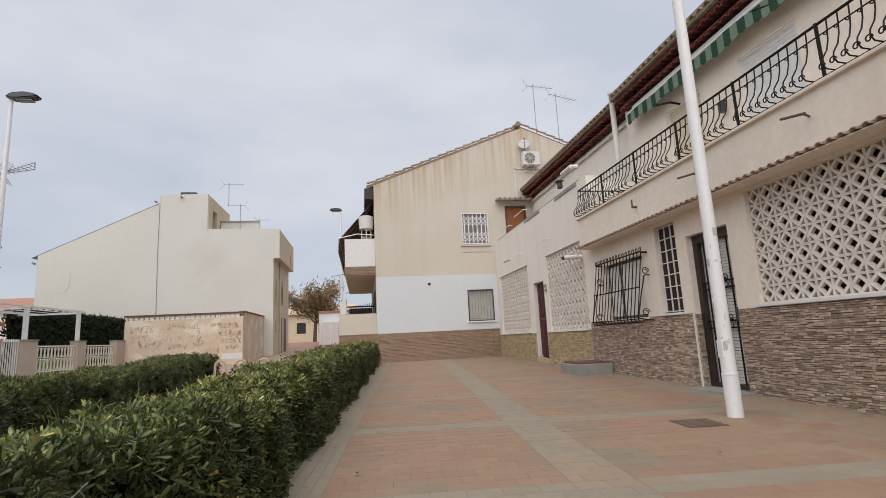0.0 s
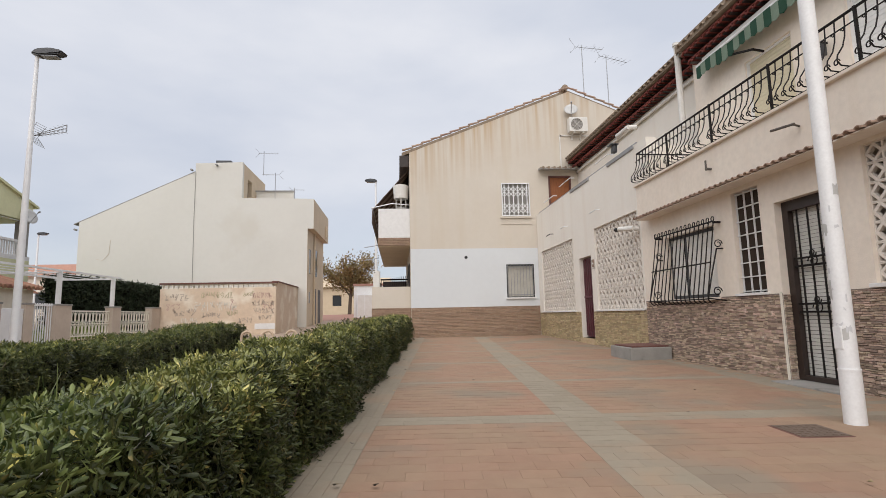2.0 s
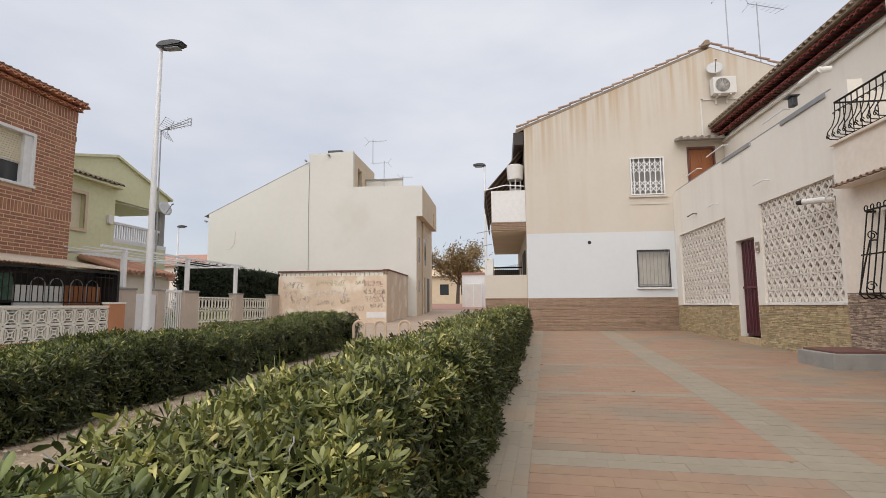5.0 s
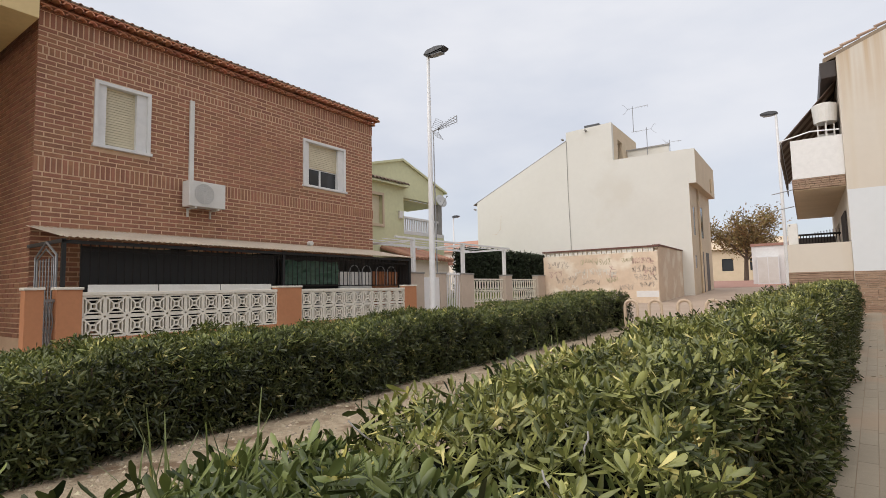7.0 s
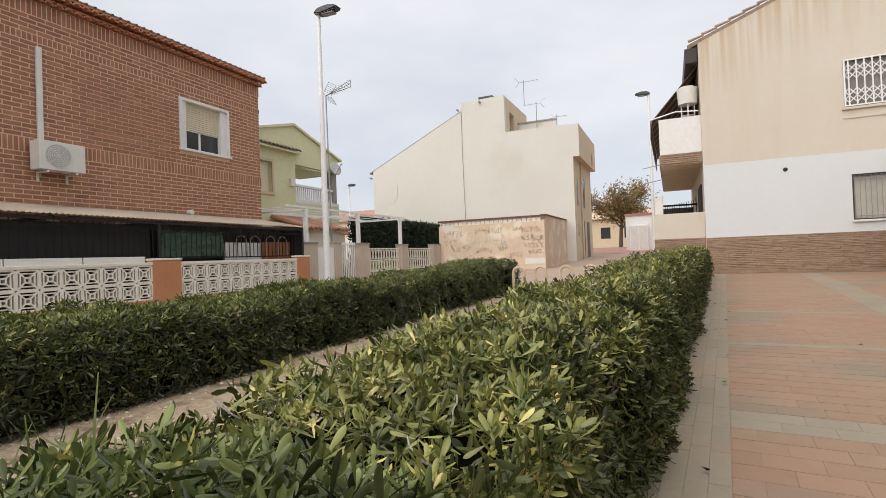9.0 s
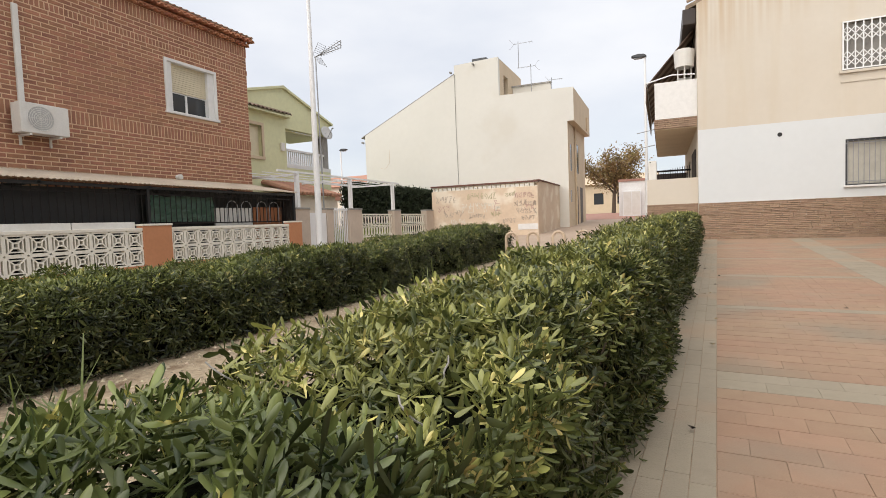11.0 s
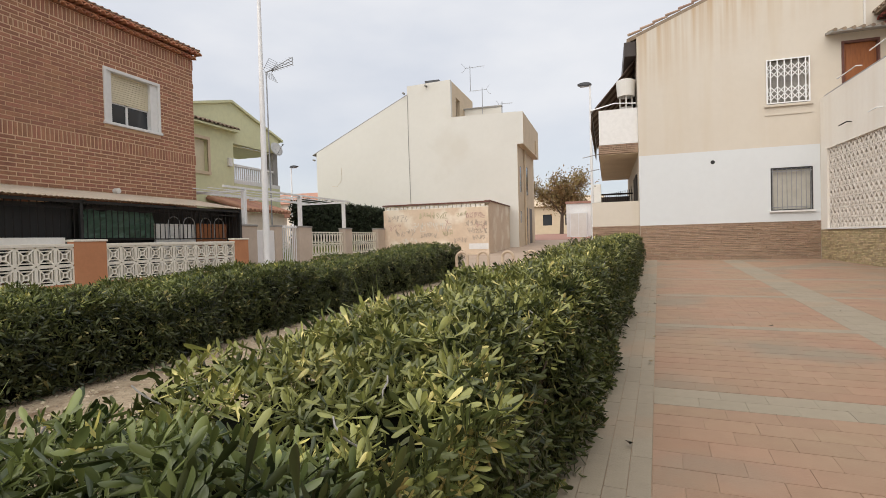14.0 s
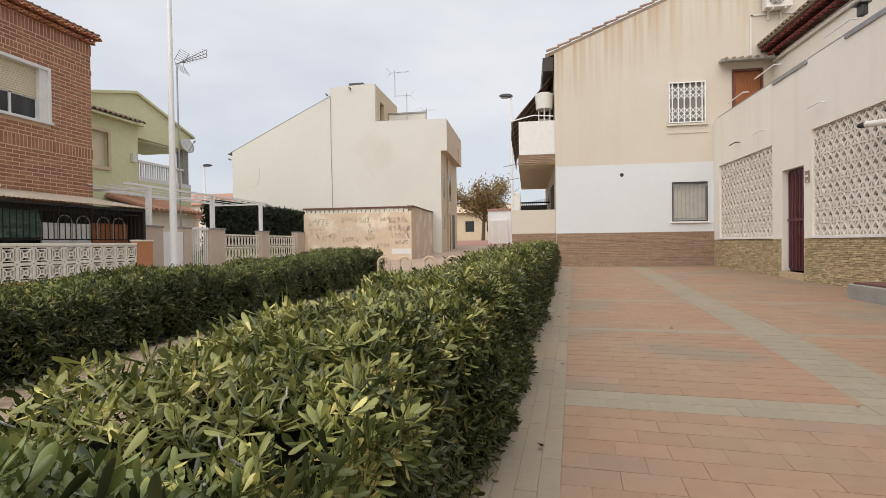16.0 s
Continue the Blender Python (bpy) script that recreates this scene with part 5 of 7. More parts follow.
# low bright shrubs behind the garden railing
shrubs = thing("garden_shrubs", (-10.3, 19.3, 0.3), "low bright green shrubs behind the garden railing", "shrub")
tuft_cloud("foliage", shrubs, M["shrub"], [(-10.45 + 0.25 * math.sin(k * 2.1), 17.0 + 0.115 * k, 0.62 + 0.10 * math.sin(k * 1.3)) for k in range(42)], 0.06, 110, 0.17)

# small white annexe with a red tiled lean-to roof before the green house
annexe = thing("garden_annexe", (-12.4, 17.8, 0.2), "small white annexe with a red tiled lean-to roof", "annexe")
part("wall", boxes((-13.19, 16.7, 0.1, -11.75, 18.9, 2.12)), M["house_a"], annexe)
bm = bmesh.new()
prism(bm, [(-13.19, 2.62), (-11.55, 2.12), (-11.55, 2.17), (-13.19, 2.68)], "y", 16.6, 19.0)
part("roof", bm, M["dull_roof"], annexe)
bm = bmesh.new()
for k in range(12):
    tube(bm, (-13.19, 16.7 + 0.2 * k, 2.68), (-11.5, 16.7 + 0.2 * k, 2.17), 0.07, n=8)
part("roof_tiles", bm, M["dull_roof"], annexe, kind="stuff")


# ---------------------------------------------------------------- hedges
def leaf_field(name, parent, material, points, normals, length, per, label="", fine=False):
    """Rosettes of narrow, round-tipped leaves growing from points along normals."""
    pts, nor = np.repeat(points, per, axis=0), np.repeat(normals, per, axis=0)
    n = len(pts)
    turn = np.tile(np.arange(per) * 2.4, len(points)) + np.repeat(rg.uniform(0, 6.28, len(points)), per) + rg.normal(0, 0.2, n)
    ref = np.where(np.abs(nor[:, 2:3]) < 0.8, np.array([[0, 0, 1.0]]), np.array([[1.0, 0, 0]]))
    a = np.cross(nor, ref); a /= np.linalg.norm(a, axis=1)[:, None]
    b = np.cross(nor, a)
    out = a * np.cos(turn)[:, None] + b * np.sin(turn)[:, None]
    ring = np.tile(np.arange(per) / (per - 1), len(points))[:, None]     # inner leaves short and upright, outer ones long and flat
    lift = 1.12 - 1.12 * ring + rg.normal(0, 0.30, (n, 1))
    d = out * np.cos(lift) + nor * np.sin(lift)
    d[:, 2] += 0.12
    d /= np.linalg.norm(d, axis=1)[:, None]
    s = np.cross(d, nor + rg.normal(0, 0.25, (n, 3))); s /= np.linalg.norm(s, axis=1)[:, None] + 1e-9
    u = np.cross(s, d)
    ln = length * (0.6 + 0.6 * ring) * rg.uniform(0.75, 1.25, (n, 1))
    w = ln * rg.uniform(0.095, 0.140, (n, 1))
    droop = u * ln * rg.uniform(-0.10, 0.14, (n, 1))
    base = pts + rg.normal(0, 0.008, (n, 3))
    if fine:     # spoon-shaped blade with rolled margins and a midrib
        cols = []
        for f, wf in ((0.0, 0.16), (0.30, 0.52), (0.58, 0.92), (0.80, 1.0), (0.94, 0.62)):
            c = base + d * ln * f - droop * f * f
            e = s * w * wf
            cols += [c - e - u * w * 0.42 * wf, c, c + e - u * w * 0.42 * wf]
        cols.append(base + d * ln * 1.01 - droop)
        quads = np.array([[3 * k + j, 3 * k + j + 1, 3 * k + j + 4, 3 * k + j + 3] for k in range(4) for j in (0, 1)], dtype=np.int32)
        tris = np.array([[12, 13, 15], [13, 14, 15]], dtype=np.int32)
    else:
        mid, fat, tip = base + d * ln * 0.38, base + d * ln * 0.74 - droop * 0.5, base + d * ln - droop
        fold = -u * w * 0.3
        cols = [base, mid - s * w * 0.62 + fold, mid, mid + s * w * 0.62 + fold, fat - s * w + fold, fat, fat + s * w + fold, tip - s * w * 0.35 + fold * 0.3, tip + s * w * 0.35 + fold * 0.3]
        quads = np.array([[1, 2, 5, 4], [2, 3, 6, 5], [4, 5, 8, 7]], dtype=np.int32)
        tris = np.array([[0, 2, 1], [0, 3, 2], [5, 6, 8]], dtype=np.int32)
    v = np.stack(cols, 1).reshape(-1, 3)
    per_leaf = quads.size + tris.size
    first = np.concatenate([np.arange(len(quads)) * 4, quads.size + np.arange(len(tris)) * 3])
    off = np.arange(n, dtype=np.int32)[:, None] * len(cols)
    loops = np.concatenate([(off + quads.ravel()[None, :]), (off + tris.ravel()[None, :])], axis=1).ravel()
    start = (np.arange(n, dtype=np.int32)[:, None] * per_leaf + first[None, :].astype(np.int32)).ravel()
    me = bpy.data.meshes.new(name)
    me.vertices.add(len(v)); me.vertices.foreach_set("co", v.astype(np.float32).ravel())
    me.loops.add(len(loops)); me.loops.foreach_set("vertex_index", loops.astype(np.int32))
    me.polygons.add(len(start)); me.polygons.foreach_set("loop_start", start.astype(np.int32))
    me.polygons.foreach_set("use_smooth", np.ones(len(start), dtype=bool))
    me.update(); me.validate()
    me.materials.append(material)
    return link_part(tagged(new(name, me), label, kind="stuff"), parent)


def bumpy(y, k):
    return 0.035 * math.sin(y * 2.3 + k) + 0.03 * math.sin(y * 5.1 + 2 * k) + 0.02 * math.sin(y * 11.7 + 3 * k)


def hedge(name, label, right, left, y0, y1, height, top_mat, side_mat, leaf, dense, fine_from=600):
    """right(y), left(y): the hedge's edges; height(y): its top above the ground."""
    t = thing(name, ((right(8) + left(8)) / 2, 8, ground(8)), label, "hedge", group="hedges along the gravel strip")
    bm = bmesh.new()
    n = int((y1 - y0) / 0.12)
    rings = []
    for k in range(n + 1):
        y = y0 + (y1 - y0) * k / n
        r, l, g = right(y) - 0.13 + bumpy(y, 1) * 0.8, left(y) + 0.06 + bumpy(y, 2) * 0.8, ground(y)
        h = height(y) - 0.16 + bumpy(y, 3) * 0.7
        c = 0.12
        rings.append([bm.verts.new(p) for p in ((r - 0.05, y, g), (r - 0.02, y, g + 0.3), (r, y, g + h - c), (r - c, y, g + h), (l + 0.05, y, g + h), (l, y, g + h - 0.05), (l + 0.02, y, g + 0.3), (l + 0.16, y, g))])
    for p, q in zip(rings, rings[1:]):
        for k in range(7):
            bm.faces.new((p[k], p[k + 1], q[k + 1], q[k]))
    bm.faces.new(rings[0]); bm.faces.new(rings[-1][::-1])
    # solid core blocks the view through; its near-black colour is painted shade
    part("inner_foliage", bm, M["hedge_core"], t, "near-black solid core standing for the shade inside the hedge")
    for where in ("top", "right_face", "left_face", "ends"):
        for y_a, y_b, d in dense:
            wid = 0.5 * (right((y_a + y_b) / 2) - left((y_a + y_b) / 2)) * 2
            high = height((y_a + y_b) / 2)
            area = (y_b - y_a) * (wid if where == "top" else high)
            cnt = int(area * d * {"top": 1.0, "right_face": 1.15, "left_face": 0.5, "ends": 1.0}[where])
            if where == "ends":
                if y_b < y1 and y_a > y0:
                    continue
                cnt = int(wid * high * d)
            ys = rg.uniform(y_a, y_b, cnt)
            P, Nn = [], []
            for y in ys:
                r, l, g, h = right(y) + bumpy(y, 1), left(y) + bumpy(y, 2), ground(y), height(y) + bumpy(y, 3)
                dep = abs(rg.normal(0, 0.075)) - 0.012
                if where == "top":
                    f = rg.uniform(0, 1)
                    x = l + (r - 0.05 - l) * f
                    edge = min(f, 1 - f) * (r - l)
                    z = g + h - dep - max(0, 0.12 - edge) * 0.7 + 0.055 * noise.noise(Vector((x * 4.5, y * 4.5, 2.0)))
                    P.append((x, y, z)); Nn.append((0.5 * (f - 0.5) * 2 + rg.normal(0, 0.38), rg.normal(0, 0.38), 1))
                elif where == "ends":
                    ye = y0 if y_a <= y0 else y1
                    x, z = rg.uniform(l, r), g + rg.uniform(0.08, h - 0.03)
                    P.append((x, ye + (dep if ye == y0 else -dep), z)); Nn.append((rg.normal(0, 0.3), -1 if ye == y0 else 1, 0.4))
                else:
                    s = 1 if where == "right_face" else -1
                    z = h * rg.uniform(0.03, 1.0)
                    lump = 0.05 * noise.noise(Vector((s, y * 2.6, z * 4.0)))
                    x = (r - dep + lump - 0.11 * (z / h) ** 4) if s > 0 else (l + dep - lump + 0.10 * (1 - z / h) ** 2)
                    P.append((x, y, g + z)); Nn.append((s, rg.normal(0, 0.3), 0.35 + rg.normal(0, 0.3)))
            if not P:
                continue
            Nn = np.array(Nn); Nn /= np.linalg.norm(Nn, axis=1)[:, None]
            # tops take the lighter leaf, faces and ends the one darkened for shade
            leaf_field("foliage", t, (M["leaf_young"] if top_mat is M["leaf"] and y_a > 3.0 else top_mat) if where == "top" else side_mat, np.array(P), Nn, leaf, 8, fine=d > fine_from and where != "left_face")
    bm = bmesh.new()
    for k in range(int((y1 - y0) / 0.18)):     # bare woody stems near the ground
        y = y0 + 0.2 + 0.18 * k + rg.uniform(-0.1, 0.1)
        x = right(y) - 0.26
        g = ground(y)
        for j in range(3):
            tube(bm, (x + rg.normal(0, 0.03), y + rg.normal(0, 0.05), g), (x + rg.normal(0.12, 0.05), y + rg.normal(0, 0.15), g + rg.uniform(0.3, 0.6)), 0.010, 0.004, n=5)
    part("woody_growth", bm, M["bark"], t, kind="stuff")
    bm = bmesh.new()
    for k in range(90):     # pale bare twigs among the leaves
        y = y0 + 4.5 + (y1 - y0 - 9) * (k / 90) ** 1.5
        x = rg.uniform(left(y) + 0.1, right(y) - 0.05)
        p = Vector((x, y, ground(y) + height(y) - 0.06)); a = rg.uniform(0, 6.28)
        pts = [p]
        for q in range(4):
            a += rg.normal(0, 0.5)
            pts.append(pts[-1] + Vector((0.016 * math.cos(a), 0.016 * math.sin(a), 0.012)))
        wire(bm, pts, 0.0022, n=5)
    part("bare_twig_growth", bm, M["concrete"], t, kind="stuff")
    return t


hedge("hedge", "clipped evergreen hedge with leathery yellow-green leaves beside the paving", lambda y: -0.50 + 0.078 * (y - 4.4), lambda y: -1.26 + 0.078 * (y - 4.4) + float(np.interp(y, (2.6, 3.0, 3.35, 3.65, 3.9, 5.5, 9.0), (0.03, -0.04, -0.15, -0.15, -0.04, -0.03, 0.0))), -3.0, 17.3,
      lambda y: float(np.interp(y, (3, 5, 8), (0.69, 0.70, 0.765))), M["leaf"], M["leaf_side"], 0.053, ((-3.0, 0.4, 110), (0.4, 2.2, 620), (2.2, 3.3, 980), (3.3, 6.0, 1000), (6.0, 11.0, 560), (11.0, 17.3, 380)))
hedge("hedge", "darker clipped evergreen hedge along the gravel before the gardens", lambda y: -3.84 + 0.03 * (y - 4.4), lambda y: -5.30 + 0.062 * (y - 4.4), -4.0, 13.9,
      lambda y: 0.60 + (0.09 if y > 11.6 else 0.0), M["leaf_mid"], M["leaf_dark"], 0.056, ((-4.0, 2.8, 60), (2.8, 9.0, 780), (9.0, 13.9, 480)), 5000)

# loose stones and litter on the gravel
bm = bmesh.new()
for k in range(6000):
    y = rg.uniform(2, 13.5)
    x = rg.uniform(-4.2 + 0.07 * (y - 4.4), -1.3 + 0.078 * (y - 4.4))
    s = rg.uniform(0.005, 0.019)
    v = [bm.verts.new((x + dx * s * rg.uniform(0.7, 1.3), y + dy * s * rg.uniform(0.7, 1.3), ground(y) + 0.006 + dz * s * 0.7)) for dx, dy, dz in ((1, 0, 0), (0, 1, 0), (-1, 0, 0), (0, -1, 0), (0, 0, 1))]
    for a, b in ((0, 1), (1, 2), (2, 3), (3, 0)):
        bm.faces.new((v[a], v[b], v[4]))
tagged(part("pebbles", bm, M["pebble"], None, kind="stuff"), "scattered pale pebbles on the gravel strip", "pebbles")


# ---------------------------------------------------------------- street furniture
def lamp_head(parent, x, y, z, way):
    """A flat cobra-head lamp reaching way metres along x."""
    s = 1 if way > 0 else -1
    bm = bmesh.new()
    prof = [(0.0, -0.05), (0.12, 0.07), (0.42, 0.10), (0.68, 0.05), (0.74, 0.0), (0.66, -0.05), (0.2, -0.10)]
    prism(bm, [(x + s * (px - 0.1), z + 0.08 + pz) for px, pz in prof], "y", y - 0.14, y + 0.14)
    bmesh.ops.bevel(bm, geom=bm.edges[:], offset=0.03, segments=2, affect="EDGES")
    h = part("lamp_head", bm, M["dark_metal"], parent, "dark flat lamp housing")
    bm = bmesh.new()
    box(bm, min(x + s * 0.15, x + s * 0.5), y - 0.1, z - 0.035, max(x + s * 0.15, x + s * 0.5), y + 0.1, z - 0.01, bevel=0.01)
    part("lamp_lens", bm, M["lamp_glass"], h)


def street_lamp(x, y, top, r0, r1, way, label, collar=True):
    g = ground(y)
    t = thing("street_lamp", (x, y, g), label, "street lamp", group="white street lamps")
    bm = bmesh.new()
    tube(bm, (x, y, g), (x, y, g + 0.45), r0, r0, n=20, caps=False); tube(bm, (x, y, g + 0.45), (x, y, top), r0 * 0.92, r1, n=20, caps=False)
    part("pole", bm, M["white_metal"], t, smooth=True)
    if collar:
        for za, zb, rr in ((0.0, 0.015, 1.25), (0.44, 0.46, 1.03)):
            bm = bmesh.new()
            tube(bm, (x, y, g + za), (x, y, g + zb), r0 * rr, n=20)
            part("collar", bm, M["white_metal"], t)
        bm = bmesh.new()
        box(bm, x - r0 * 0.86 - 0.006, y - 0.04, g + 0.62, x - r0 * 0.86 + 0.03, y + 0.04, g + 0.80, bevel=0.004)
        part("service_hatch", bm, M["white_metal"], t)
    lamp_head(t, x, y, top, way)
    return t


lamp_r = street_lamp(3.77, 4.98, 8.4, 0.080, 0.045, -0.7, "white steel street lamp post with torn sticker remains on the paving")
for k in range(20):     # torn remains of stickers round the post
    z = rg.uniform(0.7, 2.2); a = rg.uniform(2.2, 5.9); h = rg.uniform(0.01, 0.06) if k % 5 else rg.uniform(0.08, 0.20); w = rg.uniform(0.15, 0.7) if k % 5 else rg.uniform(0.7, 1.3)
    bm = bmesh.new()
    rr = 0.0736 - 0.0286 * (z - 0.52) / 7.88 + 0.0012
    vs = [[bm.verts.new((3.77 + rr * math.cos(a + w * (q / 4 - 0.5)), 4.98 + rr * math.sin(a + w * (q / 4 - 0.5)), z + dz + rg.uniform(-0.012, 0.012))) for q in range(5)] for dz in (0, h)]
    for q in range(4):
        bm.faces.new((vs[0][q], vs[0][q + 1], vs[1][q + 1], vs[1][q]))
    part("torn_sticker", bm, M["paper"] if k % 5 and k % 4 else M["sat_grey"], lamp_r)
lamp_l = street_lamp(-8.5, 13.47, 7.42, 0.095, 0.042, 0.7, "tall white street lamp post behind the dark hedge", collar=True)
lamp_far = street_lamp(-1.09, 30.0, 8.68, 0.09, 0.05, -0.7, "slim white street lamp post beside the cream house", collar=False)
lamp_far2 = street_lamp(-24.3, 38.0, 7.05, 0.09, 0.05, 0.7, "distant street lamp post", collar=False)


def antenna(x, y, z0, z1, label, turn=0.0, size=1.0):
    t = thing("tv_antenna", (x, y, z0), label, "antenna", group="roof antennas")
    bm = bmesh.new()
    tube(bm, (x, y, z0), (x, y, z1), 0.018)
    part("mast", bm, M["grey_metal"], t)
    c, s = math.cos(turn), math.sin(turn)
    bm = bmesh.new()
    zb = z1 - 0.12
    tube(bm, (x - 0.25 * c * size, y - 0.25 * s * size, zb), (x + 0.75 * c * size, y + 0.75 * s * size, zb + 0.05), 0.010)
    for k in range(7):
        u = (-0.15 + 0.14 * k) * size
        w = (0.10 + 0.012 * k) * size
        tube(bm, (x + u * c - w * s, y + u * s + w * c, zb + 0.02), (x + u * c + w * s, y + u * s - w * c, zb + 0.02), 0.005, n=4)
    for sg in (-1, 1):
        wire(bm, [(x - 0.22 * c * size, y - 0.22 * s * size, zb), (x - 0.4 * c * size, y - 0.4 * s * size, zb + 0.22 * sg * size), (x - 0.44 * c * size + 0.1 * s, y - 0.44 * s * size - 0.1 * c, zb + 0.22 * sg * size)], 0.007, n=4)
    part("rods", bm, M["grey_metal"], t)


antenna(7.6, 20.0, 8.55, 11.75, "tall thin television aerial on the gable roof", 0.2, 1.3)
antenna(8.6, 20.0, 8.1, 11.35, "double television aerial on the gable roof", 0.4, 1.6)
antenna(-6.93, YW + 1.2, 8.6, 9.9, "television aerial above the white house", 0.1)
antenna(-6.55, YW + 2.2, 7.0, 9.0, "television aerial on the white house terrace", 3.0)
antenna(-5.35, YW + 1.4, 6.6, 7.95, "low dark aerial on the white house parapet", 0.3, 0.7)


def trident_antenna(x, y, z0, z1, label):
    t = thing("tv_antenna", (x, y, z0), label, "antenna", group="roof antennas")
    bm = bmesh.new()
    tube(bm, (x + 0.06, y, z0), (x, y, z1), 0.022)
    part("mast", bm, M["grey_metal"], t)
    bm = bmesh.new()        # three booms that meet at the dipole, with short cross rods
    for k in (-1, 0, 1):
        a, b = Vector((x + 0.20, y, z1 + 0.02 + 0.03 * k)), Vector((x + 0.92, y + 0.1, z1 + 0.26 + 0.11 * k))
        tube(bm, a, b, 0.011, n=6)
        for q in range(7):
            p = a.lerp(b, (q + 0.5) / 7)
            tube(bm, p - Vector((0.02, 0.11, 0)), p + Vector((0.02, 0.11, 0)), 0.005, n=4)
    tube(bm, (x + 0.92, y + 0.1, z1 + 0.14), (x + 0.92, y + 0.1, z1 + 0.38), 0.016, n=6)
    tube(bm, (x - 0.04, y, z1 - 0.03), (x + 0.24, y, z1 + 0.03), 0.020, n=6)
    part("boom", bm, M["grey_metal"], t)
    for sg in (-1, 1):      # the two wings of the reflector
        bm = bmesh.new()
        for q in range(6):
            u = 0.08 + 0.07 * q
            tube(bm, (x + 0.06 + 0.5 * u, y - 0.22, z1 + sg * u * 0.75), (x + 0.06 + 0.5 * u, y + 0.22, z1 + sg * u * 0.75), 0.006, n=4)
        for w in (-0.2, 0.2):
            tube(bm, (x + 0.06, y + w, z1), (x + 0.28, y + w, z1 + sg * 0.33), 0.008, n=4)
        part("reflector", bm, M["grey_metal"], t)
    return t


trident_antenna(-10.65, 16.6, 0.24, 6.55, "three-boom television aerial on a thin mast behind the lamp post")

for k, (x0, x1) in enumerate(((-3.41, -3.17), (-2.95, -2.72), (-2.43, -2.20), (-1.95, -1.72))):
    g = ground(13.0)
    xm, r = (x0 + x1) / 2, (x1 - x0) / 2
    bm = bmesh.new()
    wire(bm, [(x0, 13.0, g)] + [(xm - r * math.cos(a), 13.0, 0.76 - r + r * math.sin(a)) for a in [j * math.pi / 10 for j in range(11)]] + [(x1, 13.0, g)], 0.028, n=10)
    tagged(part("path_hoop", bm, M["hoop"]), "cream painted bent-tube hoop barrier across the path", "barrier", group="hoop barriers")

# tall grass weeds growing out of the hedge and beside the gravel
for k, (x, y, z, n) in enumerate(((-1.2, 3.0, 0.62, 9), (-1.55, 3.06, 0.55, 12), (-0.95, 1.95, 0.60, 7), (-1.33, 4.6, 0.62, 6), (-3.95, 7.1, 0.45, 9))):
    bm = bmesh.new()
    for q in range(n):
        a = rg.uniform(0, 6.28); h = rg.uniform(0.10, 0.24); lean = rg.uniform(0.02, 0.10); w = 0.004
        px, py = x + rg.normal(0, 0.025), y + rg.normal(0, 0.025)
        rows = [[bm.verts.new((px + lean * f * f * math.cos(a) - sg * w * (1 - f * 0.8) * math.sin(a), py + lean * f * f * math.sin(a) + sg * w * (1 - f * 0.8) * math.cos(a), ground(y) + z + h * f)) for sg in (-1, 1)] for f in (0, 0.35, 0.7, 1.0)]
        for r1, r2 in zip(rows, rows[1:]):
            bm.faces.new((r1[0], r1[1], r2[1], r2[0]))
        for zz in (0,):
            tube(bm, (px, py, ground(y) + 0.05), (px, py, ground(y) + z + 0.02), 0.002, n=4)
    tagged(part("grass_weed", bm, M["leaf"], None, kind=""), "tall thin grass weed growing up through the hedge", "weed", group="weeds")

# ---------------------------------------------------------------- doors, windows and ironwork of the balcony house
def scroll(bm, cy, cz, r, x, turns=1.25, a0=0.0, s=1, thick=0.007):
    pts = []
    for k in range(15):
        f = k / 14
        a = a0 + s * f * turns * math.tau
        pts.append((x, cy + r * (1 - 0.72 * f) * math.cos(a), cz + r * (1 - 0.72 * f) * math.sin(a)))
    wire(bm, pts, thick, n=5)


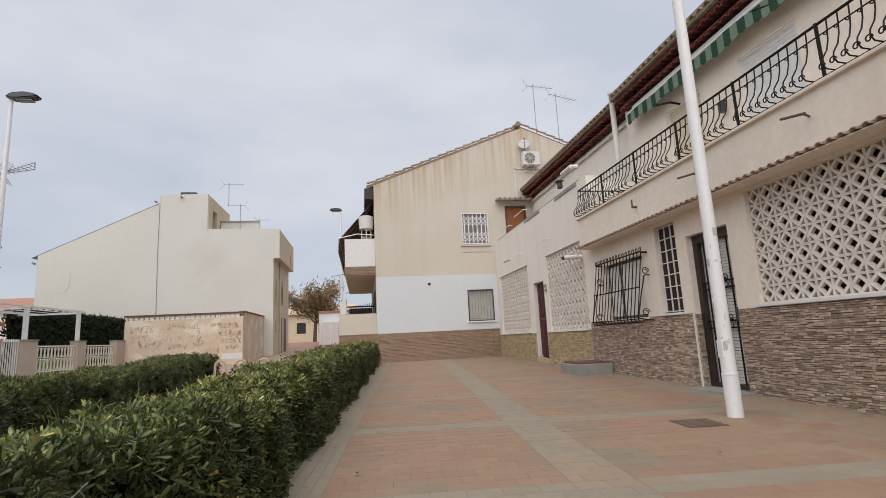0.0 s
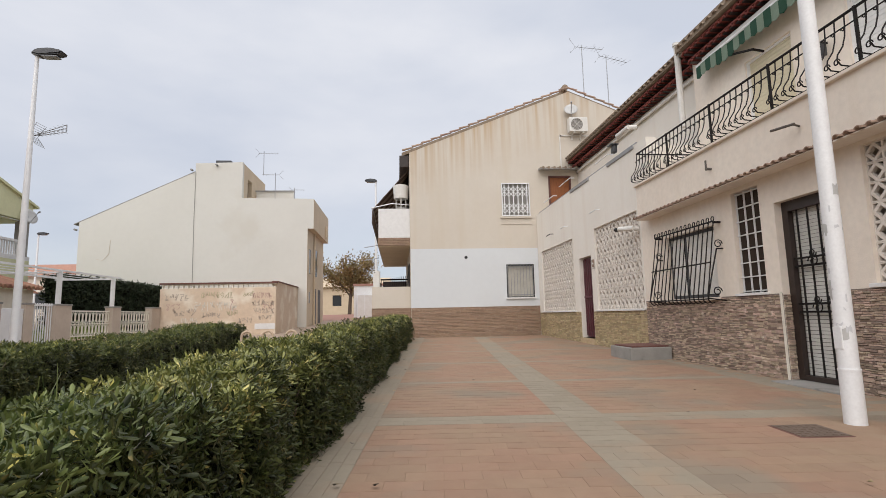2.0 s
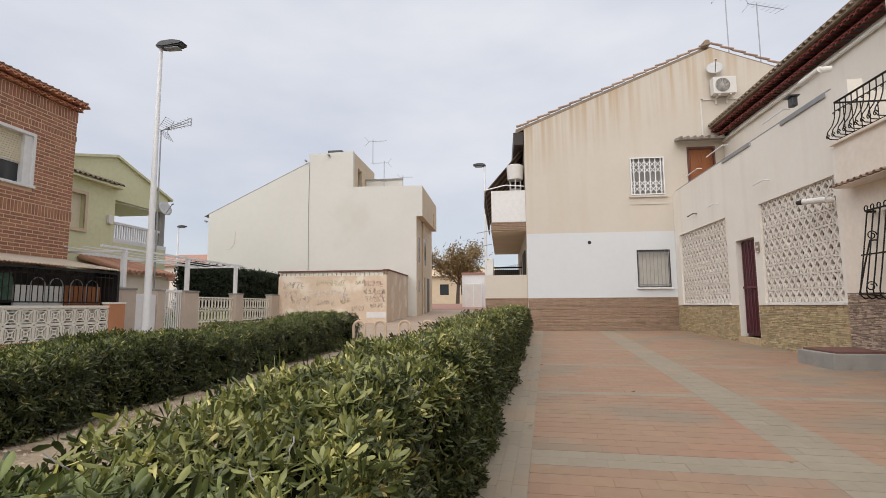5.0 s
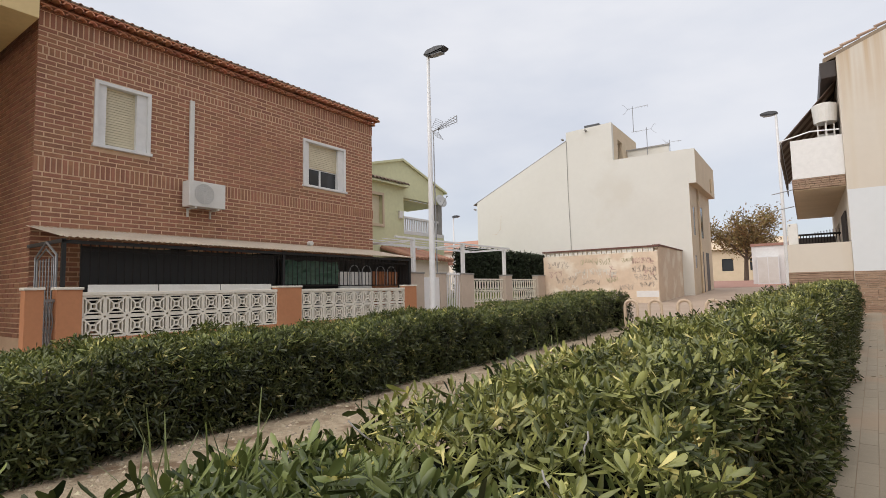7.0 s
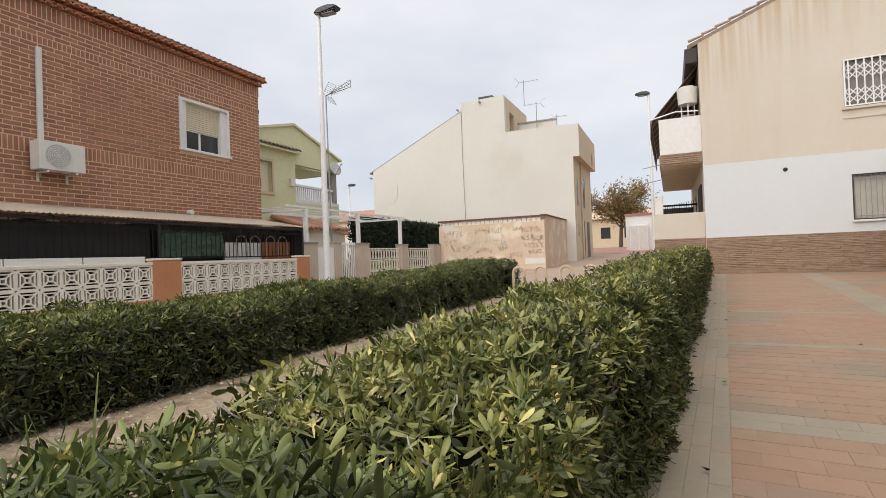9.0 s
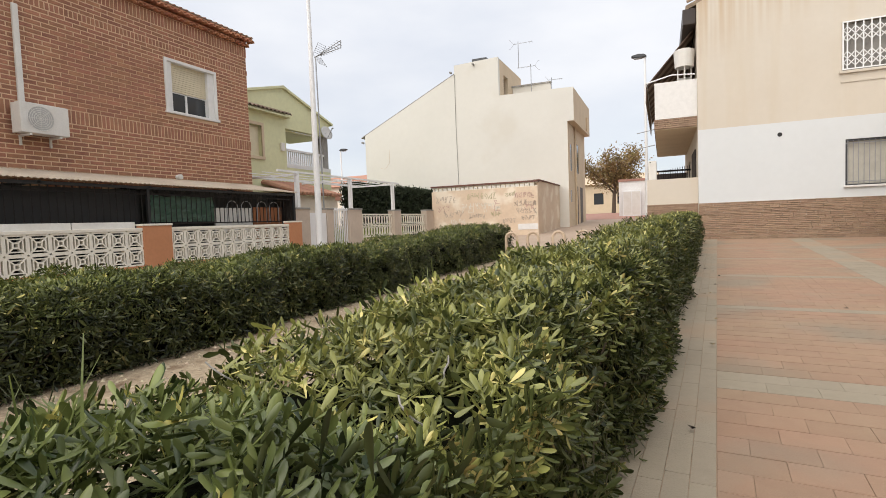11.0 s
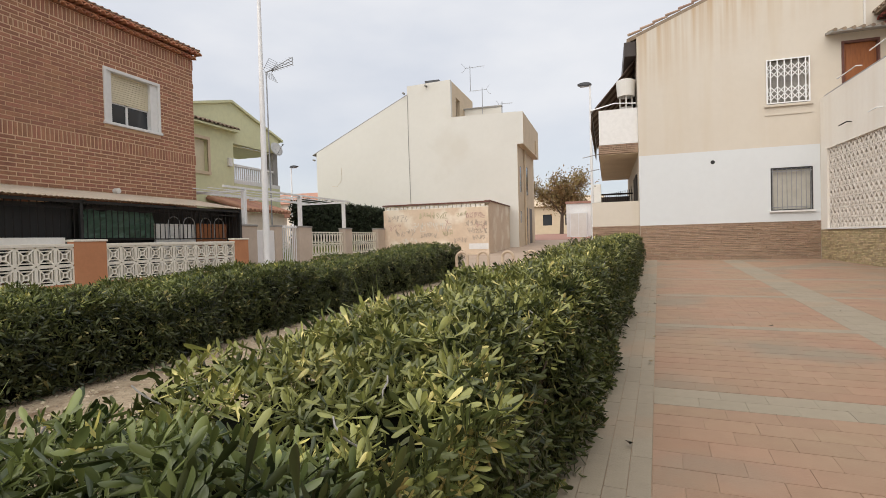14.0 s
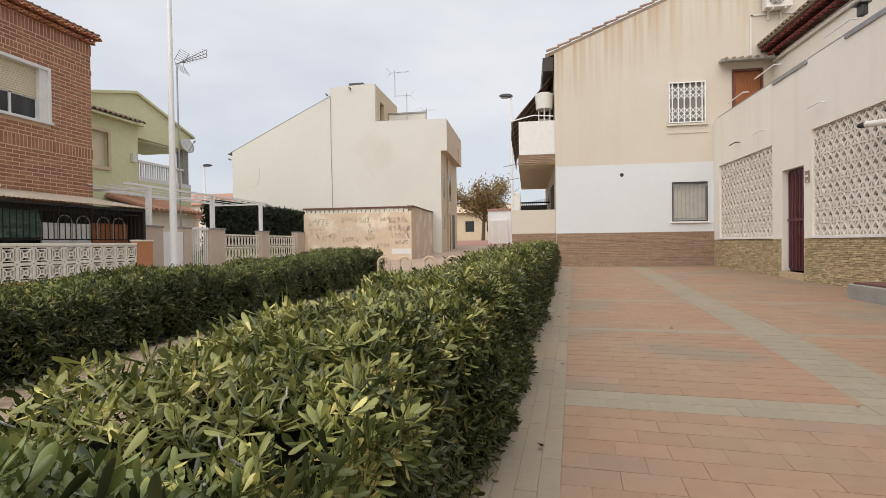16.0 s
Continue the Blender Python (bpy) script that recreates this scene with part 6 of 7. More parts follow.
def front_door_a():
    t = thing("door_balcony_house", (XW, 6.7, 0.12), "dark iron scrollwork security door before a white slatted blind", "door", kind="structure")
    y0, y1, z0, z1 = 6.27, 7.19, 0.14, 2.4
    part("frame", boxes((XW + 0.10, y0, z0, XW + 0.17, y0 + 0.10, z1), (XW + 0.10, y1 - 0.10, z0, XW + 0.17, y1, z1), (XW + 0.10, y0 + 0.10, z1 - 0.13, XW + 0.17, y1 - 0.10, z1), (XW + 0.10, y0 + 0.10, z0, XW + 0.17, y1 - 0.10, z0 + 0.06)), M["dark_wood"], t)
    for k in range(46):
        za = z0 + 0.06 + k * 0.0457
        part("blind_slat", boxes((XW + 0.185, y0 + 0.03, za + 0.003, XW + 0.20, y1 - 0.03, za + 0.042)), M["plastic"], t)
    part("blind_back", boxes((XW + 0.205, y0 + 0.01, z0, XW + 0.215, y1 - 0.01, z1)), M["blind"], t)
    x = XW + 0.13
    for k in range(4):
        y = y0 + 0.21 + k * (y1 - y0 - 0.42) / 3
        bm = bmesh.new()
        tube(bm, (x, y, z0 + 0.06), (x, y, z1 - 0.13), 0.012, n=6)
        part("bar", bm, M["iron"], t)
    for z in (0.98, 1.08, 1.55, 1.65):
        part("cross_bar", boxes((x - 0.01, y0 + 0.10, z - 0.012, x + 0.01, y1 - 0.10, z + 0.012)), M["iron"], t)
    for cz in (1.03, 1.60):
        for sg in (-1, 1):
            bm = bmesh.new()
            scroll(bm, 6.685 + 0.10 * sg, cz, 0.085, x - 0.012, 1.3, 0 if sg > 0 else math.pi, sg)
            scroll(bm, 6.685 + 0.10 * sg, cz + 0.1, 0.06, x - 0.012, 1.3, math.pi if sg > 0 else 0, sg)
            part("scrollwork", bm, M["iron"], t)
    part("lock_plate", boxes((x - 0.03, y0 + 0.11, 1.06, x + 0.01, y0 + 0.18, 1.26), bevel=0.006), M["dark_metal"], t)
    part("threshold", boxes((XW - 0.28, 6.15, 0.02, XW + 0.22, 7.2, 0.135), bevel=0.012), M["concrete"], t, "grey concrete door step")
    part("reveal_strip", boxes((XW - 0.037, 7.192, 0.13, XW - 0.007, 7.204, 1.24)), M["fence_block"], t)


front_door_a()


def glass_block_window():
    t = thing("window_balcony_house", (XW, 7.75, 1.25), "tall narrow window with white bars and brown panes", "window", kind="structure")
    y0, y1, z0, z1 = 7.46, 8.03, 1.25, 2.72
    cols, rows = 3, 7
    for r in range(rows):
        for c in range(cols):
            ya, za = y0 + 0.03 + c * (y1 - y0 - 0.06) / cols, z0 + 0.03 + r * (z1 - z0 - 0.06) / rows
            part("pane", boxes((XW + 0.07, ya + 0.008, za + 0.008, XW + 0.085, ya + (y1 - y0 - 0.06) / cols - 0.008, za + (z1 - z0 - 0.06) / rows - 0.008)), M["brown_pane"], t)
    rowsb = [(XW + 0.05, y0 + 0.03 + c * (y1 - y0 - 0.06) / cols - 0.007, z0, XW + 0.095, y0 + 0.03 + c * (y1 - y0 - 0.06) / cols + 0.007, z1) for c in range(cols + 1)]
    for b in rowsb:
        part("upright", boxes(b), M["white_paint"], t)
    for r in range(rows + 1):
        za = z0 + 0.03 + r * (z1 - z0 - 0.06) / rows
        part("cross_bar", boxes((XW + 0.048, y0, za - 0.007, XW + 0.097, y1, za + 0.007)), M["white_paint"], t)
    part("sill", boxes((XW - 0.04, y0 - 0.04, z0 - 0.035, XW + 0.1, y1 + 0.04, z0), bevel=0.006), M["white_paint"], t)
    # dark sheet for the unlit room behind the panes
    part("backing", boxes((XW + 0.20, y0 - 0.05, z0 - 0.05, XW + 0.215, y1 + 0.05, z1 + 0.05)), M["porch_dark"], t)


glass_block_window()


def belly_grille():
    w = thing("window_balcony_house", (XW, 9.2, 1.22), "aluminium sliding window behind a bellied iron grille", "window", kind="structure")
    y0, y1, z0, z1 = 8.5, 9.95, 1.22, 2.34
    part("frame", boxes((XW + 0.08, y0, z0, XW + 0.13, y0 + 0.05, z1), (XW + 0.08, y1 - 0.05, z0, XW + 0.13, y1, z1), (XW + 0.08, y0 + 0.05, z0, XW + 0.13, y1 - 0.05, z0 + 0.05), (XW + 0.08, y0 + 0.05, z1 - 0.05, XW + 0.13, y1 - 0.05, z1), (XW + 0.085, 9.42, z0 + 0.05, XW + 0.125, 9.48, z1 - 0.05)), M["dark_metal"], w)
    part("pane", boxes((XW + 0.10, y0 + 0.05, z0 + 0.05, XW + 0.108, y1 - 0.05, z1 - 0.05)), M["glass"], w)
    for ya, yb in ((y0 + 0.06, 9.40), (9.50, y1 - 0.06)):
        part("blind", boxes((XW + 0.075, ya, z0 + 0.06, XW + 0.085, yb, z1 - 0.06)), M["plastic"], w, "pale lowered blind")
    part("sill", boxes((XW - 0.06, y0 - 0.05, z0 - 0.045, XW + 0.1, y1 + 0.05, z0), bevel=0.006), M["house_a"], w)
    t = thing("window_grille", (XW - 0.15, 9.2, 1.15), "black wrought-iron window grille with bellied bars and scrolls", "grille")
    a0, a1 = 8.33, 10.1
    prof = [(0.10, 2.40), (0.12, 2.3), (0.16, 2.05), (0.20, 1.8), (0.25, 1.5), (0.295, 1.25), (0.29, 1.17), (0.24, 1.125), (0.19, 1.14)]
    n = 15
    for k in range(n):
        y = a0 + (a1 - a0) * k / (n - 1)
        bm = bmesh.new()
        wire(bm, [(XW - d, y, z) for d, z in prof], 0.009, n=6)
        scroll(bm, y + 0.02, 2.415, 0.055, XW - 0.10, 0.85, -1.57, 1, 0.008)
        part("bar", bm, M["iron"], t)
    for d, z in ((0.115, 2.37), (0.215, 1.74), (0.295, 1.19)):
        part("cross_bar", boxes((XW - d - 0.016, a0 - 0.02, z - 0.010, XW - d + 0.006, a1 + 0.02, z + 0.010)), M["iron"], t)
    for y in (a0 - 0.01, a1 + 0.01):
        bm = bmesh.new()
        wire(bm, [(XW, y, 1.95), (XW - 0.10, y, 1.95), (XW - 0.20, y, 1.6), (XW - 0.3, y, 1.2), (XW, y, 1.16)], 0.011)
        for cx, cz, r in ((0.14, 1.30, 0.075), (0.07, 2.02, 0.07)):
            pts = []
            for q in range(13):
                f = q / 12
                an = f * 1.3 * math.tau
                pts.append((XW - cx + r * (1 - 0.6 * f) * math.cos(an), y, cz + r * (1 - 0.6 * f) * math.sin(an)))
            wire(bm, pts, 0.008, n=5)
        part("side_scroll", bm, M["iron"], t)
    for y in (a0, a1):
        part("fixing", boxes((XW - 0.12, y - 0.015, 2.34, XW, y + 0.015, 2.37)), M["iron"], t)


belly_grille()


def balcony_railing():
    t = thing("balcony_railing", (4.6, 4, 3.46), "black wrought-iron balcony railing with bellied scrolled bars", "railing")
    X = 4.78
    zb, zt = 3.50, 4.08
    y0, y1 = -2.0, 10.38
    for z, r in ((zb, 0.013), (zt, 0.016), (zt - 0.13, 0.008)):
        bm = bmesh.new()
        tube(bm, (X, y0, z), (X, y1, z), r)
        part("rail", bm, M["iron"], t)
    prof = [(0.0, zt), (0.0, zt - 0.13), (0.015, zt - 0.24), (0.06, zt - 0.36), (0.135, zt - 0.46), (0.15, zt - 0.52), (0.11, zt - 0.57), (0.0, zb)]
    n = int((y1 - y0) / 0.125)
    bars = 0
    for k in range(n + 1):
        y = y0 + (y1 - y0) * k / n
        post = k % 10 == 0
        bm = bmesh.new()
        if post:
            box(bm, X - 0.013, y - 0.013, 3.44, X + 0.013, y + 0.013, zt + 0.02)
            part("post", bm, M["iron"], t)
            continue
        wire(bm, [(X - d, y + 0.008 * math.sin((zt - z) * 9), z) for d, z in prof], 0.008, n=5)
        scroll(bm, y + 0.042, zb + 0.06, 0.042, X - 0.11, 1.1, math.pi, -1, 0.007)
        scroll(bm, y + 0.03, zt - 0.155, 0.022, X - 0.005, 1.0, 0, 1, 0.006)
        part("bar", bm, M["iron"], t)
    bm = bmesh.new()
    wire(bm, [(X, y1, zt), (6.4, y1, zt)], 0.014); wire(bm, [(X, y1, zb), (6.4, y1, zb)], 0.012)
    part("return_rail", bm, M["iron"], t)
    for k in range(12):
        bm = bmesh.new()
        tube(bm, (X + 0.12 * (k + 1), y1, zb), (X + 0.12 * (k + 1), y1, zt), 0.007, n=5)
        part("bar", bm, M["iron"], t)


balcony_railing()


def green_awning():
    t = thing("balcony_awning", (5.8, 6, 5.5), "green and pale striped canvas awning with scalloped edge over the balcony", "awning")
    ya, yb = 2.9, 10.35
    n = 46
    w = (yb - ya) / n
    for k in range(n):
        y0 = ya + k * w
        bm = bmesh.new()
        prism(bm, [(6.38, 6.02), (6.16, 5.90), (6.16, 5.885), (6.38, 6.005)], "y", y0, y0 + w)
        low = 5.63 + 0.03 * math.sin(k * 0.9)
        prism(bm, [(y0, 5.89), (y0 + w, 5.89), (y0 + w, low + 0.015), (y0 + w / 2, low - 0.02), (y0, low + 0.015)], "x", 6.15 + 0.012 * math.sin(k * 0.7), 6.158 + 0.012 * math.sin(k * 0.7))
        part("cloth_strip", bm, M["awning_green"] if k % 2 else M["awning_pale"], t)
    bm = bmesh.new()
    tube(bm, (6.17, ya, 5.90), (6.17, yb, 5.90), 0.03, n=10)
    part("front_bar", bm, M["white_metal"], t)
    for y in (9.1, 5.6):
        bm = bmesh.new()
        wire(bm, [(6.17, y + 0.9, 5.86), (6.20, y - 0.3, 5.45), (6.4, y - 0.3, 5.42)], 0.022)
        part("folding_arm", bm, M["iron"], t)
    part("cassette", boxes((6.28, ya, 6.0, 6.398, yb, 6.10), bevel=0.02), M["plastic"], t)


green_awning()
for y0, y1, mt, lab in ((6.0, 7.2, "white_paint", "white shuttered balcony door"), (8.2, 9.3, "shutter", "cream shuttered balcony door"), (3.0, 4.1, "shutter", "cream shuttered balcony door")):
    t = thing("balcony_door", (6.45, (y0 + y1) / 2, 3.43), lab, "door", kind="structure")
    for k in range(30):
        za = 3.45 + k * 0.0663
        part("shutter_slat", boxes((6.47, y0 + 0.05, za, 6.49, y1 - 0.05, za + 0.060)), M[mt], t)
    part("frame", boxes((6.44, y0, 3.43, 6.52, y0 + 0.05, 5.45), (6.44, y1 - 0.05, 3.43, 6.52, y1, 5.45), (6.44, y0 + 0.05, 5.41, 6.52, y1 - 0.05, 5.45)), M["white_paint"], t)
    # dark sheet gives the slat gaps their shade
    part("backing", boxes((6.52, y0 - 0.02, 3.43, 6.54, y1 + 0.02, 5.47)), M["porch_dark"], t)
t = thing("wall_lantern", (6.35, 7.55, 4.75), "small black wall lantern beside the balcony door", "lantern")
part("body", boxes((6.24, 7.5, 4.66, 6.34, 7.6, 4.86), bevel=0.015), M["dark_metal"], t)
part("arm", boxes((6.3, 7.54, 4.86, 6.4, 7.56, 4.89)), M["iron"], t)

for y0, y1, z, drop in ((4.42, 4.72, 3.16, 0.05), (6.27, 6.62, 3.12, 0.03), (8.02, 8.10, 3.10, 0.0)):
    bm = bmesh.new()
    if y1 - y0 > 0.2:
        tube(bm, (4.74, y0 + 0.05, z), (4.62, y0, z), 0.012, n=10); tube(bm, (4.62, y0 - 0.02, z), (4.58, y1 - 0.05, z + drop), 0.015, n=10)
    else:
        tube(bm, (4.74, y0, z), (4.65, y0, z), 0.018, n=10); tube(bm, (4.66, y0, z - 0.02), (4.66, y0, z + 0.13), 0.014, n=10)
    tagged(part("drain_spout", bm, M["blind"]), "rusty drain spout jutting from the balcony front", "spout", group="drain spouts")

# ---------------------------------------------------------------- terrace house: door, lamp arm, wall fittings
t = thing("door_terrace_house", (XW, 14.1, 0.36), "dark red panelled metal door in a white reveal", "door", kind="structure")
part("leaf", boxes((XW + 0.14, 13.67, 0.38, XW + 0.18, 14.51, 2.46)), M["dark_red"], t)
for z0, z1 in ((0.5, 1.15), (1.3, 1.6), (1.75, 2.35)):
    for y0, y1 in ((13.75, 14.05), (14.13, 14.43)):
        part("panel", boxes((XW + 0.122, y0, z0, XW + 0.139, y1, z1), bevel=0.006), M["dark_red"], t)
for k in range(6):
    bm = bmesh.new()
    tube(bm, (XW + 0.10, 13.74 + 0.14 * k, 0.42), (XW + 0.10, 13.74 + 0.14 * k, 2.42), 0.013, n=6)
    part("bar", bm, M["dark_red"], t)
part("cross_bar", boxes((XW + 0.09, 13.68, 1.40, XW + 0.115, 14.50, 1.45)), M["dark_red"], t)
part("handle", boxes((XW + 0.08, 13.74, 1.36, XW + 0.12, 13.76, 1.48)), M["grey_metal"], t)
part("threshold", boxes((XW - 0.04, 13.62, 0.18, XW + 0.2, 14.56, 0.36), bevel=0.01), M["gold_stone"], t)
part("name_plate", boxes((XW - 0.02, 13.44, 2.12, XW - 0.002, 13.58, 2.34), bevel=0.004), M["old_tile"], t, "small dark plate with plain bars")
part("plate_bar", boxes((XW - 0.026, 13.45, 2.22, XW - 0.021, 13.55, 2.26), (XW - 0.026, 13.45, 2.12, XW - 0.021, 13.53, 2.15)), M["plastic"], t)

t = thing("wall_lamp", (4.8, 11.0, 2.7), "white tube wall arm with a dark lamp head", "lamp")
bm = bmesh.new()
tube(bm, (XW, 10.98, 2.70), (4.88, 11.0, 2.71), 0.045, n=14); tube(bm, (4.90, 10.96, 2.71), (4.76, 11.34, 2.75), 0.050, n=14)
part("arm", bm, M["plastic"], t, smooth=False)
bm = bmesh.new()
tube(bm, (4.76, 11.34, 2.75), (4.73, 11.46, 2.755), 0.048, 0.036, n=12)
part("lamp_head", bm, M["black"], t)
bm = bmesh.new()
tube(bm, (XW, 10.75, 4.78), (4.85, 10.78, 4.78), 0.05, n=12); tube(bm, (4.85, 10.75, 4.78), (4.8, 11.2, 4.74), 0.055, n=12)
tagged(part("spout_pipe", bm, M["plastic"]), "short white pipe jutting over the parapet", "pipe")
t = thing("wall_camera", (4.95, 11.75, 4.65), "small dark lamp on the parapet", "lamp")
part("body", boxes((4.90, 11.68, 4.55, 5.0, 11.82, 4.72), bevel=0.02), M["dark_metal"], t)
part("hood", boxes((4.84, 11.64, 4.72, 5.02, 11.86, 4.74)), M["dark_metal"], t)
for y, z, ln, mt in ((16.7, 3.5, 0.35, "iron"), (15.3, 3.5, 0.3, "white_metal"), (12.9, 3.5, 0.35, "white_metal"), (16.2, 4.62, 0.9, "white_metal"), (14.6, 4.75, 0.9, "white_metal"), (12.0, 4.6, 0.7, "white_metal")):
    bm = bmesh.new()
    tube(bm, (XW + 0.02, y, z), (XW - 0.10, y, z), 0.012); tube(bm, (XW - 0.10, y - 0.02, z), (XW - 0.12, y + ln, z - 0.02), 0.014)
    tagged(part("clothes_line_arm", bm, M[mt]), "thin metal clothes-line arm on the white wall", "bracket", group="clothes-line arms")

# ---------------------------------------------------------------- gable: windows, door, air conditioner
t = thing("window_gable_upper", (4.3, YG, 4.42), "upper gable window behind a white ornamental lattice grille", "window", kind="structure")
part("pane", boxes((3.82, YG + 0.1, 4.44, 4.75, YG + 0.11, 5.60)), M["concrete"], t)
# dark sheet stands for the room's darkness behind the grille
part("backing", boxes((3.78, YG + 0.2, 4.4, 4.79, YG + 0.215, 5.64)), M["porch_dark"], t)
part("sill", boxes((3.72, YG - 0.06, 4.36, 4.85, YG + 0.1, 4.42), bevel=0.008), M["gable"], t)
part("apron", boxes((3.75, YG - 0.02, 4.14, 4.83, YG - 0.002, 4.18)), M["gable"], t)
part("grille_frame", boxes((3.78, YG - 0.05, 4.44, 3.81, YG - 0.02, 5.62), (4.76, YG - 0.05, 4.44, 4.79, YG - 0.02, 5.62), (3.81, YG - 0.05, 5.59, 4.76, YG - 0.02, 5.62), (3.81, YG - 0.05, 4.44, 4.76, YG - 0.02, 4.47)), M["white_metal"], t)
for k in range(6):
    x = 3.80 + 0.97 * (k + 0.5) / 6
    part("grille_bar", boxes((x - 0.013, YG - 0.048, 4.47, x + 0.013, YG - 0.024, 5.59)), M["white_metal"], t)
    for z in (4.62, 4.80, 5.22, 5.40):
        for sg in (-1, 1):
            bm = bmesh.new()
            wire(bm, [(x - 0.08, YG - 0.036, z), (x, YG - 0.036, z + 0.09 * sg), (x + 0.08, YG - 0.036, z)], 0.012, n=5)
            part("lattice_bar", bm, M["white_metal"], t)

t = thing("window_gable_lower", (4.35, YG, 1.58), "lower gable window with plain grey bars and closed blind", "window", kind="structure")
part("blind", boxes((3.88, YG + 0.09, 1.60, 4.82, YG + 0.10, 2.71)), M["curtain"], t)
part("frame", boxes((3.86, YG + 0.02, 1.58, 3.90, YG + 0.12, 2.73), (4.80, YG + 0.02, 1.58, 4.84, YG + 0.12, 2.73), (3.90, YG + 0.02, 2.68, 4.80, YG + 0.12, 2.73), (3.90, YG + 0.02, 1.58, 4.80, YG + 0.12, 1.61)), M["dark_metal"], t)
part("sill", boxes((3.82, YG - 0.07, 1.53, 4.88, YG + 0.08, 1.58), bevel=0.006), M["white_paint"], t)
for k in range(9):
    bm = bmesh.new()
    x = 3.91 + 0.11 * k
    tube(bm, (x, YG + 0.0, 1.6), (x, YG + 0.0, 2.70), 0.009, n=6)
    part("bar", bm, M["grey_metal"], t)
part("cross_bar", boxes((3.88, YG - 0.01, 2.62, 4.82, YG + 0.01, 2.64), (3.88, YG - 0.01, 1.66, 4.82, YG + 0.01, 1.68)), M["grey_metal"], t)
bm = bmesh.new()
tube(bm, (2.46, YG - 0.012, 2.99), (2.46, YG + 0.0, 2.99), 0.055, n=16)
tagged(part("wall_vent", bm, M["black"]), "small round black vent hole in the white wall", "vent")

t = thing("door_terrace", (5.9, YG, 3.9), "orange varnished wooden terrace door under a small tiled hood", "door", kind="structure")
part("leaf", boxes((5.56, YG + 0.08, 3.9, 6.28, YG + 0.12, 5.84)), M["wood"], t)
for z0, z1 in ((4.0, 4.7), (4.85, 5.7)):
    for x0, x1 in ((5.62, 5.88), (5.95, 6.21)):
        part("panel", boxes((x0, YG + 0.065, z0, x1, YG + 0.079, z1), bevel=0.006), M["wood"], t)
part("frame", boxes((5.50, YG - 0.01, 3.9, 5.56, YG + 0.1, 5.9), (6.28, YG - 0.01, 3.9, 6.33, YG + 0.1, 5.9), (5.56, YG - 0.01, 5.84, 6.28, YG + 0.1, 5.9)), M["rust"], t)
bm = bmesh.new()
prism(bm, [(YG - 0.42, 6.03), (YG, 6.10), (YG, 6.16), (YG - 0.42, 6.08)], "x", 5.15, 6.9)
h = part("hood", bm, M["concrete"], t)
bm = bmesh.new()
for k in range(9):
    tube(bm, (5.22 + 0.2 * k, YG - 0.44, 6.085), (5.22 + 0.2 * k, YG, 6.165), 0.045, 0.04, n=8)
part("hood_tiles", bm, M["old_tile"], h, kind="stuff")
air_conditioner("air_conditioner", YG, 6.28, 6.95, 7.45, 7.98, 0.34, -1, "y", "white outdoor air-conditioning unit on the cream gable")
part_b = bmesh.new()
box(part_b, 6.0, YG - 0.03, 7.36, 6.06, YG - 0.002, 7.42); box(part_b, 5.98, YG - 0.03, 6.2, 6.02, YG - 0.002, 7.40); box(part_b, 6.0, YG - 0.03, 7.37, 7.2, YG - 0.002, 7.41)
tagged(part("pipe_duct", part_b, M["plastic"]), "cream pipe duct on the gable below the unit", "duct")
# things on the street-side balcony
bm = bmesh.new()
tube(bm, (0.24, 19.0, 5.16), (0.24, 19.0, 5.62), 0.25, 0.28, n=24); tube(bm, (0.24, 19.0, 5.62), (0.24, 19.0, 5.66), 0.28, 0.20, n=24)
for a in range(4):
    tube(bm, (0.24 + 0.17 * math.cos(a * 1.57), 19.0 + 0.17 * math.sin(a * 1.57), 3.72), (0.24 + 0.17 * math.cos(a * 1.57), 19.0 + 0.17 * math.sin(a * 1.57), 5.17), 0.02, n=6)
tagged(part("water_heater", bm, M["plastic"]), "white cylindrical tank on the balcony", "tank")
air_conditioner("air_conditioner", 0.5, 19.4, 20.2, 4.3, 4.98, 0.4, -1, "x", "outdoor unit standing on the balcony")
air_conditioner("air_conditioner", -0.45, 19.0, 19.7, 2.04, 2.6, 0.3, -1, "x", "outdoor unit on the ground-floor terrace parapet")
for z in (2.75, 3.2):
    bm = bmesh.new()
    tube(bm, (-0.56, YG + 0.4, z + 0.3), (-1.05, YG + 0.4, z + 0.22), 0.014)
    tagged(part("clothes_line_arm", bm, M["grey_metal"]), "thin metal clothes-line arm under the balcony", "bracket", group="clothes-line arms")

# ---------------------------------------------------------------- small things on the paving
t = thing("meter_pit", (4.6, 10, 0.14), "low grey concrete pit box with rusty lid by the wall", "pit box")
part("box", boxes((4.20, 9.95, 0.1, XW - 0.04, 10.82, 0.38), bevel=0.015), M["concrete"], t)
part("lid", boxes((4.26, 10.0, 0.381, XW - 0.07, 10.77, 0.41), bevel=0.006), M["rust"], t, "rusty iron lid")
t = thing("manhole_cover", (3.24, 4.83, 0.07), "square brown iron manhole cover in the paving", "manhole cover", kind="structure")
g = ground(4.83)
m = Matrix.Translation((3.24, 4.83, g + 0.0165)) @ Matrix.Rotation(radians(-5), 4, "Z") @ Matrix.Rotation(0.0144, 4, "X")
bm = boxes((-0.20, -0.20, 0.0, 0.20, 0.20, 0.006), bevel=0.002)
bmesh.ops.transform(bm, matrix=m, verts=bm.verts); part("frame", bm, M["rust"], t)
bm = boxes((-0.185, -0.185, 0.0065, 0.185, 0.185, 0.011), bevel=0.002)
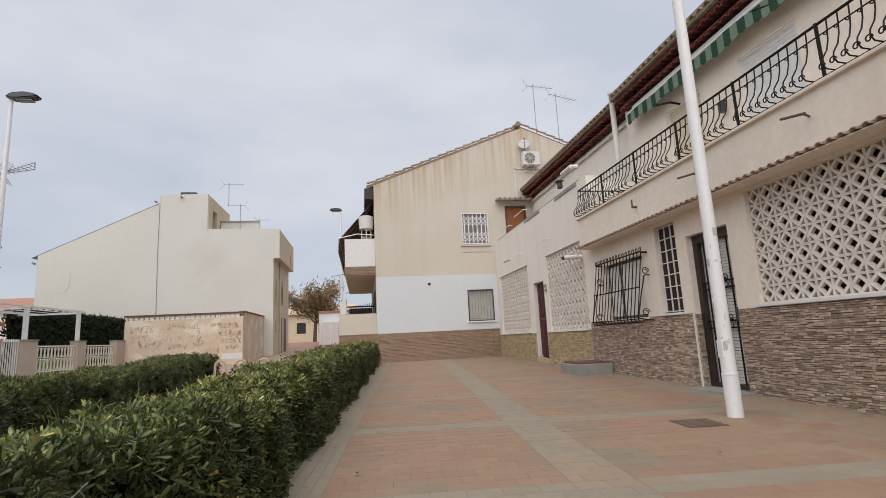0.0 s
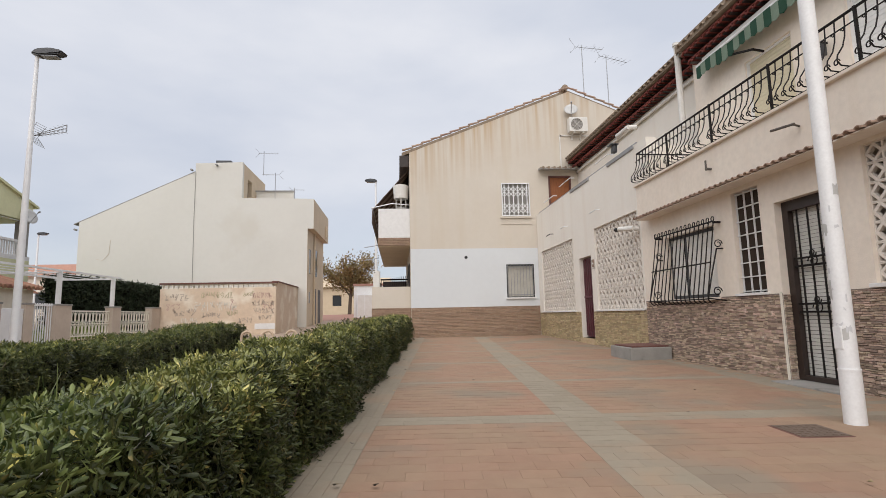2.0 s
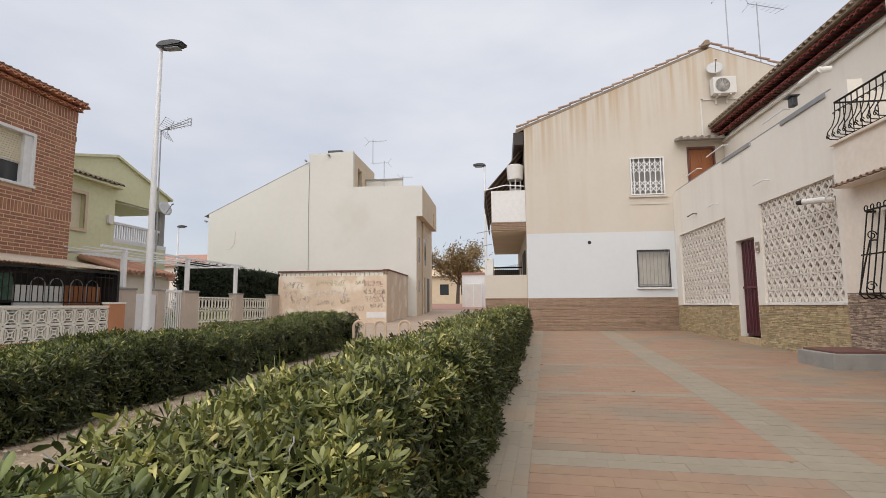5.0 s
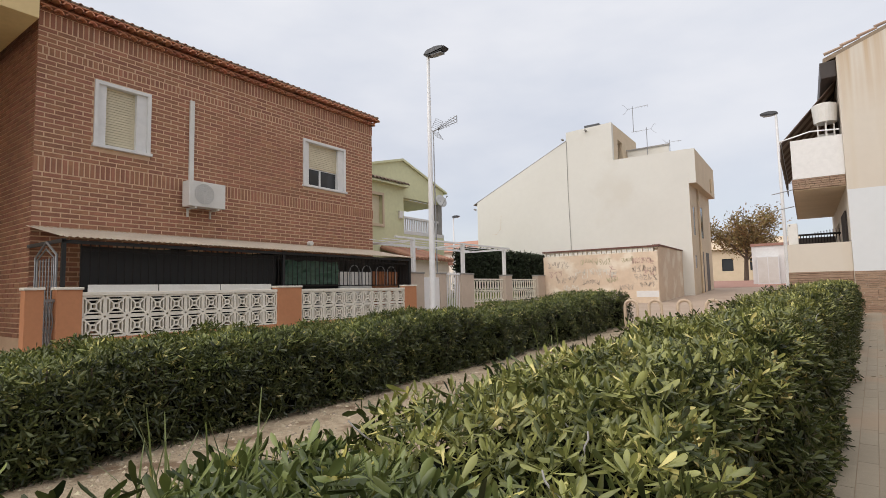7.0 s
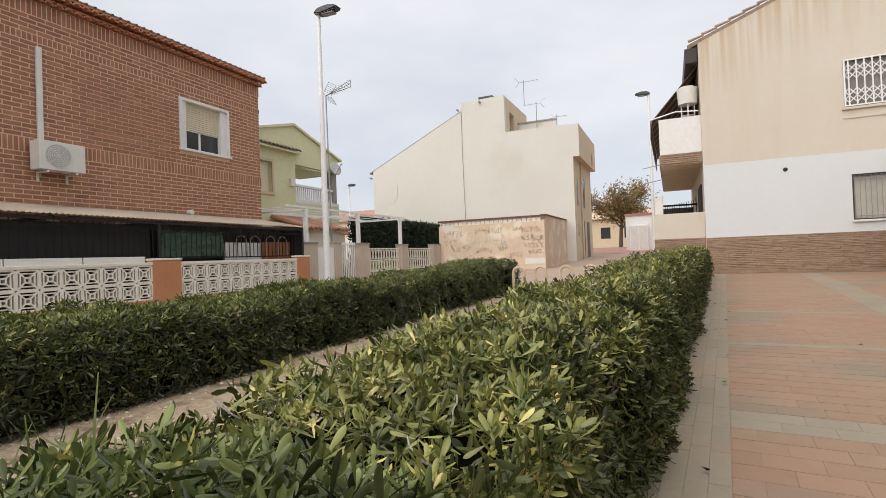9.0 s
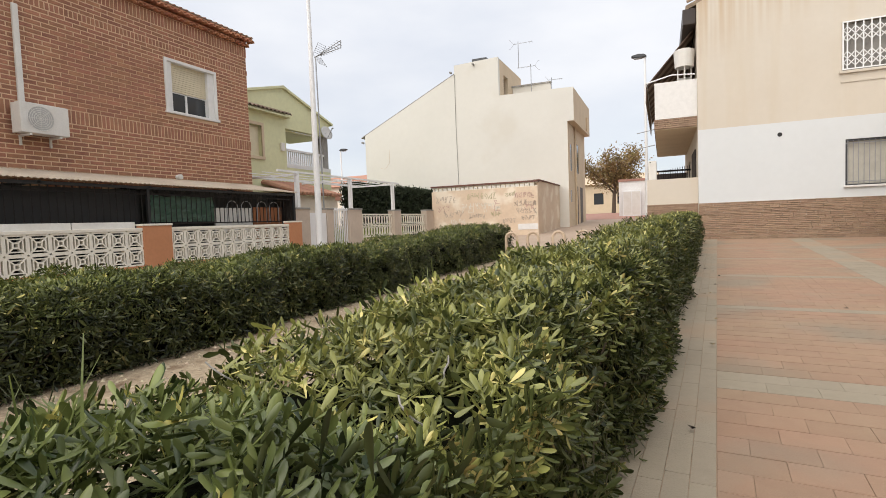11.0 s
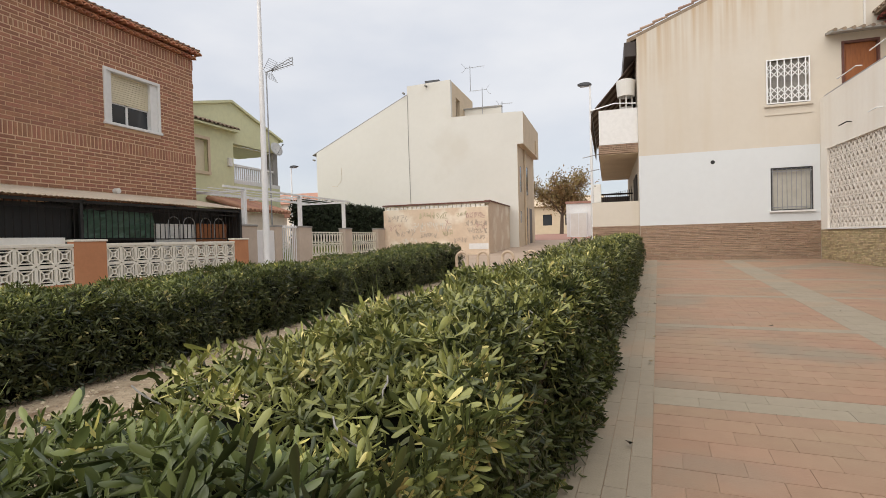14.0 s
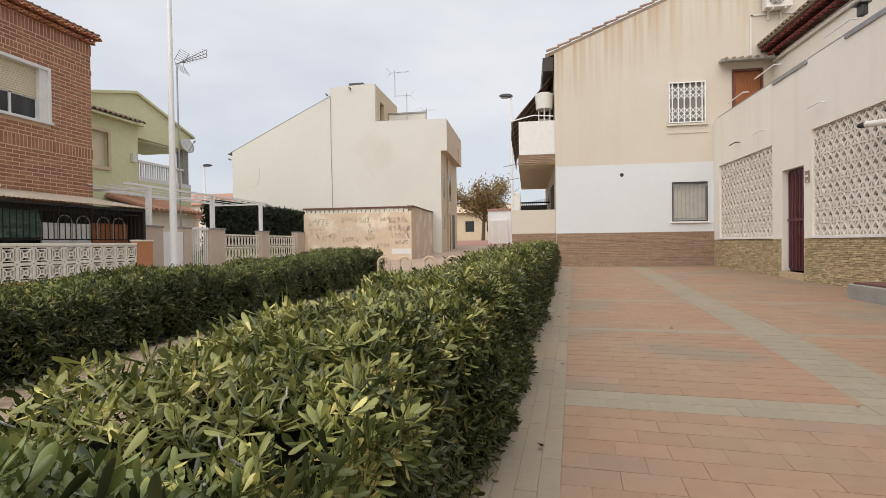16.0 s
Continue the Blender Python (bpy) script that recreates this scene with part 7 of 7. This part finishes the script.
for i in range(6):
    for j in range(6):
        box(bm, -0.165 + 0.058 * i, -0.165 + 0.058 * j, 0.011, -0.14 + 0.058 * i, -0.14 + 0.058 * j, 0.014)
bmesh.ops.transform(bm, matrix=m, verts=bm.verts); part("lid", bm, M["manhole"], t)
for k in range(22):     # fallen leaves and scraps
    y = rg.uniform(3.5, 12); x = rg.uniform(-0.4, 4.2)
    if k < 12:
        x = -0.35 + 0.08 * (y - 4.4) + abs(rg.normal(0, 0.18))
    a = rg.uniform(0, 6.28); s = rg.uniform(0.010, 0.026)
    bm = bmesh.new()
    vs = [bm.verts.new((x + s * math.cos(a + q), y + s * (0.45 if q in (1.57, 4.71) else 1) * math.sin(a + q), ground(y) + 0.042 + (0.01 if q == 1.57 else 0.0))) for q in (0, 1.57, 3.14, 4.71)]
    bm.faces.new(vs)
    bmesh.ops.solidify(bm, geom=bm.faces[:], thickness=0.002)
    tagged(part("fallen_leaf", bm, M["bark"] if k % 3 else M["gold_stone"]), "dry fallen leaf lying on the paving", "leaf", group="fallen leaves")

# ---------------------------------------------------------------- distance
def far_house(x0, x1, y0, y1, h, wall, roof, label):
    g = ground(y0)
    t = thing("distant_house", ((x0 + x1) / 2, (y0 + y1) / 2, g), label, "house")
    wins = [(x0 + 1.0 + 2.4 * k, x0 + 2.0 + 2.4 * k, g + 1.0, g + 2.2) for k in range(int((x1 - x0 - 1) / 2.4))]
    part("wall", slab("y", y0, y0 + 0.25, x0, x1, g - 0.2, g + h, wins), wall, t)
    part("body", boxes((x0, y0 + 0.26, g - 0.2, x1, y1, g + h)), wall, t)
    for a, b, c, d in wins:
        part("window", boxes((a, y0 + 0.12, c, b, y0 + 0.16, d)), M["glass"], t)
    bm = bmesh.new()
    prism(bm, [(y0 - 0.4, g + h), (y1 + 0.4, g + h), ((y0 + y1) / 2, g + h + 1.3)], "x", x0 - 0.3, x1 + 0.3)
    part("roof", bm, roof, t)


far_house(-13, -1, 60, 68, 3.1, M["beige"], M["beige"], "low beige house across the far street")
far_house(-34, -22, 40, 48, 3.3, M["house_a"], M["dull_roof"], "low house with red tiled roof in the distance")
far_house(-52, -36, 46, 56, 3.0, M["beige"], M["dull_roof"], "low beige house with red tiled roof in the distance")
far_house(-29, -20, 25, 31, 2.2, M["house_a"], M["dull_roof"], "low annexe with red tiled roof beyond the gardens")
far_house(6, 26, 55, 64, 4.2, M["white_paint"], M["old_tile"], "long pale house across the far street")

# white wall with a service cabinet at the street corner
wallw = thing("street_wall", (-2, 38, 1.0), "white street wall with red coping", "wall", kind="structure")
part("wall", boxes((-3.0, 38, 0.9, 4.0, 38.3, 3.2)), M["white_paint"], wallw)
part("coping", boxes((-3.05, 37.95, 3.2, 4.05, 38.35, 3.35)), M["red_path"], wallw)
cab = thing("service_cabinet", (-2.3, 37.6, 1.0), "pale grey metal service cabinet before the white wall", "cabinet")
part("body", boxes((-2.75, 37.6, 0.94, -1.65, 37.95, 2.6), bevel=0.02), M["white_metal"], cab)
part("door", boxes((-2.70, 37.585, 1.05, -2.22, 37.599, 2.52), (-2.18, 37.585, 1.05, -1.70, 37.599, 2.52)), M["plastic"], cab)

tree = thing("street_tree", (-3.93, 45, 1.22), "small street tree with thin brown autumn leaves", "tree")
bm = bmesh.new()
tube(bm, (-3.93, 45, 1.2), (-3.85, 45, 3.0), 0.17, 0.12, n=10)
limbs = []
for k in range(9):
    a = k * 2.4
    p = Vector((-3.85, 45, 2.6 + 0.12 * k)); L = (0.6, 1.0, 0.75, 0.5, 1.15, 0.85, 0.55, 0.95, 0.7)[k]; q = p + Vector((math.cos(a) * L, math.sin(a) * L, 0.75 + 0.2 * L))
    s = q + Vector((math.cos(a + 0.5) * L, math.sin(a + 0.5) * L, 0.35 + 0.4 * (k % 3)))
    tube(bm, p, q, 0.07, 0.05, n=6); tube(bm, q, s, 0.05, 0.02, n=6)
    limbs += [q, s, (q + s) / 2, s + Vector((0.3 * math.cos(k), 0.3 * math.sin(k), 0.25))]
part("trunk", bm, M["bark"], tree)
tuft_cloud("crown", tree, M["tree_leaf"], [tuple(p) for p in limbs], 0.15, 210, 0.36)

# ---------------------------------------------------------------- pieces: lattice blocks
def lattice(parent, name, y0, y1, z0, z1, cols, rows, units):
    w, h = (y1 - y0) / cols, (z1 - z0) / rows
    me = lozenge_block(name, w - 0.004, h - 0.004, units)
    me.materials.append(M["lattice"])
    for r in range(rows):
        for c in range(cols):
            piece("lattice_block", me, parent, Matrix.Translation((XW + 0.05, y0 + c * w + 0.002, z0 + r * h + 0.002)))
    part("lattice_mortar", boxes(*[(XW + 0.056, y0, z0 + r * h - 0.0022, XW + 0.095, y1, z0 + r * h + 0.0022) for r in range(1, rows)]), M["lattice"], parent)


lattice(wall_a, "star_block", 2.62, 5.87, 1.27, 2.74, 8, 7, 2)
lattice(wall_b, "diamond_block", 10.93, 13.37, 1.08, 3.1, 12, 8, 1)
lattice(wall_b, "diamond_block", 14.97, 18.13, 1.08, 3.1, 15, 8, 1)
part("lattice_sill", boxes((XW - 0.045, 2.55, 1.225, XW + 0.15, 5.92, 1.268), bevel=0.006), M["white_paint"], wall_a)
part("lattice_sill", boxes((XW - 0.045, 10.88, 1.04, XW + 0.15, 13.42, 1.078), bevel=0.006), M["white_paint"], wall_b)
part("lattice_sill", boxes((XW - 0.045, 14.92, 1.04, XW + 0.15, 18.18, 1.078), bevel=0.006), M["white_paint"], wall_b)


# ---------------------------------------------------------------- pieces: ledger stone
rp = random.Random(11)
STONE = []
for k in range(6):
    bm = bmesh.new()
    box(bm, 0, 0, 0, 1, 1, 1)
    bmesh.ops.bevel(bm, geom=[e for e in bm.edges if all(v.co.x < 0.01 for v in e.verts)], offset=0.10, segments=1, affect="EDGES")
    for v in bm.verts:
        if v.co.x < 0.5:
            v.co.x += rp.uniform(-0.12, 0.12)
        v.co.z += rp.uniform(-0.05, 0.05)
    bmesh.ops.recalc_face_normals(bm, faces=bm.faces)
    me = bpy.data.meshes.new("ledger_stone")
    bm.to_mesh(me); bm.free()
    me.materials.append(M["ledge_stone"])
    STONE.append(me)


def stone_rows(y0, y1, floor, z1, course, lengths, uneven=0.0):
    """Rows of stones (y, z, length, height, depth) from the ground up."""
    out = []
    z = floor
    while z < z1 - 0.01:
        h = min(course * rp.uniform(0.75, 1.3), z1 - z)
        y = y0
        while y < y1 - 0.005:
            ln = min(rp.uniform(*lengths), y1 - y)
            if y1 - y - ln < 0.03:
                ln = y1 - y
            dz = rp.uniform(-uneven, uneven) if floor + 0.02 < z < z1 - 0.05 else 0.0
            out.append((y, z + dz, ln, h + rp.uniform(0, uneven), rp.uniform(0.008, 0.024)))
            y += ln
        z += h
    return out


def joined_stones(name, parent, rows, material, x=XW, axis="x", hide_below=None):
    vs, fs = [], []
    for y, z, ln, h, d in rows:
        b = len(vs)
        e = 0.004
        for dx, i in ((0, 0.0), (d, e)):
            for yy, zz in ((y + 0.0015 + i, z + 0.0015 + i), (y + ln - 0.0015 - i, z + 0.0015 + i), (y + ln - 0.0015 - i, z + h - 0.0015 - i), (y + 0.0015 + i, z + h - 0.0015 - i)):
                vs.append((x - dx, yy, zz) if axis == "x" else (yy, x - dx, zz))
        fs += [(b + 4, b + 5, b + 6, b + 7), (b, b + 1, b + 5, b + 4), (b + 1, b + 2, b + 6, b + 5), (b + 2, b + 3, b + 7, b + 6), (b + 3, b, b + 4, b + 7)]
    me = bpy.data.meshes.new(name)
    me.from_pydata(vs, [], fs)
    me.materials.append(material)
    return link_part(tagged(new(name, me), kind="stuff"), parent)


part("plinth_mortar", slab("x", XW - 0.006, XW - 0.001, -8, 10.85, -0.2, 1.22, [(6.27, 7.19, 0.0, 1.3)]), M["mortar_brown"], wall_a)
rows_a = stone_rows(7.206, 10.84, 0.05, 1.21, 0.025, (0.045, 0.16), 0.005) + stone_rows(2.0, 6.26, 0.0, 1.21, 0.025, (0.045, 0.16), 0.005)
rows_far = stone_rows(-8, 2.0, -0.1, 1.21, 0.04, (0.08, 0.25), 0.006)
near = [r for r in rows_a if 4.6 < r[0] < 6.3 or 7.2 < r[0] < 7.9][:300]
keep = set(near)
for r in near:
    y, z, ln, h, d = r
    piece("ledger_stone", rp.choice(STONE), wall_a, Matrix.Translation((XW - d, y + 0.0015, z + 0.001)) @ Matrix.Diagonal((d, ln - 0.003, h - 0.002, 1)))
joined_stones("ledger_stones", wall_a, [r for r in rows_a if r not in keep] + rows_far, M["ledge_stone_far"])
joined_stones("reveal_stones", wall_a, stone_rows(XW + 0.001, XW + 0.098, 0.14, 1.21, 0.031, (0.04, 0.1)), M["ledge_stone_far"], 7.189, "y")
part("plinth_mortar", slab("x", XW - 0.004, XW + 0.003, 10.853, 18.52, 0.0, 1.04, [(13.62, 14.56, 0.0, 1.3)]), M["gold_stone"], wall_b)
joined_stones("ochre_stones", wall_b, stone_rows(10.86, 13.62, 0.1, 1.04, 0.035, (0.06, 0.2)) + stone_rows(14.56, 18.5, 0.2, 1.04, 0.035, (0.06, 0.2)), M["gold_stone"])
joined_stones("stone_cladding", wall_g, stone_rows(0.545, 5.0, 0.2, 1.285, 0.048, (0.12, 0.30)), M["tan_stone"], YG, "y")


joined_stones("stone_cladding", house_g, stone_rows(-0.565, 0.53, 3.45, 3.71, 0.05, (0.08, 0.2)), M["tan_stone"], YG + 0.109, "y")
joined_stones("stone_cladding", house_g, stone_rows(-0.785, 0.53, 0.3, 1.295, 0.06, (0.12, 0.3)), M["tan_stone"], YG + 0.088, "y")


# ---------------------------------------------------------------- pieces: bricks
def brick_field():
    """Stretcher courses with soldier bands: (y, z, length, height)."""
    out = []
    pitch, ln, j = 0.098, 0.33, 0.022
    z, row = 0.22, 0
    soldiers = ((3.50, 0.31), (5.84, 0.17), (6.42, 0.33))
    while z < 6.72:
        s = next((h for a, h in soldiers if a <= z < a + 0.098), None)
        if s:
            y = BY0
            while y < BY1 - 0.02:
                out.append((y + j / 2, z, 0.098 - j, s - j)); y += 0.098
            z += s
        else:
            y = BY0 - (0.165 if row % 2 else 0.0)
            while y < BY1 - 0.02:
                a, b = max(y, BY0), min(y + ln, BY1)
                out.append((a + j / 2, z, b - a - j, pitch - j)); y += ln
            z += pitch
        row += 1
    cut = []
    for y, z, ln, h in out:
        spans = [(y, y + ln)]
        for w0, w1, w2, w3 in BW + [(7.4, 9.4, 0.2, 2.1), (10.6, 13.6, 0.2, 2.1)]:
            if z + h > w2 - 0.055 and z < w3:
                spans = [q for a, b in spans for q in ((a, min(b, w0 - 0.008)), (max(a, w1 + 0.008), b))]
                spans = list(dict.fromkeys(q for q in spans if q[1] - q[0] > 0.02))
        cut += [(a, z, b - a, h) for a, b in spans if b - a > 0.02]
    return cut


bricks = brick_field()
bm = bmesh.new()
box(bm, 0, 0, 0, 1, 1, 1)
bmesh.ops.bevel(bm, geom=[e for e in bm.edges if all(v.co.x > 0.99 for v in e.verts)], offset=0.06, segments=1, affect="EDGES")
bmesh.ops.recalc_face_normals(bm, faces=bm.faces)
BRICK = bpy.data.meshes.new("brick")
bm.to_mesh(BRICK); bm.free()
BRICK.materials.append(M["brick"])
near = [b for b in bricks if 9.6 < b[0] < 12.3 and 3.6 < b[1] < 5.5][:300]
keep = set(near)
for y, z, ln, h in near:
    piece("brick", BRICK, wall_r, Matrix.Translation((XB - 0.012, y, z)) @ Matrix.Diagonal((0.008, ln, h, 1)))
joined_stones("bricks", wall_r, [(y, z, ln, h, -0.008) for y, z, ln, h in bricks if (y, z, ln, h) not in keep], M["brick_far"], XB - 0.012)
side = []
z, row = 0.3, 0
while z < 6.7:
    x = -18.9 - (0.165 if row % 2 else 0)
    while x < XB - 0.01:
        side.append((x + 0.005, z, min(0.313, XB - x - 0.008), 0.081, 0.012)); x += 0.33
    z += 0.098; row += 1
joined_stones("bricks", wall_r, [s for s in side if s[2] > 0.03], M["brick_far"], BY0 + 0.012, "y")

# ---------------------------------------------------------------- pieces: paving
SLOPE = 0.085
pn = math.hypot(1, SLOPE)
VX, VY = SLOPE / pn, 1 / pn


def to_world(u, v):
    return (-0.21 + u * VY + v * VX, 4.49 - u * VX + v * VY)


bm = bmesh.new()
vs = []
for v in (-14, -4.49, 14.4):
    for u in (-0.42, 7.2):
        x, y = to_world(u, v)
        x = min(x, XW - 0.002)
        y = min(y, YG - 0.002)
        vs.append(bm.verts.new((x, y, ground(y) + 0.016)))
bm.faces.new((vs[0], vs[1], vs[3], vs[2])); bm.faces.new((vs[2], vs[3], vs[5], vs[4]))
bed = structure("plaza_paving", bm, M["joint"], "salmon and grey concrete pavers laid in bands across the plaza", "pavement")
bm = bmesh.new()
box(bm, 0, 0, 0, 1, 1, 1)
bmesh.ops.bevel(bm, geom=[e for e in bm.edges if all(v.co.z > 0.99 for v in e.verts)], offset=0.012, segments=1, affect="EDGES")
bmesh.ops.recalc_face_normals(bm, faces=bm.faces)
PAVER = {}
for kind in ("red_paver", "grey_paver"):
    me = bpy.data.meshes.new(kind)
    bm.to_mesh(me)
    me.materials.append(M[kind])
    PAVER[kind] = me
bm.free()
tiles = []
TU, TV = 0.24, 0.16


def is_grey(u, v):
    return 1.62 < u < 2.05 or u > 4.45 or any(abs(v - c) < 0.15 for c in (-5.9, -3.55, -1.1, 1.28, 3.6, 6.0, 8.4, 10.8))


v, row = -8.0, 0
while v < 13.9:
    for s0, s1 in ((0.0, 1.62), (1.62, 2.05), (2.05, 4.45), (4.45, 5.6)):     # bands keep a clean edge
        n = max(1, round((s1 - s0) / TU))
        w = (s1 - s0) / n
        cuts = [s0 + w * k for k in range(n + 1)] if row % 2 else [s0] + [s0 + w * (k + 0.5) for k in range(n)] + [s1]
        for a, b in zip(cuts, cuts[1:]):
            tiles.append((a, v, b - a, TV, "grey_paver" if is_grey((a + b) / 2, v + TV / 2) else "red_paver"))
    v += TV; row += 1
for c in range(4):
    v = -8.0 - rp.uniform(0, 0.3)
    while v < 13.9:
        ln = 0.36
        tiles.append((-0.345 + c * 0.086, v, 0.086, ln, "grey_paver")); v += ln
placed = 0
far_v = {"red_paver": ([], []), "grey_paver": ([], [])}
tilt = Matrix.Rotation(-math.atan(SLOPE), 4, "Z")
for u, v, du, dv, kind in tiles:
    x, y = to_world(u + du / 2, v + dv / 2)
    if x > XW - 0.12 or y > YG - 0.1:
        continue
    j = 0.0017
    lift = 0.0026 + rp.uniform(0, 0.0014)
    if placed < 300 and 0.2 < v < 3.6 and u < 2.9:
        x0, y0 = to_world(u + j / 2, v + j / 2)
        m = Matrix.Translation((x0, y0, ground(y) + 0.014)) @ tilt @ Matrix.Diagonal((du - j, dv - j, 0.002 + lift, 1))
        m[2][1] += 0.0144 * (dv - j)
        piece("paver", PAVER[kind], bed, m)
        placed += 1
    else:
        V, F = far_v[kind]
        b = len(V)
        for i, up in ((0, 0.0), (0.0008, lift)):
            for uu, vv in ((u + j / 2 + i, v + j / 2 + i), (u + du - j / 2 - i, v + j / 2 + i), (u + du - j / 2 - i, v + dv - j / 2 - i), (u + j / 2 + i, v + dv - j / 2 - i)):
                xx, yy = to_world(uu, vv)
                V.append((min(xx, XW - 0.01), yy, ground(yy) + 0.016 + up))
        F += [(b + 4, b + 5, b + 6, b + 7), (b, b + 1, b + 5, b + 4), (b + 1, b + 2, b + 6, b + 5), (b + 2, b + 3, b + 7, b + 6), (b + 3, b, b + 4, b + 7)]
for kind, (V, F) in far_v.items():
    me = bpy.data.meshes.new(kind + "s")
    me.from_pydata(V, [], F)
    me.materials.append(M[kind + "_far"])
    link_part(tagged(new(kind + "s", me), kind="stuff"), bed)
